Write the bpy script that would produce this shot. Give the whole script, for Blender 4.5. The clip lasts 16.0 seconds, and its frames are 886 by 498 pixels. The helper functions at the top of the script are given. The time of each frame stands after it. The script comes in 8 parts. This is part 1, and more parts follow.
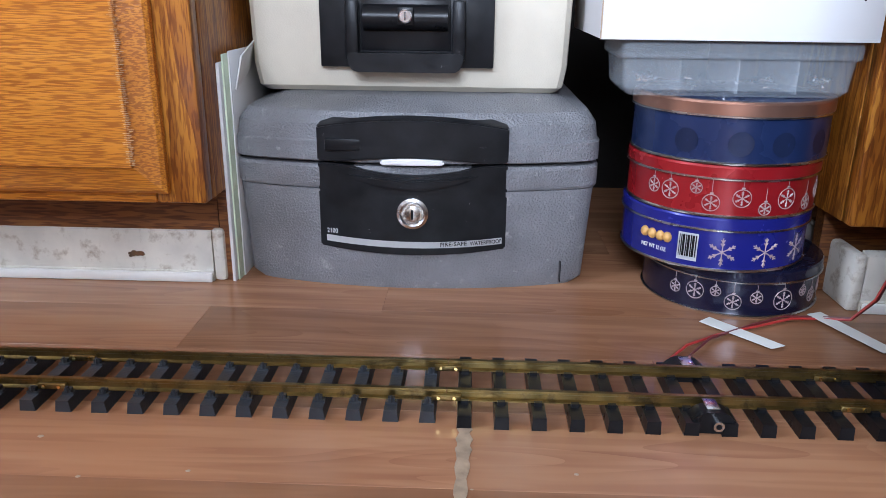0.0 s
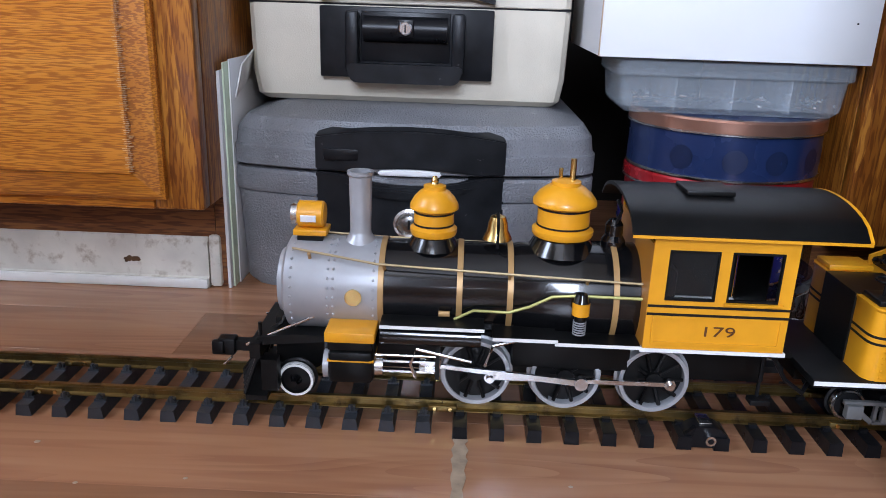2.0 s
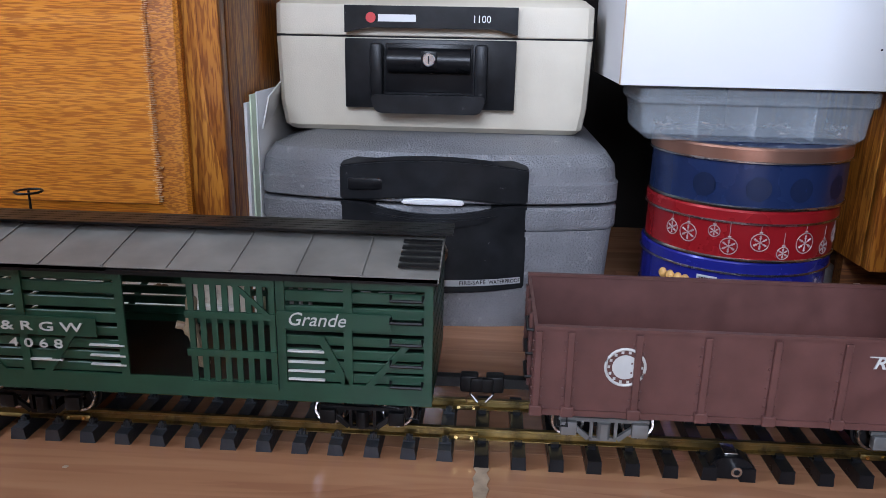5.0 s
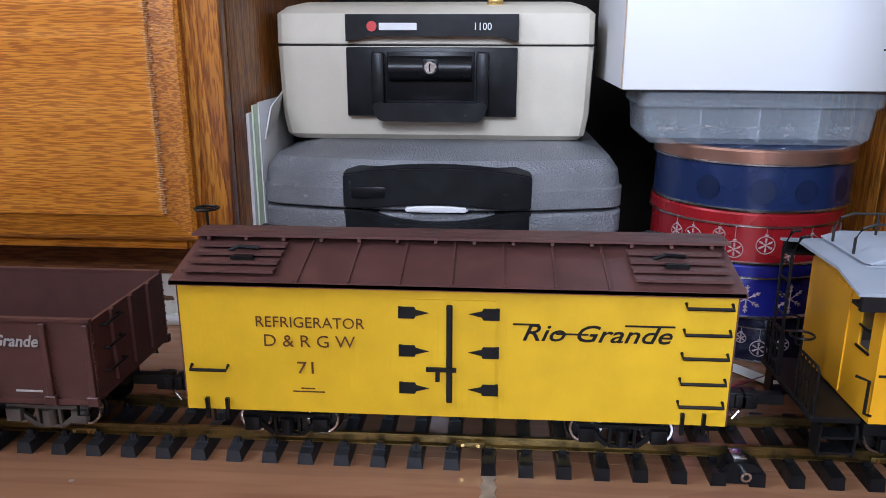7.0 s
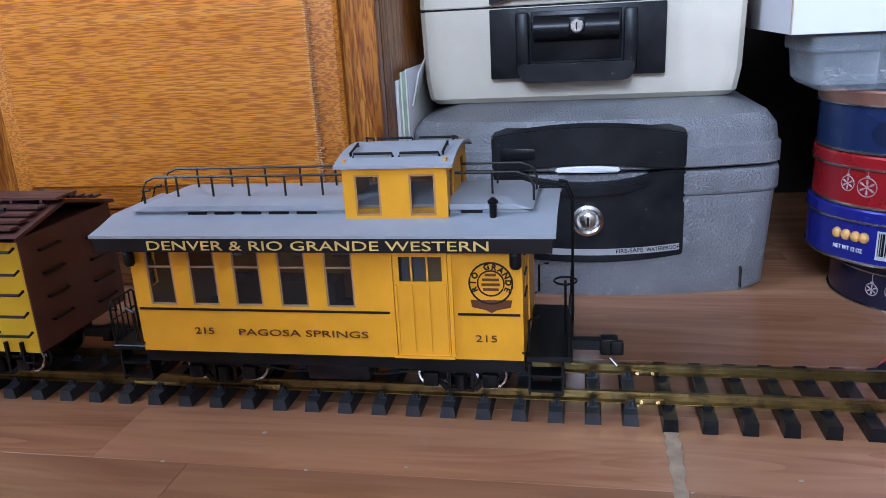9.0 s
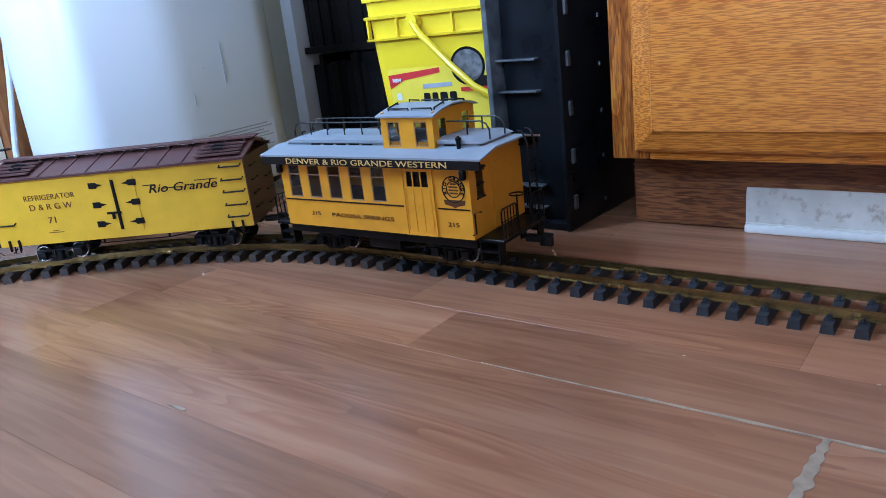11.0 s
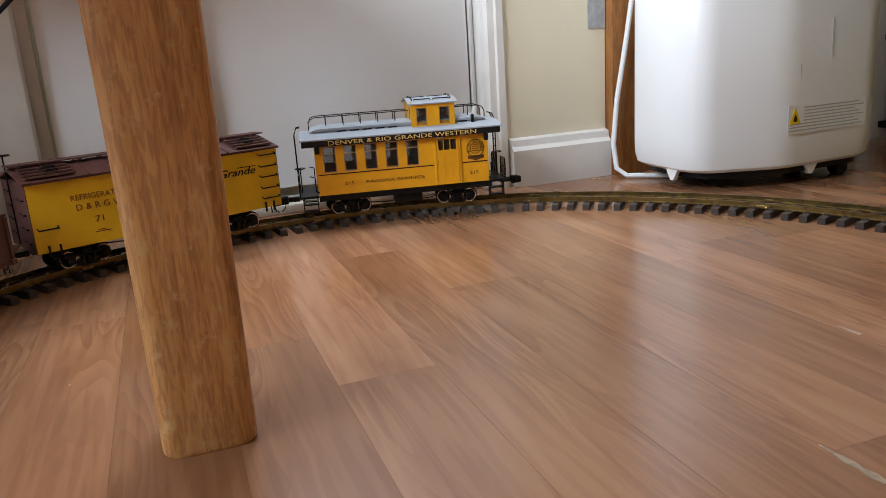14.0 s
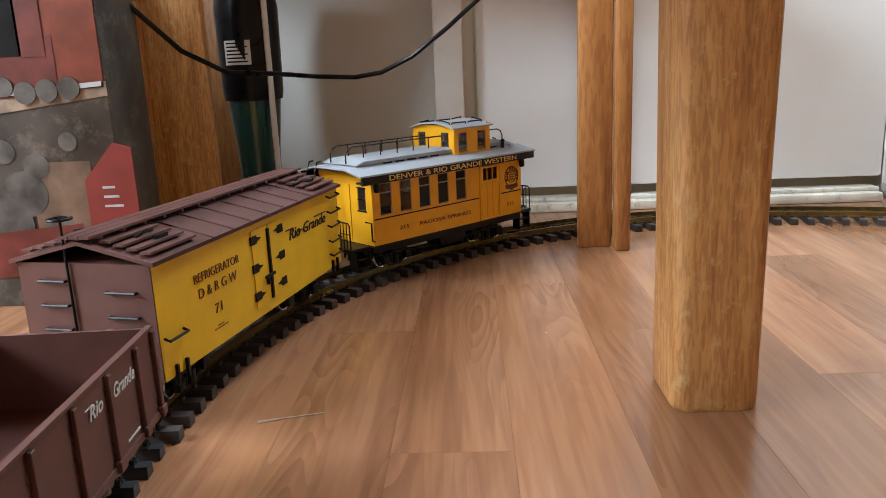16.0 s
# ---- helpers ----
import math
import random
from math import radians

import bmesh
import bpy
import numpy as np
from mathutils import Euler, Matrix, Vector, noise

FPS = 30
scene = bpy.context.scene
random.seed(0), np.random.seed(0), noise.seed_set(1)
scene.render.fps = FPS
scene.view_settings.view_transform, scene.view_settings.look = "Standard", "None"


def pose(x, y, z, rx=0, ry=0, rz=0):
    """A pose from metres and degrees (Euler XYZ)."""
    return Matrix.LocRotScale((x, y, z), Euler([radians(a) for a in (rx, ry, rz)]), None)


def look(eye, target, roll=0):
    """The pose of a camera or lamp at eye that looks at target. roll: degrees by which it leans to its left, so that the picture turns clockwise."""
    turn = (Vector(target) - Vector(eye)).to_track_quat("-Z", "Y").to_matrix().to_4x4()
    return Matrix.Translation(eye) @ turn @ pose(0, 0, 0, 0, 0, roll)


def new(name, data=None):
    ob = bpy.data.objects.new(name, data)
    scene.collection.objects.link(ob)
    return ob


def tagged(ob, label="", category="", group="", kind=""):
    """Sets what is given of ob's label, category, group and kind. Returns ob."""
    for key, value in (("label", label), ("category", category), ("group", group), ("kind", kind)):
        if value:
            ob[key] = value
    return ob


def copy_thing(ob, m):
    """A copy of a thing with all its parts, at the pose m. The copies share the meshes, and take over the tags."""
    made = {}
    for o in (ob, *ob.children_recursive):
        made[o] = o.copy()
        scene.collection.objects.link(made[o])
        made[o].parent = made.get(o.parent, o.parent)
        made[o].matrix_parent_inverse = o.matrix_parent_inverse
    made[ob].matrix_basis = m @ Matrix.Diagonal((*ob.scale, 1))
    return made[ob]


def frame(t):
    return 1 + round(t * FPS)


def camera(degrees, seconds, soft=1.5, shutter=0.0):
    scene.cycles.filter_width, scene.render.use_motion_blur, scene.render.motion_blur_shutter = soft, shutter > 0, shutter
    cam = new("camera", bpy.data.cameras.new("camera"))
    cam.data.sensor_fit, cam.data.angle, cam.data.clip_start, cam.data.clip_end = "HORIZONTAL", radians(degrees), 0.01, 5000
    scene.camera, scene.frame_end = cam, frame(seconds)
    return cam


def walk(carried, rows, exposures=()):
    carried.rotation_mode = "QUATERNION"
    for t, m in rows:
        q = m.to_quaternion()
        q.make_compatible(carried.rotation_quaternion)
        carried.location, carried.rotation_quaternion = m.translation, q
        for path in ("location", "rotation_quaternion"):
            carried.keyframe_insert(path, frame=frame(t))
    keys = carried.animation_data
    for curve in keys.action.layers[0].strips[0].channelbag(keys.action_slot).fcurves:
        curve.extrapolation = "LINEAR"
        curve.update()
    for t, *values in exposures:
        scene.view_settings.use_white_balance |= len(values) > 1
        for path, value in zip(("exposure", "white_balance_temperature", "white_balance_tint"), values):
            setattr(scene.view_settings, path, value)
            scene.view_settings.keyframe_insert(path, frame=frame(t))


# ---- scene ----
cam = camera(60.8, 16.0, soft=0.7)
PATH = [
    (0, (0.015, -0.534, 0.305), (-0.055, 1.359, -0.338), 0.6),
    (0.5, (0.013, -0.536, 0.305), (0.001, 1.357, -0.34), 1.0),
    (1, (0.006, -0.54, 0.31), (0.007, 1.355, -0.33), 1.9),
    (1.5, (0.006, -0.54, 0.31), (-0.009, 1.357, -0.323), 2.0),
    (2, (0.007, -0.539, 0.311), (-0.032, 1.361, -0.315), 1.9),
    (2.5, (0.008, -0.539, 0.314), (-0.05, 1.361, -0.308), 2.0),
    (3, (0.008, -0.539, 0.313), (-0.063, 1.365, -0.294), 2.1),
    (3.5, (0.011, -0.541, 0.314), (-0.078, 1.366, -0.283), 1.8),
    (4, (0.01, -0.541, 0.314), (-0.088, 1.369, -0.27), 1.8),
    (4.5, (0.012, -0.543, 0.313), (-0.097, 1.371, -0.257), 1.4),
    (7, (0.014, -0.541, 0.313), (-0.118, 1.38, -0.228), 0.1),
    (7.5, (0.016, -0.544, 0.312), (-0.121, 1.376, -0.231), -0.7),
    (8, (0.012, -0.54, 0.307), (-0.133, 1.376, -0.248), -1.3),
    (8.2, (0.014, -0.538, 0.296), (-0.149, 1.375, -0.263), -1.4),
    (10.3, (-0.234, -0.651, 0.321), (-1.126, 1.02, -0.324), -7.4),
    (10.5, (-0.251, -0.674, 0.324), (-1.221, 0.955, -0.315), -7.5),
    (11, (-0.286, -0.728, 0.316), (-1.464, 0.769, -0.29), -6.6),
    (11.5, (-0.308, -0.789, 0.317), (-1.685, 0.537, -0.272), -5.6),
    (12, (-0.328, -0.831, 0.306), (-1.84, 0.348, -0.263), -4.7),
    (12.5, (-0.341, -0.87, 0.291), (-1.974, 0.143, -0.261), -4.5),
    (13, (-0.349, -0.923, 0.302), (-2.081, -0.081, -0.239), -4.4),
    (13.5, (-0.354, -0.961, 0.306), (-2.142, -0.237, -0.221), -4.3),
    (14, (-0.353, -0.999, 0.292), (-2.174, -0.353, -0.224), -3.8),
    (14.5, (-0.35, -1.037, 0.283), (-2.218, -0.53, -0.22), -3.5),
    (15, (-0.355, -1.084, 0.293), (-2.264, -0.755, -0.201), -3.5),
    (15.5, (-0.35, -1.132, 0.295), (-2.286, -0.991, -0.188), -3.2),
    (16, (-0.33, -1.197, 0.287), (-2.273, -1.277, -0.18), -2.4),
]
walk(cam, [(t, look(eye, target, roll)) for t, eye, target, roll in PATH],
     exposures=[(0, 0.15, 6500, 18), (2, -0.18, 6500, 20), (4.7, -0.2, 6500, 20), (8.2, -0.22, 6300, 21), (10.5, 0.2, 4800, 11), (11, -0.05, 5000, 11), (11.5, -0.25, 5300, 12), (12.5, -0.18, 6500, 14), (14.5, -0.32, 7500, 15), (15.2, -0.22, 7600, 14), (16, 0.22, 7300, 11)])

# ---- light ----
world = bpy.data.worlds.new("sky")
scene.world = world
world.use_nodes = True
_nt = world.node_tree
_sky = _nt.nodes.new("ShaderNodeTexSky")
_sky.sky_type, _sky.sun_disc = "NISHITA", False
_sky.sun_elevation, _sky.sun_rotation = radians(35), radians(200)
_nt.nodes["Background"].inputs[1].default_value = 0.12
_nt.links.new(_sky.outputs[0], _nt.nodes["Background"].inputs[0])


def window_light(name, eye, target, w, h, watts, colour):
    lamp = bpy.data.lights.new(name, "AREA")
    lamp.shape, lamp.size, lamp.size_y = "RECTANGLE", w, h
    lamp.energy, lamp.color = watts, colour
    ob = new(name, lamp)
    ob.matrix_world = look(eye, target)
    return ob


# daylight by the window behind the camera, and by the glass of the outer door
window_light("window_daylight", (-0.42, -3.05, 1.52), (-0.42, 0, 0.3), 1.3, 1.1, 225, (0.66, 0.82, 1.0))
window_light("door_glass_daylight", (-1.79, -0.79, 1.46), (0.0, -0.35, 0.25), 0.52, 1.0, 46, (0.64, 0.80, 1.0))


# ---- mesh helpers ----
def box(bm, x0, x1, y0, y1, z0, z1, bevel=0.0, seg=2):
    vs = bmesh.ops.create_cube(bm, size=1)["verts"]
    for v in vs:
        v.co = ((x0 + x1) / 2 + v.co.x * (x1 - x0), (y0 + y1) / 2 + v.co.y * (y1 - y0), (z0 + z1) / 2 + v.co.z * (z1 - z0))
    if bevel:
        es = list({e for v in vs for e in v.link_edges})
        bmesh.ops.bevel(bm, geom=es, offset=bevel, segments=seg, affect="EDGES", profile=0.5)
    return bm


def rod(bm, a, b, r0, r1=None, seg=12, caps=True):
    a, b = Vector(a), Vector(b)
    m = Matrix.Translation((a + b) / 2) @ (b - a).to_track_quat("Z", "Y").to_matrix().to_4x4()
    bmesh.ops.create_cone(bm, cap_ends=caps, cap_tris=False, segments=seg, radius1=r0, radius2=r0 if r1 is None else r1, depth=(b - a).length, matrix=m)
    return bm


def ball(bm, c, r, seg=12, squash=(1, 1, 1)):
    bmesh.ops.create_uvsphere(bm, u_segments=seg, v_segments=max(6, seg // 2), radius=r, matrix=Matrix.Translation(c) @ Matrix.Diagonal((*squash, 1)))
    return bm


def lathe(bm, prof, c=(0, 0, 0), axis="z", seg=28, loop=False):
    """Turn a profile of (radius, height) round an axis through c."""
    rings = []
    for r, h in prof:
        ring = []
        for i in range(seg):
            a = 2 * math.pi * i / seg
            p = {"z": (r * math.cos(a), r * math.sin(a), h), "x": (h, r * math.cos(a), r * math.sin(a)), "y": (r * math.cos(a), h, r * math.sin(a))}[axis]
            ring.append(bm.verts.new(Vector(c) + Vector(p)))
        rings.append(ring)
    for p, q in zip(rings, rings[1:]):
        for i in range(seg):
            j = (i + 1) % seg
            bm.faces.new((p[i], p[j], q[j], q[i]))
    if loop:
        for i in range(seg):
            j = (i + 1) % seg
            bm.faces.new((rings[-1][i], rings[-1][j], rings[0][j], rings[0][i]))
    else:
        for ring_verts in (rings[0], rings[-1]):
            bm.faces.new(ring_verts)
    bmesh.ops.recalc_face_normals(bm, faces=bm.faces[:])
    return bm


def prism(bm, pts, axis, a0, a1):
    """A flat outline pushed along an axis; outline in the two other axes, in xyz order."""
    def at(p, a):
        u, v = p
        return {"x": (a, u, v), "y": (u, a, v), "z": (u, v, a)}[axis]
    lo, hi = [bm.verts.new(at(p, a0)) for p in pts], [bm.verts.new(at(p, a1)) for p in pts]
    n = len(pts)
    fs = [bm.faces.new(lo), bm.faces.new(hi)]
    for i in range(n):
        fs.append(bm.faces.new((lo[i], lo[(i + 1) % n], hi[(i + 1) % n], hi[i])))
    bmesh.ops.recalc_face_normals(bm, faces=fs)
    return bm


def tube(bm, pts, r, seg=8):
    pts = [Vector(p) for p in pts]
    rings, up = [], Vector((0.0, 0.0, 1.0))
    for i, p in enumerate(pts):
        d = (pts[min(i + 1, len(pts) - 1)] - pts[max(i - 1, 0)]).normalized()
        u = d.cross(up if abs(d.z) < 0.95 else Vector((1.0, 0.0, 0.0))).normalized()
        v = u.cross(d)
        rings.append([bm.verts.new(p + r * (math.cos(2 * math.pi * k / seg) * u + math.sin(2 * math.pi * k / seg) * v)) for k in range(seg)])
    for p, q in zip(rings, rings[1:]):
        for k in range(seg):
            bm.faces.new((p[k], p[(k + 1) % seg], q[(k + 1) % seg], q[k]))
    bm.faces.new(rings[0]), bm.faces.new(rings[-1])
    bmesh.ops.recalc_face_normals(bm, faces=bm.faces[:])
    return bm


def ring(bm, c, r, tube_r, axis="y", seg=24):
    c = Vector(c)
    def at(a):
        u, v = r * math.cos(a), r * math.sin(a)
        return c + Vector({"y": (u, 0, v), "x": (0, u, v), "z": (u, v, 0)}[axis])
    return tube(bm, [at(2 * math.pi * i / seg) for i in range(seg + 1)], tube_r, 6)


def rounded(pts, r, seg=4):
    """The outline with its corners rounded."""
    out, n = [], len(pts)
    for i in range(n):
        p, a, b = Vector(pts[i]), Vector(pts[i - 1]), Vector(pts[(i + 1) % n])
        k = min(r, (a - p).length / 2.1, (b - p).length / 2.1)
        s, e = p + (a - p).normalized() * k, p + (b - p).normalized() * k
        for j in range(seg + 1):
            t = j / seg
            q = s * (1 - t) ** 2 + p * 2 * t * (1 - t) + e * t * t
            out.append((q.x, q.y))
    return out


def link(name, bm, material, smooth=30):
    me = bpy.data.meshes.new(name)
    bm.to_mesh(me)
    bm.free()
    if material:
        me.materials.append(material)
    if smooth:
        me.polygons.foreach_set("use_smooth", [True] * len(me.polygons))
        me.set_sharp_from_angle(angle=radians(smooth))
    return new(name, me)


def part(name, bm, material, parent, label="", smooth=30):
    ob = link(name, bm, material, smooth)
    ob.parent = parent
    return tagged(ob, label)


def thing(name, at=(0, 0, 0), rz=0, label="", category="", group="", kind=""):
    ob = new(name)
    ob.matrix_basis = pose(*at, 0, 0, rz)
    ob.empty_display_size = 0.02
    return tagged(ob, label, category, group, kind)


def bmn():
    return bmesh.new()


def letters(text, size, width=None, depth=0.0004, shear=0.0, weight=0.0):
    """The mesh of a line of writing in the xz plane, facing -y, centred, that many metres high."""
    cu = bpy.data.curves.new("writing", "FONT")
    cu.body, cu.size, cu.align_x, cu.align_y = text, size / 0.69, "CENTER", "CENTER"
    cu.extrude, cu.shear, cu.offset, cu.resolution_u = depth, shear, weight, 3
    ob = bpy.data.objects.new("writing", cu)
    scene.collection.objects.link(ob)
    bpy.context.view_layer.update()
    me = bpy.data.meshes.new_from_object(ob.evaluated_get(bpy.context.evaluated_depsgraph_get()))
    bpy.data.objects.remove(ob)
    xs = [v.co.x for v in me.vertices]
    k = width / (max(xs) - min(xs)) if width else 1.0
    me.transform(Matrix(((k, 0, 0, 0), (0, 0, -1, 0), (0, 1, 0, 0), (0, 0, 0, 1))))
    return me


def write(text, size, m, material, parent, width=None, label="", shear=0.0, weight=0.0, name="lettering"):
    me = letters(text, size, width, 0.0003, shear, weight)
    me.materials.append(material)
    ob = new(name, me)
    ob.parent, ob.matrix_basis = parent, m
    return tagged(ob, label)


# ---- materials ----
def mat(name, colour, rough=0.5, metal=0.0, var=0.12, scale=30.0, bump=0.0, bump_scale=200.0, coat=0.0, fleck=None, fleck_at=0.68, spread=0.05, rough_var=0.1, relief=0.001):
    """A paint, plastic or metal with uneven tone, uneven gloss and fine relief; fleck: the colour of worn or soiled spots."""
    m = bpy.data.materials.new(name)
    m.use_nodes = True
    nt, n, l = m.node_tree, m.node_tree.nodes, m.node_tree.links
    b = n["Principled BSDF"]
    tc, no = n.new("ShaderNodeTexCoord"), n.new("ShaderNodeTexNoise")
    no.inputs["Scale"].default_value, no.inputs["Detail"].default_value = scale, 5
    l.new(tc.outputs["Object"], no.inputs["Vector"])
    ra = n.new("ShaderNodeValToRGB")
    ra.color_ramp.elements[0].position, ra.color_ramp.elements[1].position = 0.3, 0.7
    ra.color_ramp.elements[0].color = (*[c * (1 - var) for c in colour], 1)
    ra.color_ramp.elements[1].color = (*[min(1, c * (1 + var)) for c in colour], 1)
    l.new(no.outputs["Fac"], ra.inputs["Fac"])
    col = ra.outputs["Color"]
    if fleck:
        n2, r2, mx = n.new("ShaderNodeTexNoise"), n.new("ShaderNodeValToRGB"), n.new("ShaderNodeMix")
        n2.inputs["Scale"].default_value, n2.inputs["Detail"].default_value, n2.inputs["Roughness"].default_value = scale * 2.3, 8, 0.7
        l.new(tc.outputs["Object"], n2.inputs["Vector"])
        r2.color_ramp.elements[0].position, r2.color_ramp.elements[1].position = fleck_at, fleck_at + spread
        l.new(n2.outputs["Fac"], r2.inputs["Fac"])
        mx.data_type = "RGBA"
        l.new(r2.outputs["Color"], mx.inputs[0]), l.new(col, mx.inputs[6])
        mx.inputs[7].default_value = (*fleck, 1)
        col = mx.outputs[2]
    l.new(col, b.inputs["Base Color"])
    rr = n.new("ShaderNodeMapRange")
    rr.inputs[3].default_value, rr.inputs[4].default_value = max(0.02, rough - rough_var), min(1, rough + rough_var)
    l.new(no.outputs["Fac"], rr.inputs[0]), l.new(rr.outputs[0], b.inputs["Roughness"])
    b.inputs["Metallic"].default_value, b.inputs["Coat Weight"].default_value = metal, coat
    if max(colour) < 0.02 and not coat:
        b.inputs["Specular IOR Level"].default_value = 0.18
    if bump:
        nb, bp = n.new("ShaderNodeTexNoise"), n.new("ShaderNodeBump")
        nb.inputs["Scale"].default_value, nb.inputs["Detail"].default_value = bump_scale, 4
        l.new(tc.outputs["Object"], nb.inputs["Vector"]), l.new(nb.outputs["Fac"], bp.inputs["Height"])
        bp.inputs["Strength"].default_value, bp.inputs["Distance"].default_value = bump, relief
        l.new(bp.outputs[0], b.inputs["Normal"])
    return m


def wood(name, dark, mid, light, along="x", scale=9.0, stretch=14.0, rough=0.35, random_tone=0.0, bump=0.15, coat=0.0, pore=0.6, swirl=2.2, wear=None, detail=3.0, pore_size=1.0, rings=0.0, ring_scale=24.0, pore_along=1.0, pore_at=0.43, figure=0.0):
    """Grained timber: broad growth bands that wander, and fine dark pores drawn out along the grain."""
    m = bpy.data.materials.new(name)
    m.use_nodes = True
    n, l = m.node_tree.nodes, m.node_tree.links
    b = n["Principled BSDF"]
    tc, oi = n.new("ShaderNodeTexCoord"), n.new("ShaderNodeObjectInfo")
    off, add = n.new("ShaderNodeVectorMath"), n.new("ShaderNodeVectorMath")
    off.operation, off.inputs[1].default_value = "SCALE", (0, 0, 0)
    cx = n.new("ShaderNodeCombineXYZ")
    for i in range(3):
        l.new(oi.outputs["Random"], cx.inputs[i])
    l.new(cx.outputs[0], off.inputs[0])
    off.inputs["Scale"].default_value = 23.0
    l.new(tc.outputs["Object"], add.inputs[0]), l.new(off.outputs[0], add.inputs[1])
    mp = n.new("ShaderNodeMapping")
    s = [stretch, stretch, stretch]
    s["xyz".index(along)] = 1.0
    mp.inputs["Scale"].default_value = s
    l.new(add.outputs[0], mp.inputs["Vector"])
    bands, pores = n.new("ShaderNodeTexNoise"), n.new("ShaderNodeTexNoise")
    bands.inputs["Scale"].default_value, bands.inputs["Detail"].default_value, bands.inputs["Distortion"].default_value = scale / 4, detail, swirl
    bands.inputs["Roughness"].default_value = 0.6
    l.new(mp.outputs[0], bands.inputs["Vector"])
    mp2 = n.new("ShaderNodeMapping")
    s2 = [stretch * 9 / pore_size] * 3
    s2["xyz".index(along)] = 11.0 * pore_along / pore_size
    mp2.inputs["Scale"].default_value = s2
    l.new(add.outputs[0], mp2.inputs["Vector"])
    pores.inputs["Scale"].default_value, pores.inputs["Detail"].default_value = scale / 3, 1.5
    l.new(mp2.outputs[0], pores.inputs["Vector"])
    ra = n.new("ShaderNodeValToRGB")
    e = ra.color_ramp.elements
    e[0].position, e[1].position = 0.28, 0.72
    e[0].color, e[1].color = (*dark, 1), (*light, 1)
    x = e.new(0.5)
    x.color = (*mid, 1)
    l.new(bands.outputs["Fac"], ra.inputs["Fac"])
    rp = n.new("ShaderNodeValToRGB")
    rp.color_ramp.elements[0].position, rp.color_ramp.elements[1].position = pore_at, pore_at + 0.10
    rp.color_ramp.elements[0].color = (1 - pore * 0.8, 1 - pore, 1 - pore, 1)
    l.new(pores.outputs["Fac"], rp.inputs["Fac"])
    mx = n.new("ShaderNodeMix")
    mx.data_type, mx.blend_type = "RGBA", "MULTIPLY"
    mx.inputs[0].default_value = 1.0
    l.new(ra.outputs[0], mx.inputs[6]), l.new(rp.outputs[0], mx.inputs[7])
    col = mx.outputs[2]
    if rings:
        # growth rings cut at a slant: pointed arches down the middle of the board
        cr, ad = n.new("ShaderNodeCombineXYZ"), n.new("ShaderNodeVectorMath")
        mu = n.new("ShaderNodeMath")
        mu.operation, mu.inputs[1].default_value = "MULTIPLY", 37.0
        l.new(oi.outputs["Random"], mu.inputs[0])
        k = "xyz".index(along)
        l.new(mu.outputs[0], cr.inputs[k])
        l.new(tc.outputs["Object"], ad.inputs[0]), l.new(cr.outputs[0], ad.inputs[1])
        mr2 = n.new("ShaderNodeMapping")
        s3 = [1.0, 1.0, 1.0]
        s3[k] = 0.12
        mr2.inputs["Scale"].default_value = s3
        l.new(ad.outputs[0], mr2.inputs["Vector"])
        rise, rm, rc, ba = n.new("ShaderNodeTexNoise"), n.new("ShaderNodeMath"), n.new("ShaderNodeCombineXYZ"), n.new("ShaderNodeVectorMath")
        rise.inputs["Scale"].default_value, rise.inputs["Detail"].default_value = 18.0, 1.0
        l.new(mr2.outputs[0], rise.inputs["Vector"])
        rm.operation, rm.inputs[1].default_value = "MULTIPLY", 0.30
        l.new(rise.outputs["Fac"], rm.inputs[0]), l.new(rm.outputs[0], rc.inputs[(k + 2) % 3])
        l.new(mr2.outputs[0], ba.inputs[0]), l.new(rc.outputs[0], ba.inputs[1])
        wv = n.new("ShaderNodeTexWave")
        wv.wave_type, wv.rings_direction, wv.wave_profile = "RINGS", along.upper(), "SAW"
        wv.inputs["Scale"].default_value = ring_scale
        wv.inputs["Distortion"].default_value, wv.inputs["Detail"].default_value, wv.inputs["Detail Scale"].default_value = 0.6, 2, 3.0
        l.new(ba.outputs[0], wv.inputs["Vector"])
        rw, mw = n.new("ShaderNodeValToRGB"), n.new("ShaderNodeMix")
        rw.color_ramp.elements[0].position, rw.color_ramp.elements[1].position = 0.0, 0.75
        rw.color_ramp.elements[0].color = (1 - rings * 0.8, 1 - rings, 1 - rings, 1)
        l.new(wv.outputs["Fac"], rw.inputs["Fac"])
        mw.data_type, mw.blend_type = "RGBA", "MULTIPLY"
        fg, fr = n.new("ShaderNodeTexNoise"), n.new("ShaderNodeMapRange")
        fg.inputs["Scale"].default_value, fg.inputs["Detail"].default_value = 16.0, 1.0
        l.new(mr2.outputs[0], fg.inputs["Vector"])
        fr.inputs[1].default_value, fr.inputs[2].default_value = figure, figure + 0.22
        l.new(fg.outputs["Fac"], fr.inputs[0]), l.new(fr.outputs[0], mw.inputs[0])
        l.new(col, mw.inputs[6]), l.new(rw.outputs[0], mw.inputs[7])
        col = mw.outputs[2]
    if random_tone:
        hv, mr = n.new("ShaderNodeHueSaturation"), n.new("ShaderNodeMapRange")
        mr.inputs[3].default_value, mr.inputs[4].default_value = 1 - random_tone, 1 + random_tone
        l.new(oi.outputs["Random"], mr.inputs[0]), l.new(mr.outputs[0], hv.inputs["Value"]), l.new(col, hv.inputs["Color"])
        col = hv.outputs[0]
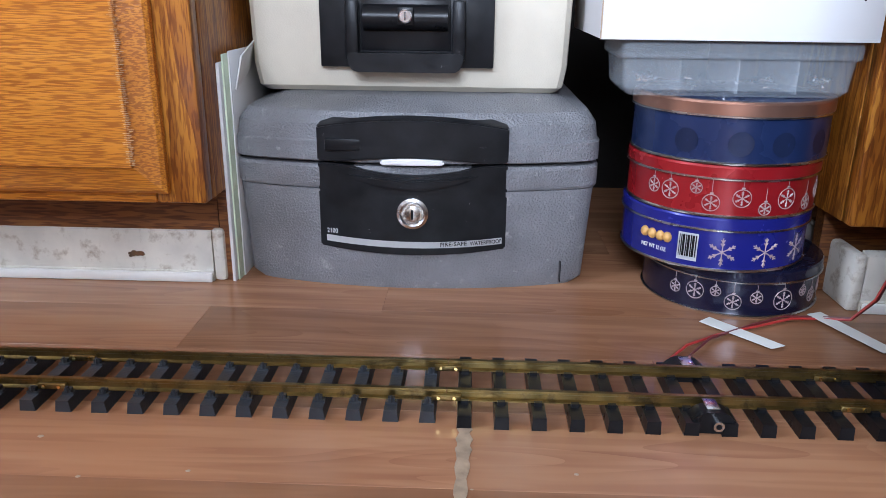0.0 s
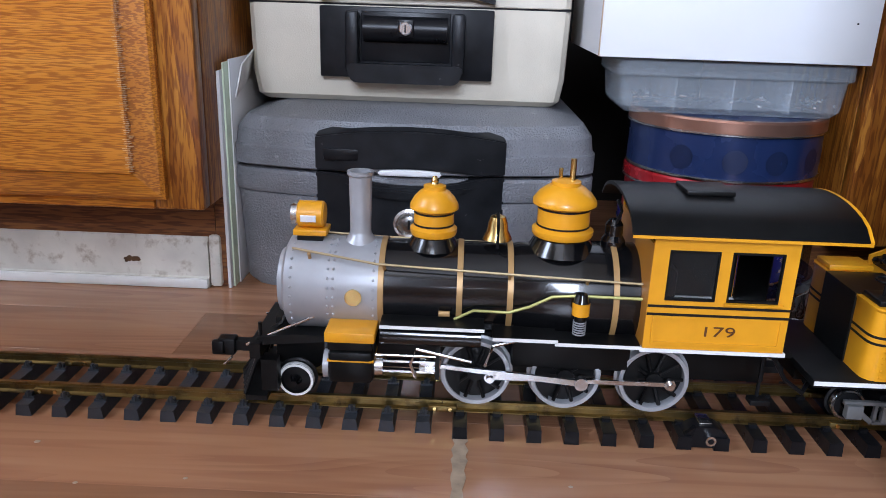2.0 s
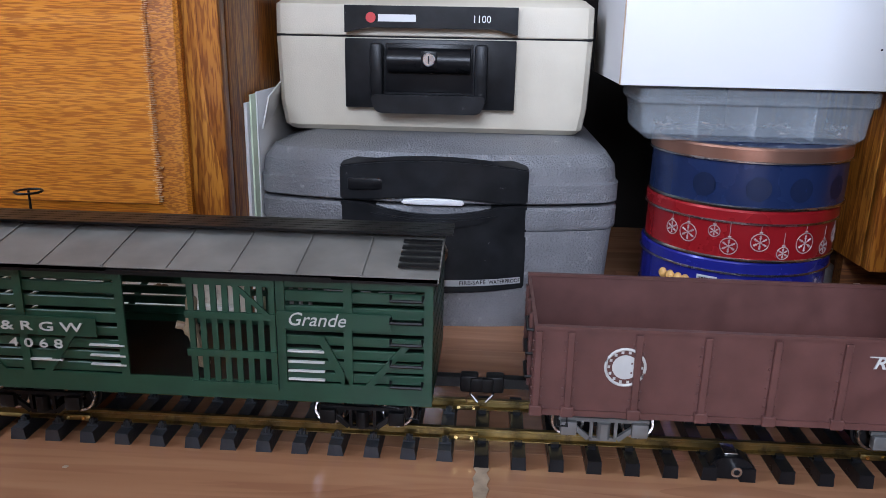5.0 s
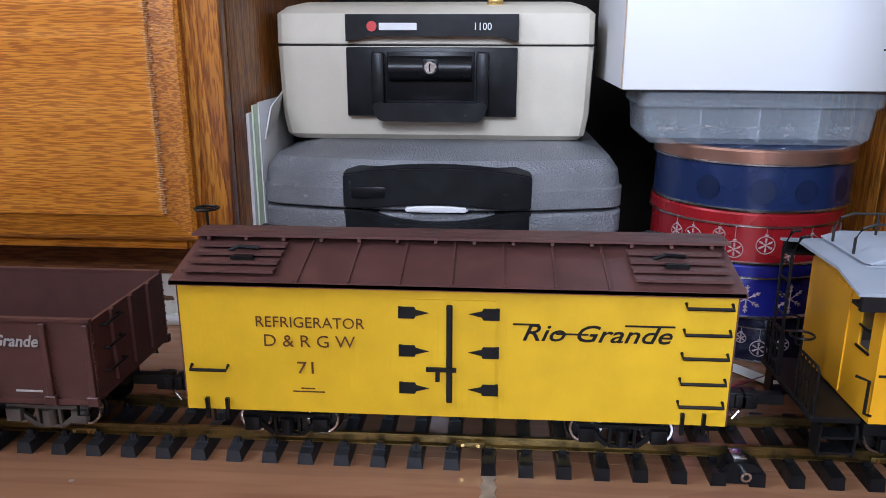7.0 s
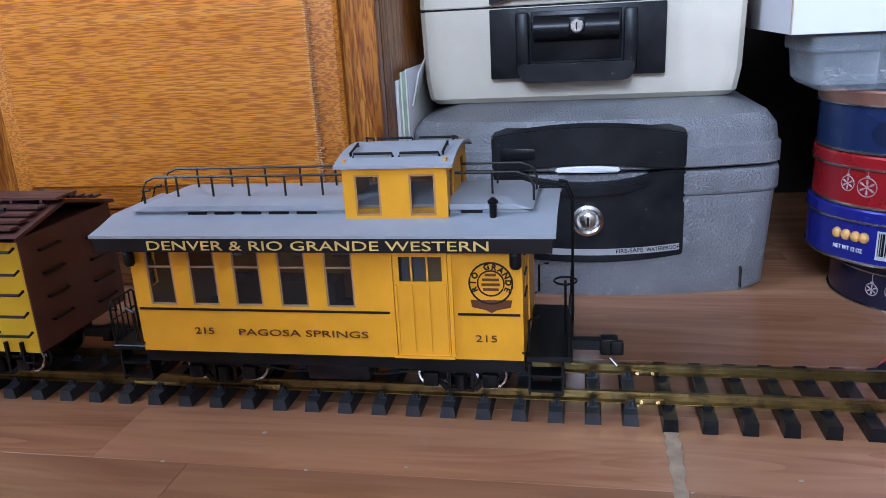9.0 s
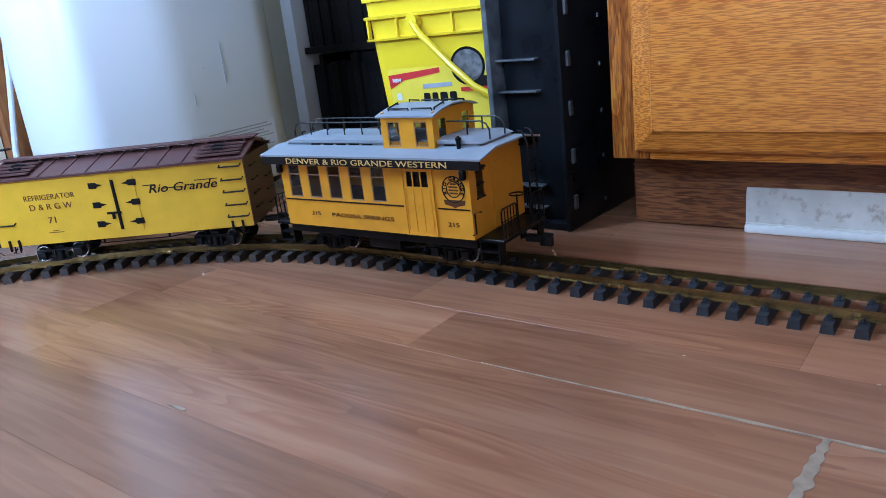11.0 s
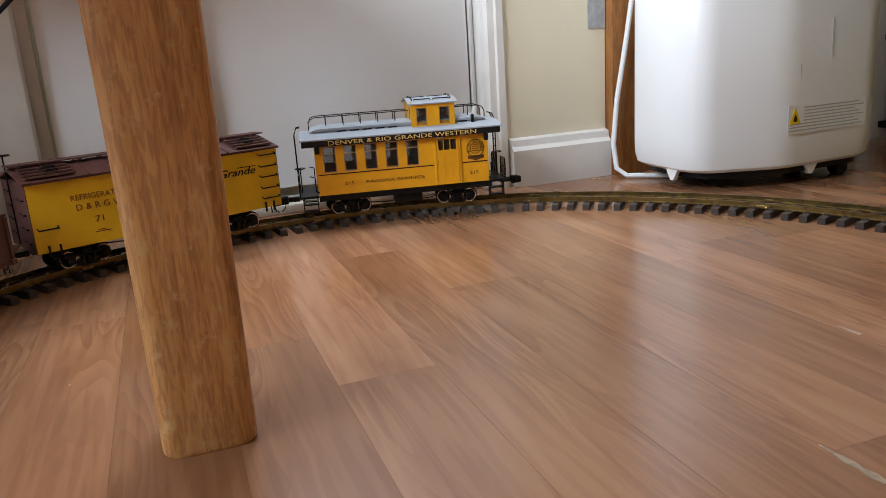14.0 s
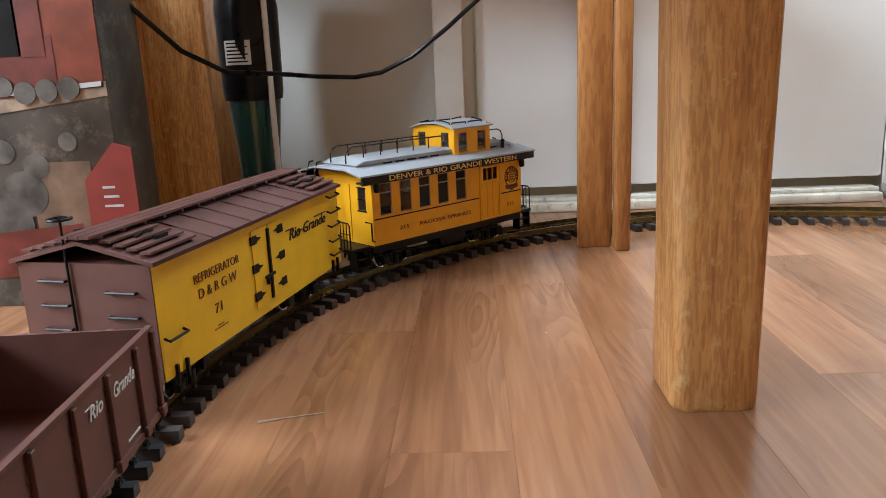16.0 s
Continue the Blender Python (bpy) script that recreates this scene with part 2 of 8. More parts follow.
    if wear:
        wn, wr, wm = n.new("ShaderNodeTexNoise"), n.new("ShaderNodeValToRGB"), n.new("ShaderNodeMix")
        wn.inputs["Scale"].default_value, wn.inputs["Detail"].default_value, wn.inputs["Roughness"].default_value = 60, 9, 0.75
        l.new(tc.outputs["Object"], wn.inputs["Vector"])
        wr.color_ramp.elements[0].position, wr.color_ramp.elements[1].position = 0.55, 0.68
        l.new(wn.outputs["Fac"], wr.inputs["Fac"])
        wm.data_type = "RGBA"
        l.new(wr.outputs[0], wm.inputs[0]), l.new(col, wm.inputs[6])
        wm.inputs[7].default_value = (*wear, 1)
        col = wm.outputs[2]
    l.new(col, b.inputs["Base Color"])
    rr = n.new("ShaderNodeMapRange")
    rr.inputs[3].default_value, rr.inputs[4].default_value = rough - 0.08, rough + 0.12
    l.new(bands.outputs["Fac"], rr.inputs[0]), l.new(rr.outputs[0], b.inputs["Roughness"])
    bp = n.new("ShaderNodeBump")
    bp.inputs["Strength"].default_value, bp.inputs["Distance"].default_value = bump, 0.0008
    l.new(pores.outputs["Fac"], bp.inputs["Height"]), l.new(bp.outputs[0], b.inputs["Normal"])
    b.inputs["Coat Weight"].default_value, b.inputs["Coat Roughness"].default_value = coat, 0.2
    return m


def clear(name, colour, rough=0.1, alpha_mix=0.75):
    """Thin clear or frosted sheet: part see-through, part glossy."""
    m = bpy.data.materials.new(name)
    m.use_nodes = True
    n, l = m.node_tree.nodes, m.node_tree.links
    b = n["Principled BSDF"]
    b.inputs["Base Color"].default_value, b.inputs["Roughness"].default_value = (*colour, 1), rough
    tr, mx = n.new("ShaderNodeBsdfTransparent"), n.new("ShaderNodeMixShader")
    mx.inputs[0].default_value = 1 - alpha_mix
    l.new(tr.outputs[0], mx.inputs[1]), l.new(b.outputs[0], mx.inputs[2])
    l.new(mx.outputs[0], n["Material Output"].inputs["Surface"])
    return m


M = {
    "floor": wood("laminate", (0.235, 0.104, 0.050), (0.315, 0.148, 0.076), (0.39, 0.198, 0.108), "x", 3.6, 10, 0.2, 0.2, 0.04, 0.0, 0.13, 1.5, detail=4, rings=0.24, ring_scale=18, pore_along=0.5, figure=0.44),
    "gap": mat("joint_shadow", (0.20, 0.10, 0.06), 0.8),
    "filler": mat("joint_filler", (0.31, 0.225, 0.150), 0.8, var=0.3, scale=80, bump=0.6, fleck=(0.25, 0.15, 0.09)),
    "oak": wood("oak", (0.54, 0.185, 0.018), (0.61, 0.220, 0.023), (0.65, 0.25, 0.030), "x", 14, 16, 0.33, 0.06, 0.4, 0.2, 0.5, 0.6, pore_size=1.0, detail=2.0, pore_along=0.9, pore_at=0.44),
    "oak_v": wood("oak_upright", (0.38, 0.125, 0.014), (0.50, 0.19, 0.026), (0.58, 0.245, 0.04), "z", 12, 12, 0.33, 0.06, 0.25, 0.25, 0.55, 1.0, rings=0.6, ring_scale=16),
    "oak_recess_shade": wood("shaded_oak_toe_kick", (0.13, 0.045, 0.012), (0.2, 0.075, 0.02), (0.26, 0.11, 0.03), "x", 10, 12, 0.45, 0.0, 0.2),
    "wall": mat("cream_wall", (0.72, 0.66, 0.50), 0.8, var=0.04, scale=6, bump=0.15, bump_scale=120),
    "wall_grey": mat("shaded_wall", (0.66, 0.66, 0.64), 0.75, var=0.05, scale=5, bump=0.1),
    # near black: the unlit depth of gap and corner is put into the colour
    "deep_shade": mat("deep_shade_board", (0.008, 0.006, 0.005), 0.8),
    "room_wall": mat("brown_room_wall", (0.40, 0.34, 0.27), 0.8, var=0.06, scale=5),
    "partition_dark": mat("low_bounce_partition", (0.24, 0.19, 0.14), 0.7, var=0.1, scale=5),
    "ceiling": mat("ceiling_paint", (0.62, 0.60, 0.57), 0.9, var=0.03),
    "trim": mat("white_trim", (0.74, 0.73, 0.70), 0.5, var=0.06, scale=14, fleck=(0.30, 0.22, 0.14), fleck_at=0.69, spread=0.06),
    "trim_dirty": mat("soiled_white_trim", (0.66, 0.63, 0.56), 0.55, var=0.16, scale=20, fleck=(0.25, 0.17, 0.09), fleck_at=0.53, spread=0.22, bump=0.3, bump_scale=60),
    "door": mat("white_door", (0.84, 0.86, 0.88), 0.35, var=0.03, scale=4, fleck=(0.35, 0.34, 0.32), fleck_at=0.76),
    "white_plastic": mat("white_plastic", (0.68, 0.69, 0.70), 0.35, var=0.02, scale=4),
    "black": mat("black_plastic", (0.007, 0.007, 0.008), 0.3, var=0.3, scale=40, bump=0.1),
    "black_worn": mat("worn_black_plastic", (0.012, 0.0125, 0.014), 0.34, var=0.35, scale=40, bump=0.15, fleck=(0.24, 0.24, 0.24), fleck_at=0.67, spread=0.06),
    "iron": mat("black_casting", (0.006, 0.006, 0.0065), 0.38, var=0.3, scale=60),
    "tie": mat("sleeper_plastic", (0.020, 0.023, 0.028), 0.5, var=0.35, scale=50, bump=0.3, bump_scale=300),
    "tie_brown": mat("brown_sleeper_plastic", (0.045, 0.033, 0.028), 0.65, var=0.35, scale=50, bump=0.3, bump_scale=300),
    "brass": mat("tarnished_brass", (0.22, 0.155, 0.058), 0.33, 0.95, var=0.3, scale=25, fleck=(0.075, 0.055, 0.03), fleck_at=0.52, spread=0.16),
    "bright_brass": mat("brass", (0.72, 0.52, 0.2), 0.25, 1.0, var=0.15),
    "steel": mat("bright_steel", (0.62, 0.62, 0.62), 0.25, 1.0, var=0.1),
    "silver": mat("silver_paint", (0.360, 0.367, 0.382), 0.38, 0.35, var=0.08, scale=60),
    # silver trucks toned down: the shadow below the cars is in this grey
    "truck_shaded_silver": mat("shaded_silver_casting", (0.17, 0.17, 0.165), 0.45, 0.3, var=0.2, scale=60),
    "grey_safe": mat("grey_moulded_plastic", (0.185, 0.187, 0.198), 0.42, var=0.14, scale=25, bump=1.0, bump_scale=430, fleck=(0.34, 0.34, 0.34), fleck_at=0.60, spread=0.12, relief=0.0024),
    "cream_safe": mat("cream_moulded_plastic", (0.54, 0.485, 0.39), 0.5, var=0.06, scale=20, bump=0.35, bump_scale=700, relief=0.0008),
    "yellow": mat("orange_yellow_paint", (0.72, 0.31, 0.012), 0.33, var=0.06, scale=60, coat=0.15),
    "reefer": mat("reefer_yellow_paint", (0.70, 0.42, 0.012), 0.42, var=0.07, scale=40),
    "caboose": mat("caboose_yellow_paint", (0.74, 0.34, 0.012), 0.4, var=0.05, scale=40),
    "boxred": mat("freight_brown_paint", (0.095, 0.036, 0.030), 0.5, var=0.18, scale=50),
    "green": mat("dark_green_paint", (0.008, 0.047, 0.025), 0.42, var=0.15, scale=50),
    "greyroof": mat("grey_roof_paint", (0.30, 0.33, 0.37), 0.58, var=0.06, scale=50),
    "roof_dusty": mat("dusty_grey_roof_paint", (0.16, 0.155, 0.14), 0.6, var=0.25, scale=30),
    "loco_black": mat("gloss_black_paint", (0.004, 0.004, 0.0045), 0.16, var=0.2, coat=0.3, rough_var=0.05),
    "matt_black": mat("satin_black_paint", (0.006, 0.006, 0.006), 0.36, var=0.3, scale=30),
    "coal": mat("coal", (0.010, 0.010, 0.011), 0.18, var=0.5, scale=300),
    "white": mat("white_paint", (0.78, 0.78, 0.76), 0.45, var=0.05),
    "ink": mat("black_lettering", (0.012, 0.010, 0.010), 0.5, var=0.1),
    "brown_ink": mat("brown_lettering", (0.10, 0.030, 0.006), 0.5, var=0.1),
    "gold_ink": mat("gold_lettering", (0.72, 0.50, 0.16), 0.4, var=0.1),
    "glass": clear("window_glazing", (0.03, 0.03, 0.03), 0.04, 0.72),
    "bucket": mat("yellow_bucket_plastic", (0.80, 0.60, 0.008), 0.35, var=0.04, scale=12),
    "copper": mat("copper_tin_lid", (0.42, 0.22, 0.16), 0.3, 0.85, var=0.08),
    "tin_navy": mat("navy_tin", (0.012, 0.026, 0.085), 0.28, 0.3, var=0.15, scale=14, coat=0.3),
    "tin_red": mat("red_tin", (0.30, 0.010, 0.014), 0.28, 0.3, var=0.12, scale=14, coat=0.3),
    "tin_blue": mat("blue_tin", (0.014, 0.018, 0.20), 0.25, 0.3, var=0.12, scale=14, coat=0.3),
    "tin_dark": mat("dark_navy_tin", (0.008, 0.009, 0.028), 0.25, 0.3, var=0.12, scale=14, coat=0.3),
    "tin_rim": mat("tin_rim", (0.55, 0.55, 0.56), 0.25, 1.0, var=0.1),
    "tin_motif": mat("tin_print", (0.36, 0.27, 0.26), 0.4, 0.2, var=0.15),
    "tin_motif_dark": mat("embossed_navy", (0.008, 0.016, 0.05), 0.35, 0.3, var=0.2),
    "card": mat("white_card", (0.69, 0.69, 0.69), 0.6, var=0.03, scale=5),
    "card_edge": mat("card_edge", (0.42, 0.30, 0.20), 0.8, var=0.15),
    "frosted": clear("frosted_plastic", (0.74, 0.82, 0.88), 0.12, 0.80),
    "red": mat("red_print", (0.55, 0.03, 0.03), 0.45, var=0.08),
    "red_wire": mat("red_wire", (0.38, 0.03, 0.025), 0.4, var=0.1),
    "tape": mat("masking_tape", (0.60, 0.60, 0.56), 0.7, var=0.08, bump=0.3),
    "leg": wood("worn_pine", (0.36, 0.155, 0.048), (0.58, 0.29, 0.098), (0.68, 0.39, 0.165), "z", 14, 9, 0.5, 0.04, 0.3, 0.0, 0.28, 1.6, (0.60, 0.40, 0.19), detail=5, rings=0.14, ring_scale=14),
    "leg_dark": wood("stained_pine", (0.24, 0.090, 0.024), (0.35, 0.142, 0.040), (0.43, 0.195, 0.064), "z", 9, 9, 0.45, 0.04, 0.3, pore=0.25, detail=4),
    "crate": mat("black_crate_plastic", (0.008, 0.009, 0.011), 0.3, var=0.3, scale=20),
    "crate_edge": mat("scuffed_black_edge", (0.10, 0.105, 0.11), 0.4, 0.2, var=0.6, scale=40),
    "pan": mat("brushed_pan_steel", (0.42, 0.38, 0.33), 0.35, 1.0, var=0.15),
    "green_plastic": mat("dark_green_translucent_plastic", (0.010, 0.050, 0.045), 0.2, var=0.3, scale=12, coat=0.3),
    # dark cases, lowered further to carry the corner's shade
    "dvd": mat("shaded_dark_case", (0.012, 0.011, 0.011), 0.35, var=0.6, scale=9, fleck=(0.10, 0.085, 0.075), fleck_at=0.62),
    "rubbed": mat("rubbed_oak", (0.60, 0.36, 0.17), 0.6, var=0.2),
    "grey_print": mat("grey_print", (0.35, 0.37, 0.40), 0.5, var=0.1),
}


# ---- room shell ----
def shell(name, x0, x1, y0, y1, z0, z1, material, label, category="wall"):
    ob = link(name, box(bmn(), x0, x1, y0, y1, z0, z1), material, 0)
    return tagged(ob, label, category, "", "structure")


shell("wall_north", -2.1, 3.5, 0.86, 0.96, 0, 2.4, M["deep_shade"], "wall behind the cabinets, near black for deep shade")
shell("wall_east", 3.4, 3.5, -3.06, 0.86, 0, 2.4, M["room_wall"], "plain brown wall")
# unseen partition, added to keep window light and bounce off the right side
shell("wall_partition", 0.30, 0.40, -3.06, -0.16, 0, 2.4, M["partition_dark"], "unseen plain partition added to shade the right side")
# unseen return wall, added to block window light from the carton corner
shell("wall_return", -1.96, -1.18, -2.27, -2.17, 0, 2.4, M["room_wall"], "unseen plain return wall added to shade the carton corner")
shell("ceiling", -2.1, 3.5, -3.16, 0.96, 2.4, 2.5, M["ceiling"], "plain white ceiling", "ceiling")
# south wall round the window opening
south = link("wall_south", box(box(box(box(bmn(), -2.1, -1.30, -3.16, -3.06, 0, 2.4), 0.28, 3.5, -3.16, -3.06, 0, 2.4), -1.30, 0.28, -3.16, -3.06, 0, 0.92), -1.30, 0.28, -3.16, -3.06, 2.1, 2.4), M["room_wall"], 0)
tagged(south, "brown wall with a wide window opening", "wall", "", "structure")
# west wall: cream stretch beside the outer door, door opening, grey stretch
west = link("wall_west", box(box(box(box(bmn(), -1.88, -1.78, -0.34, -0.101, 0, 2.4), -1.96, -1.86, -3.06, -1.20, 0, 2.4), -1.88, -1.78, -1.20, -0.34, 2.06, 2.4), -2.1, -1.96, -3.06, 0.86, 0, 2.4), M["wall"], 0)
tagged(west, "scuffed cream painted wall beside the door", "wall", "", "structure")
part("wall_patch", box(bmn(), -1.779, -1.7775, -0.142, -0.101, 0.309, 0.5), mat("bare_plaster", (0.36, 0.37, 0.38), 0.8, var=0.2, scale=60), west, "bare grey plaster patch")
grey_wall = shell("wall_panel", -1.86, -1.852, -3.0, -1.215, 0.0, 2.3, M["wall_grey"], "grey white wall panel in shade")
part("panel_strip", box(bmn(), -1.852, -1.842, -1.215, -1.185, 0.05, 2.06, 0.003), M["trim"], grey_wall)
part("panel_seam", box(bmn(), -1.853, -1.850, -1.205, -1.195, 0.05, 2.06), M["gap"], grey_wall)

# outer door with its frame and sill
door = thing("door_1", (0, 0, 0), 0, "closed white painted outer door with scuffed edge", "door", "", "structure")
part("door_leaf", box(bmn(), -1.88, -1.838, -1.18, -0.389, 0.045, 0.95, 0.003), M["door"], door)
part("door_rail", box(bmn(), -1.88, -1.838, -1.18, -0.389, 1.95, 2.05, 0.003), M["door"], door)
part("door_stile", box(box(bmn(), -1.88, -1.838, -1.18, -1.04, 0.95, 1.95), -1.88, -1.838, -0.54, -0.389, 0.95, 1.95), M["door"], door)
pane = part("pane", box(bmn(), -1.862, -1.856, -1.04, -0.54, 0.95, 1.95), M["glass"], door)
pane.visible_shadow = False
for z in (0.13, 1.0, 1.85):
    part("hinge", rod(bmn(), (-1.832, -0.385, z - 0.035), (-1.832, -0.385, z + 0.035), 0.006, seg=10), M["trim"], door)
part("weather_strip", box(bmn(), -1.843, -1.836, -0.386, -0.376, 0.03, 2.05, 0.002), M["trim"], door, "worn white weather strip")
part("sill", box(box(bmn(), -1.90, -1.80, -1.20, -0.40, 0.0, 0.018, 0.004), -1.86, -1.82, -1.20, -0.40, 0.018, 0.026, 0.002), M["trim_dirty"], door, "grimy white door sill")
frame_1 = thing("door_frame", (0, 0, 0), 0, "white painted door casing with chipped edges", "door frame", "", "structure")
part("casing", prism(bmn(), [(-1.815, -0.378), (-1.793, -0.378), (-1.789, -0.372), (-1.780, -0.369), (-1.778, -0.356), (-1.772, -0.353), (-1.772, -0.339), (-1.779, -0.335), (-1.815, -0.335)], "z", 0, 2.12), M["trim"], frame_1)
part("jamb", box(bmn(), -1.88, -1.815, -0.374, -0.34, 0, 2.06, 0.002), M["trim"], frame_1)
part("casing", box(bmn(), -1.842, -1.80, -1.26, -1.205, 0, 2.12, 0.004), M["trim"], frame_1)

bb = thing("baseboard", (0, 0, 0), 0, "white wall baseboard with chipped paint", "baseboard", "", "structure")
part("board", prism(bmn(), [(-1.78, 0), (-1.757, 0), (-1.757, 0.075), (-1.766, 0.083), (-1.768, 0.096), (-1.78, 0.1)], "y", -0.333, -0.101), M["trim"], bb)

# bare timber of the door opening behind the air conditioner, with the white cable over it
post = thing("timber_trim", (0, 0, 0), 0, "dark stained upright timber trim", "trim", "", "structure")
part("board", box(bmn(), -1.80, -1.755, -0.099, 0.02, 0, 2.1, 0.003), M["leg_dark"], post)

# ---- laminate floor, laid in strips along x ----
floor = link("floor", box(bmn(), -2.1, 3.5, -3.16, 0.96, -0.05, -0.0014), M["gap"], 0)
tagged(floor, "reddish brown wood laminate floor, worn joints", "floor", "", "structure")
rng = random.Random(5)
KNOWN = {0: [-0.072], 1: [-0.247], 3: [0.012, 0.93], 4: [0.30], 5: [-0.369], 6: [-1.151], 7: [-0.61], 11: [-0.987, -0.30]}
PITCH = 0.0955
for k in range(-7, 34):
    y1 = 0.1665 - PITCH * (k - 1)
    y0 = y1 - PITCH
    if y1 > 0.95 or y0 < -3.1:
        continue
    cuts = sorted(KNOWN.get(k, [rng.uniform(-0.9, -0.2)]))
    while cuts[0] > -2.0:
        cuts.insert(0, cuts[0] - rng.choice((0.42, 0.63, 0.84, 0.84)))
    while cuts[-1] < 3.4:
        cuts.append(cuts[-1] + rng.choice((0.42, 0.63, 0.84, 0.84)))
    for a, b in zip(cuts, cuts[1:]):
        a, b = max(a, -1.99), min(b, 3.39)
        if b - a < 0.02:
            continue
        bm = bmn()
        h, g = (b - a) / 2, 0.00006
        box(bm, -h + g, h - g, -PITCH / 2 + g, PITCH / 2 - g, -0.008, 0.0)
        top = [e for e in bm.edges if all(v.co.z > -0.001 for v in e.verts)]
        bmesh.ops.bevel(bm, geom=top, offset=0.00014, segments=1, affect="EDGES")
        pl = part("plank", bm, M["floor"], floor, smooth=0)
        pl.matrix_basis = pose((a + b) / 2, (y0 + y1) / 2, 0)


def filler_seam(pts, widths):
    """A ragged bead of pale filler pressed into a floor joint."""
    bm, up, lo = bmn(), [], []
    n = 40
    for i in range(n + 1):
        t = i / n * (len(pts) - 1)
        j = min(int(t), len(pts) - 2)
        p = Vector(pts[j]).lerp(Vector(pts[j + 1]), t - j)
        d = (Vector(pts[j + 1]) - Vector(pts[j])).normalized()
        w = widths[0] + (widths[1] - widths[0]) * i / n
        w *= 0.45 + 1.1 * abs(noise.noise(Vector((p.x * 90, p.y * 90, 3.1))))
        s = Vector((-d.y, d.x))
        up.append((p.x + s.x * w, p.y + s.y * w)), lo.append((p.x - s.x * w * 0.8, p.y - s.y * w * 0.8))
    for i in range(n):
        vs = [bm.verts.new((*q, 0.0006)) for q in (lo[i], lo[i + 1], up[i + 1], up[i])]
        bm.faces.new(vs)
    bmesh.ops.remove_doubles(bm, verts=bm.verts[:], dist=1e-5)
    bmesh.ops.recalc_face_normals(bm, faces=bm.faces[:])
    ext = bmesh.ops.extrude_face_region(bm, geom=bm.faces[:])
    bmesh.ops.translate(bm, vec=(0, 0, -0.001), verts=[v for v in ext["geom"] if isinstance(v, bmesh.types.BMVert)])
    return part("joint_filler", bm, M["filler"], floor, "pale crumbling joint filler")


filler_seam([(0.014, -0.045), (0.012, -0.13), (0.011, -0.215)], (0.009, 0.007))
filler_seam([(-0.66, -0.2155), (-0.369, -0.2155), (0.25, -0.2155)], (0.0008, 0.004))
filler_seam([(-0.369, -0.216), (-0.374, -0.30)], (0.005, 0.006))
filler_seam([(-0.72, -0.594), (-0.665, -0.594)], (0.0015, 0.005))
filler_seam([(-0.88, -0.4025), (-0.855, -0.4025)], (0.002, 0.003))
filler_seam([(-0.93, -1.33), (-0.915, -1.385)], (0.001, 0.003))
for x, y, r in ((-0.29, -0.075, 0.004), (-0.17, -0.11, 0.003), (0.09, -0.10, 0.003), (-0.24, -0.12, 0.003), (0.02, -0.12, 0.002), (-0.5, -0.13, 0.003), (-0.35, -0.12, 0.003), (-1.115, -1.12, 0.003)):
    bm = bmn()
    ball(bm, (0, 0, 0), r * 0.6, 8, (1, 0.8, 0.12))
    dot = part("chip", bm, M["filler"], floor, "pale chip in the laminate")
    dot.matrix_basis = pose(x, y, 0.0002)


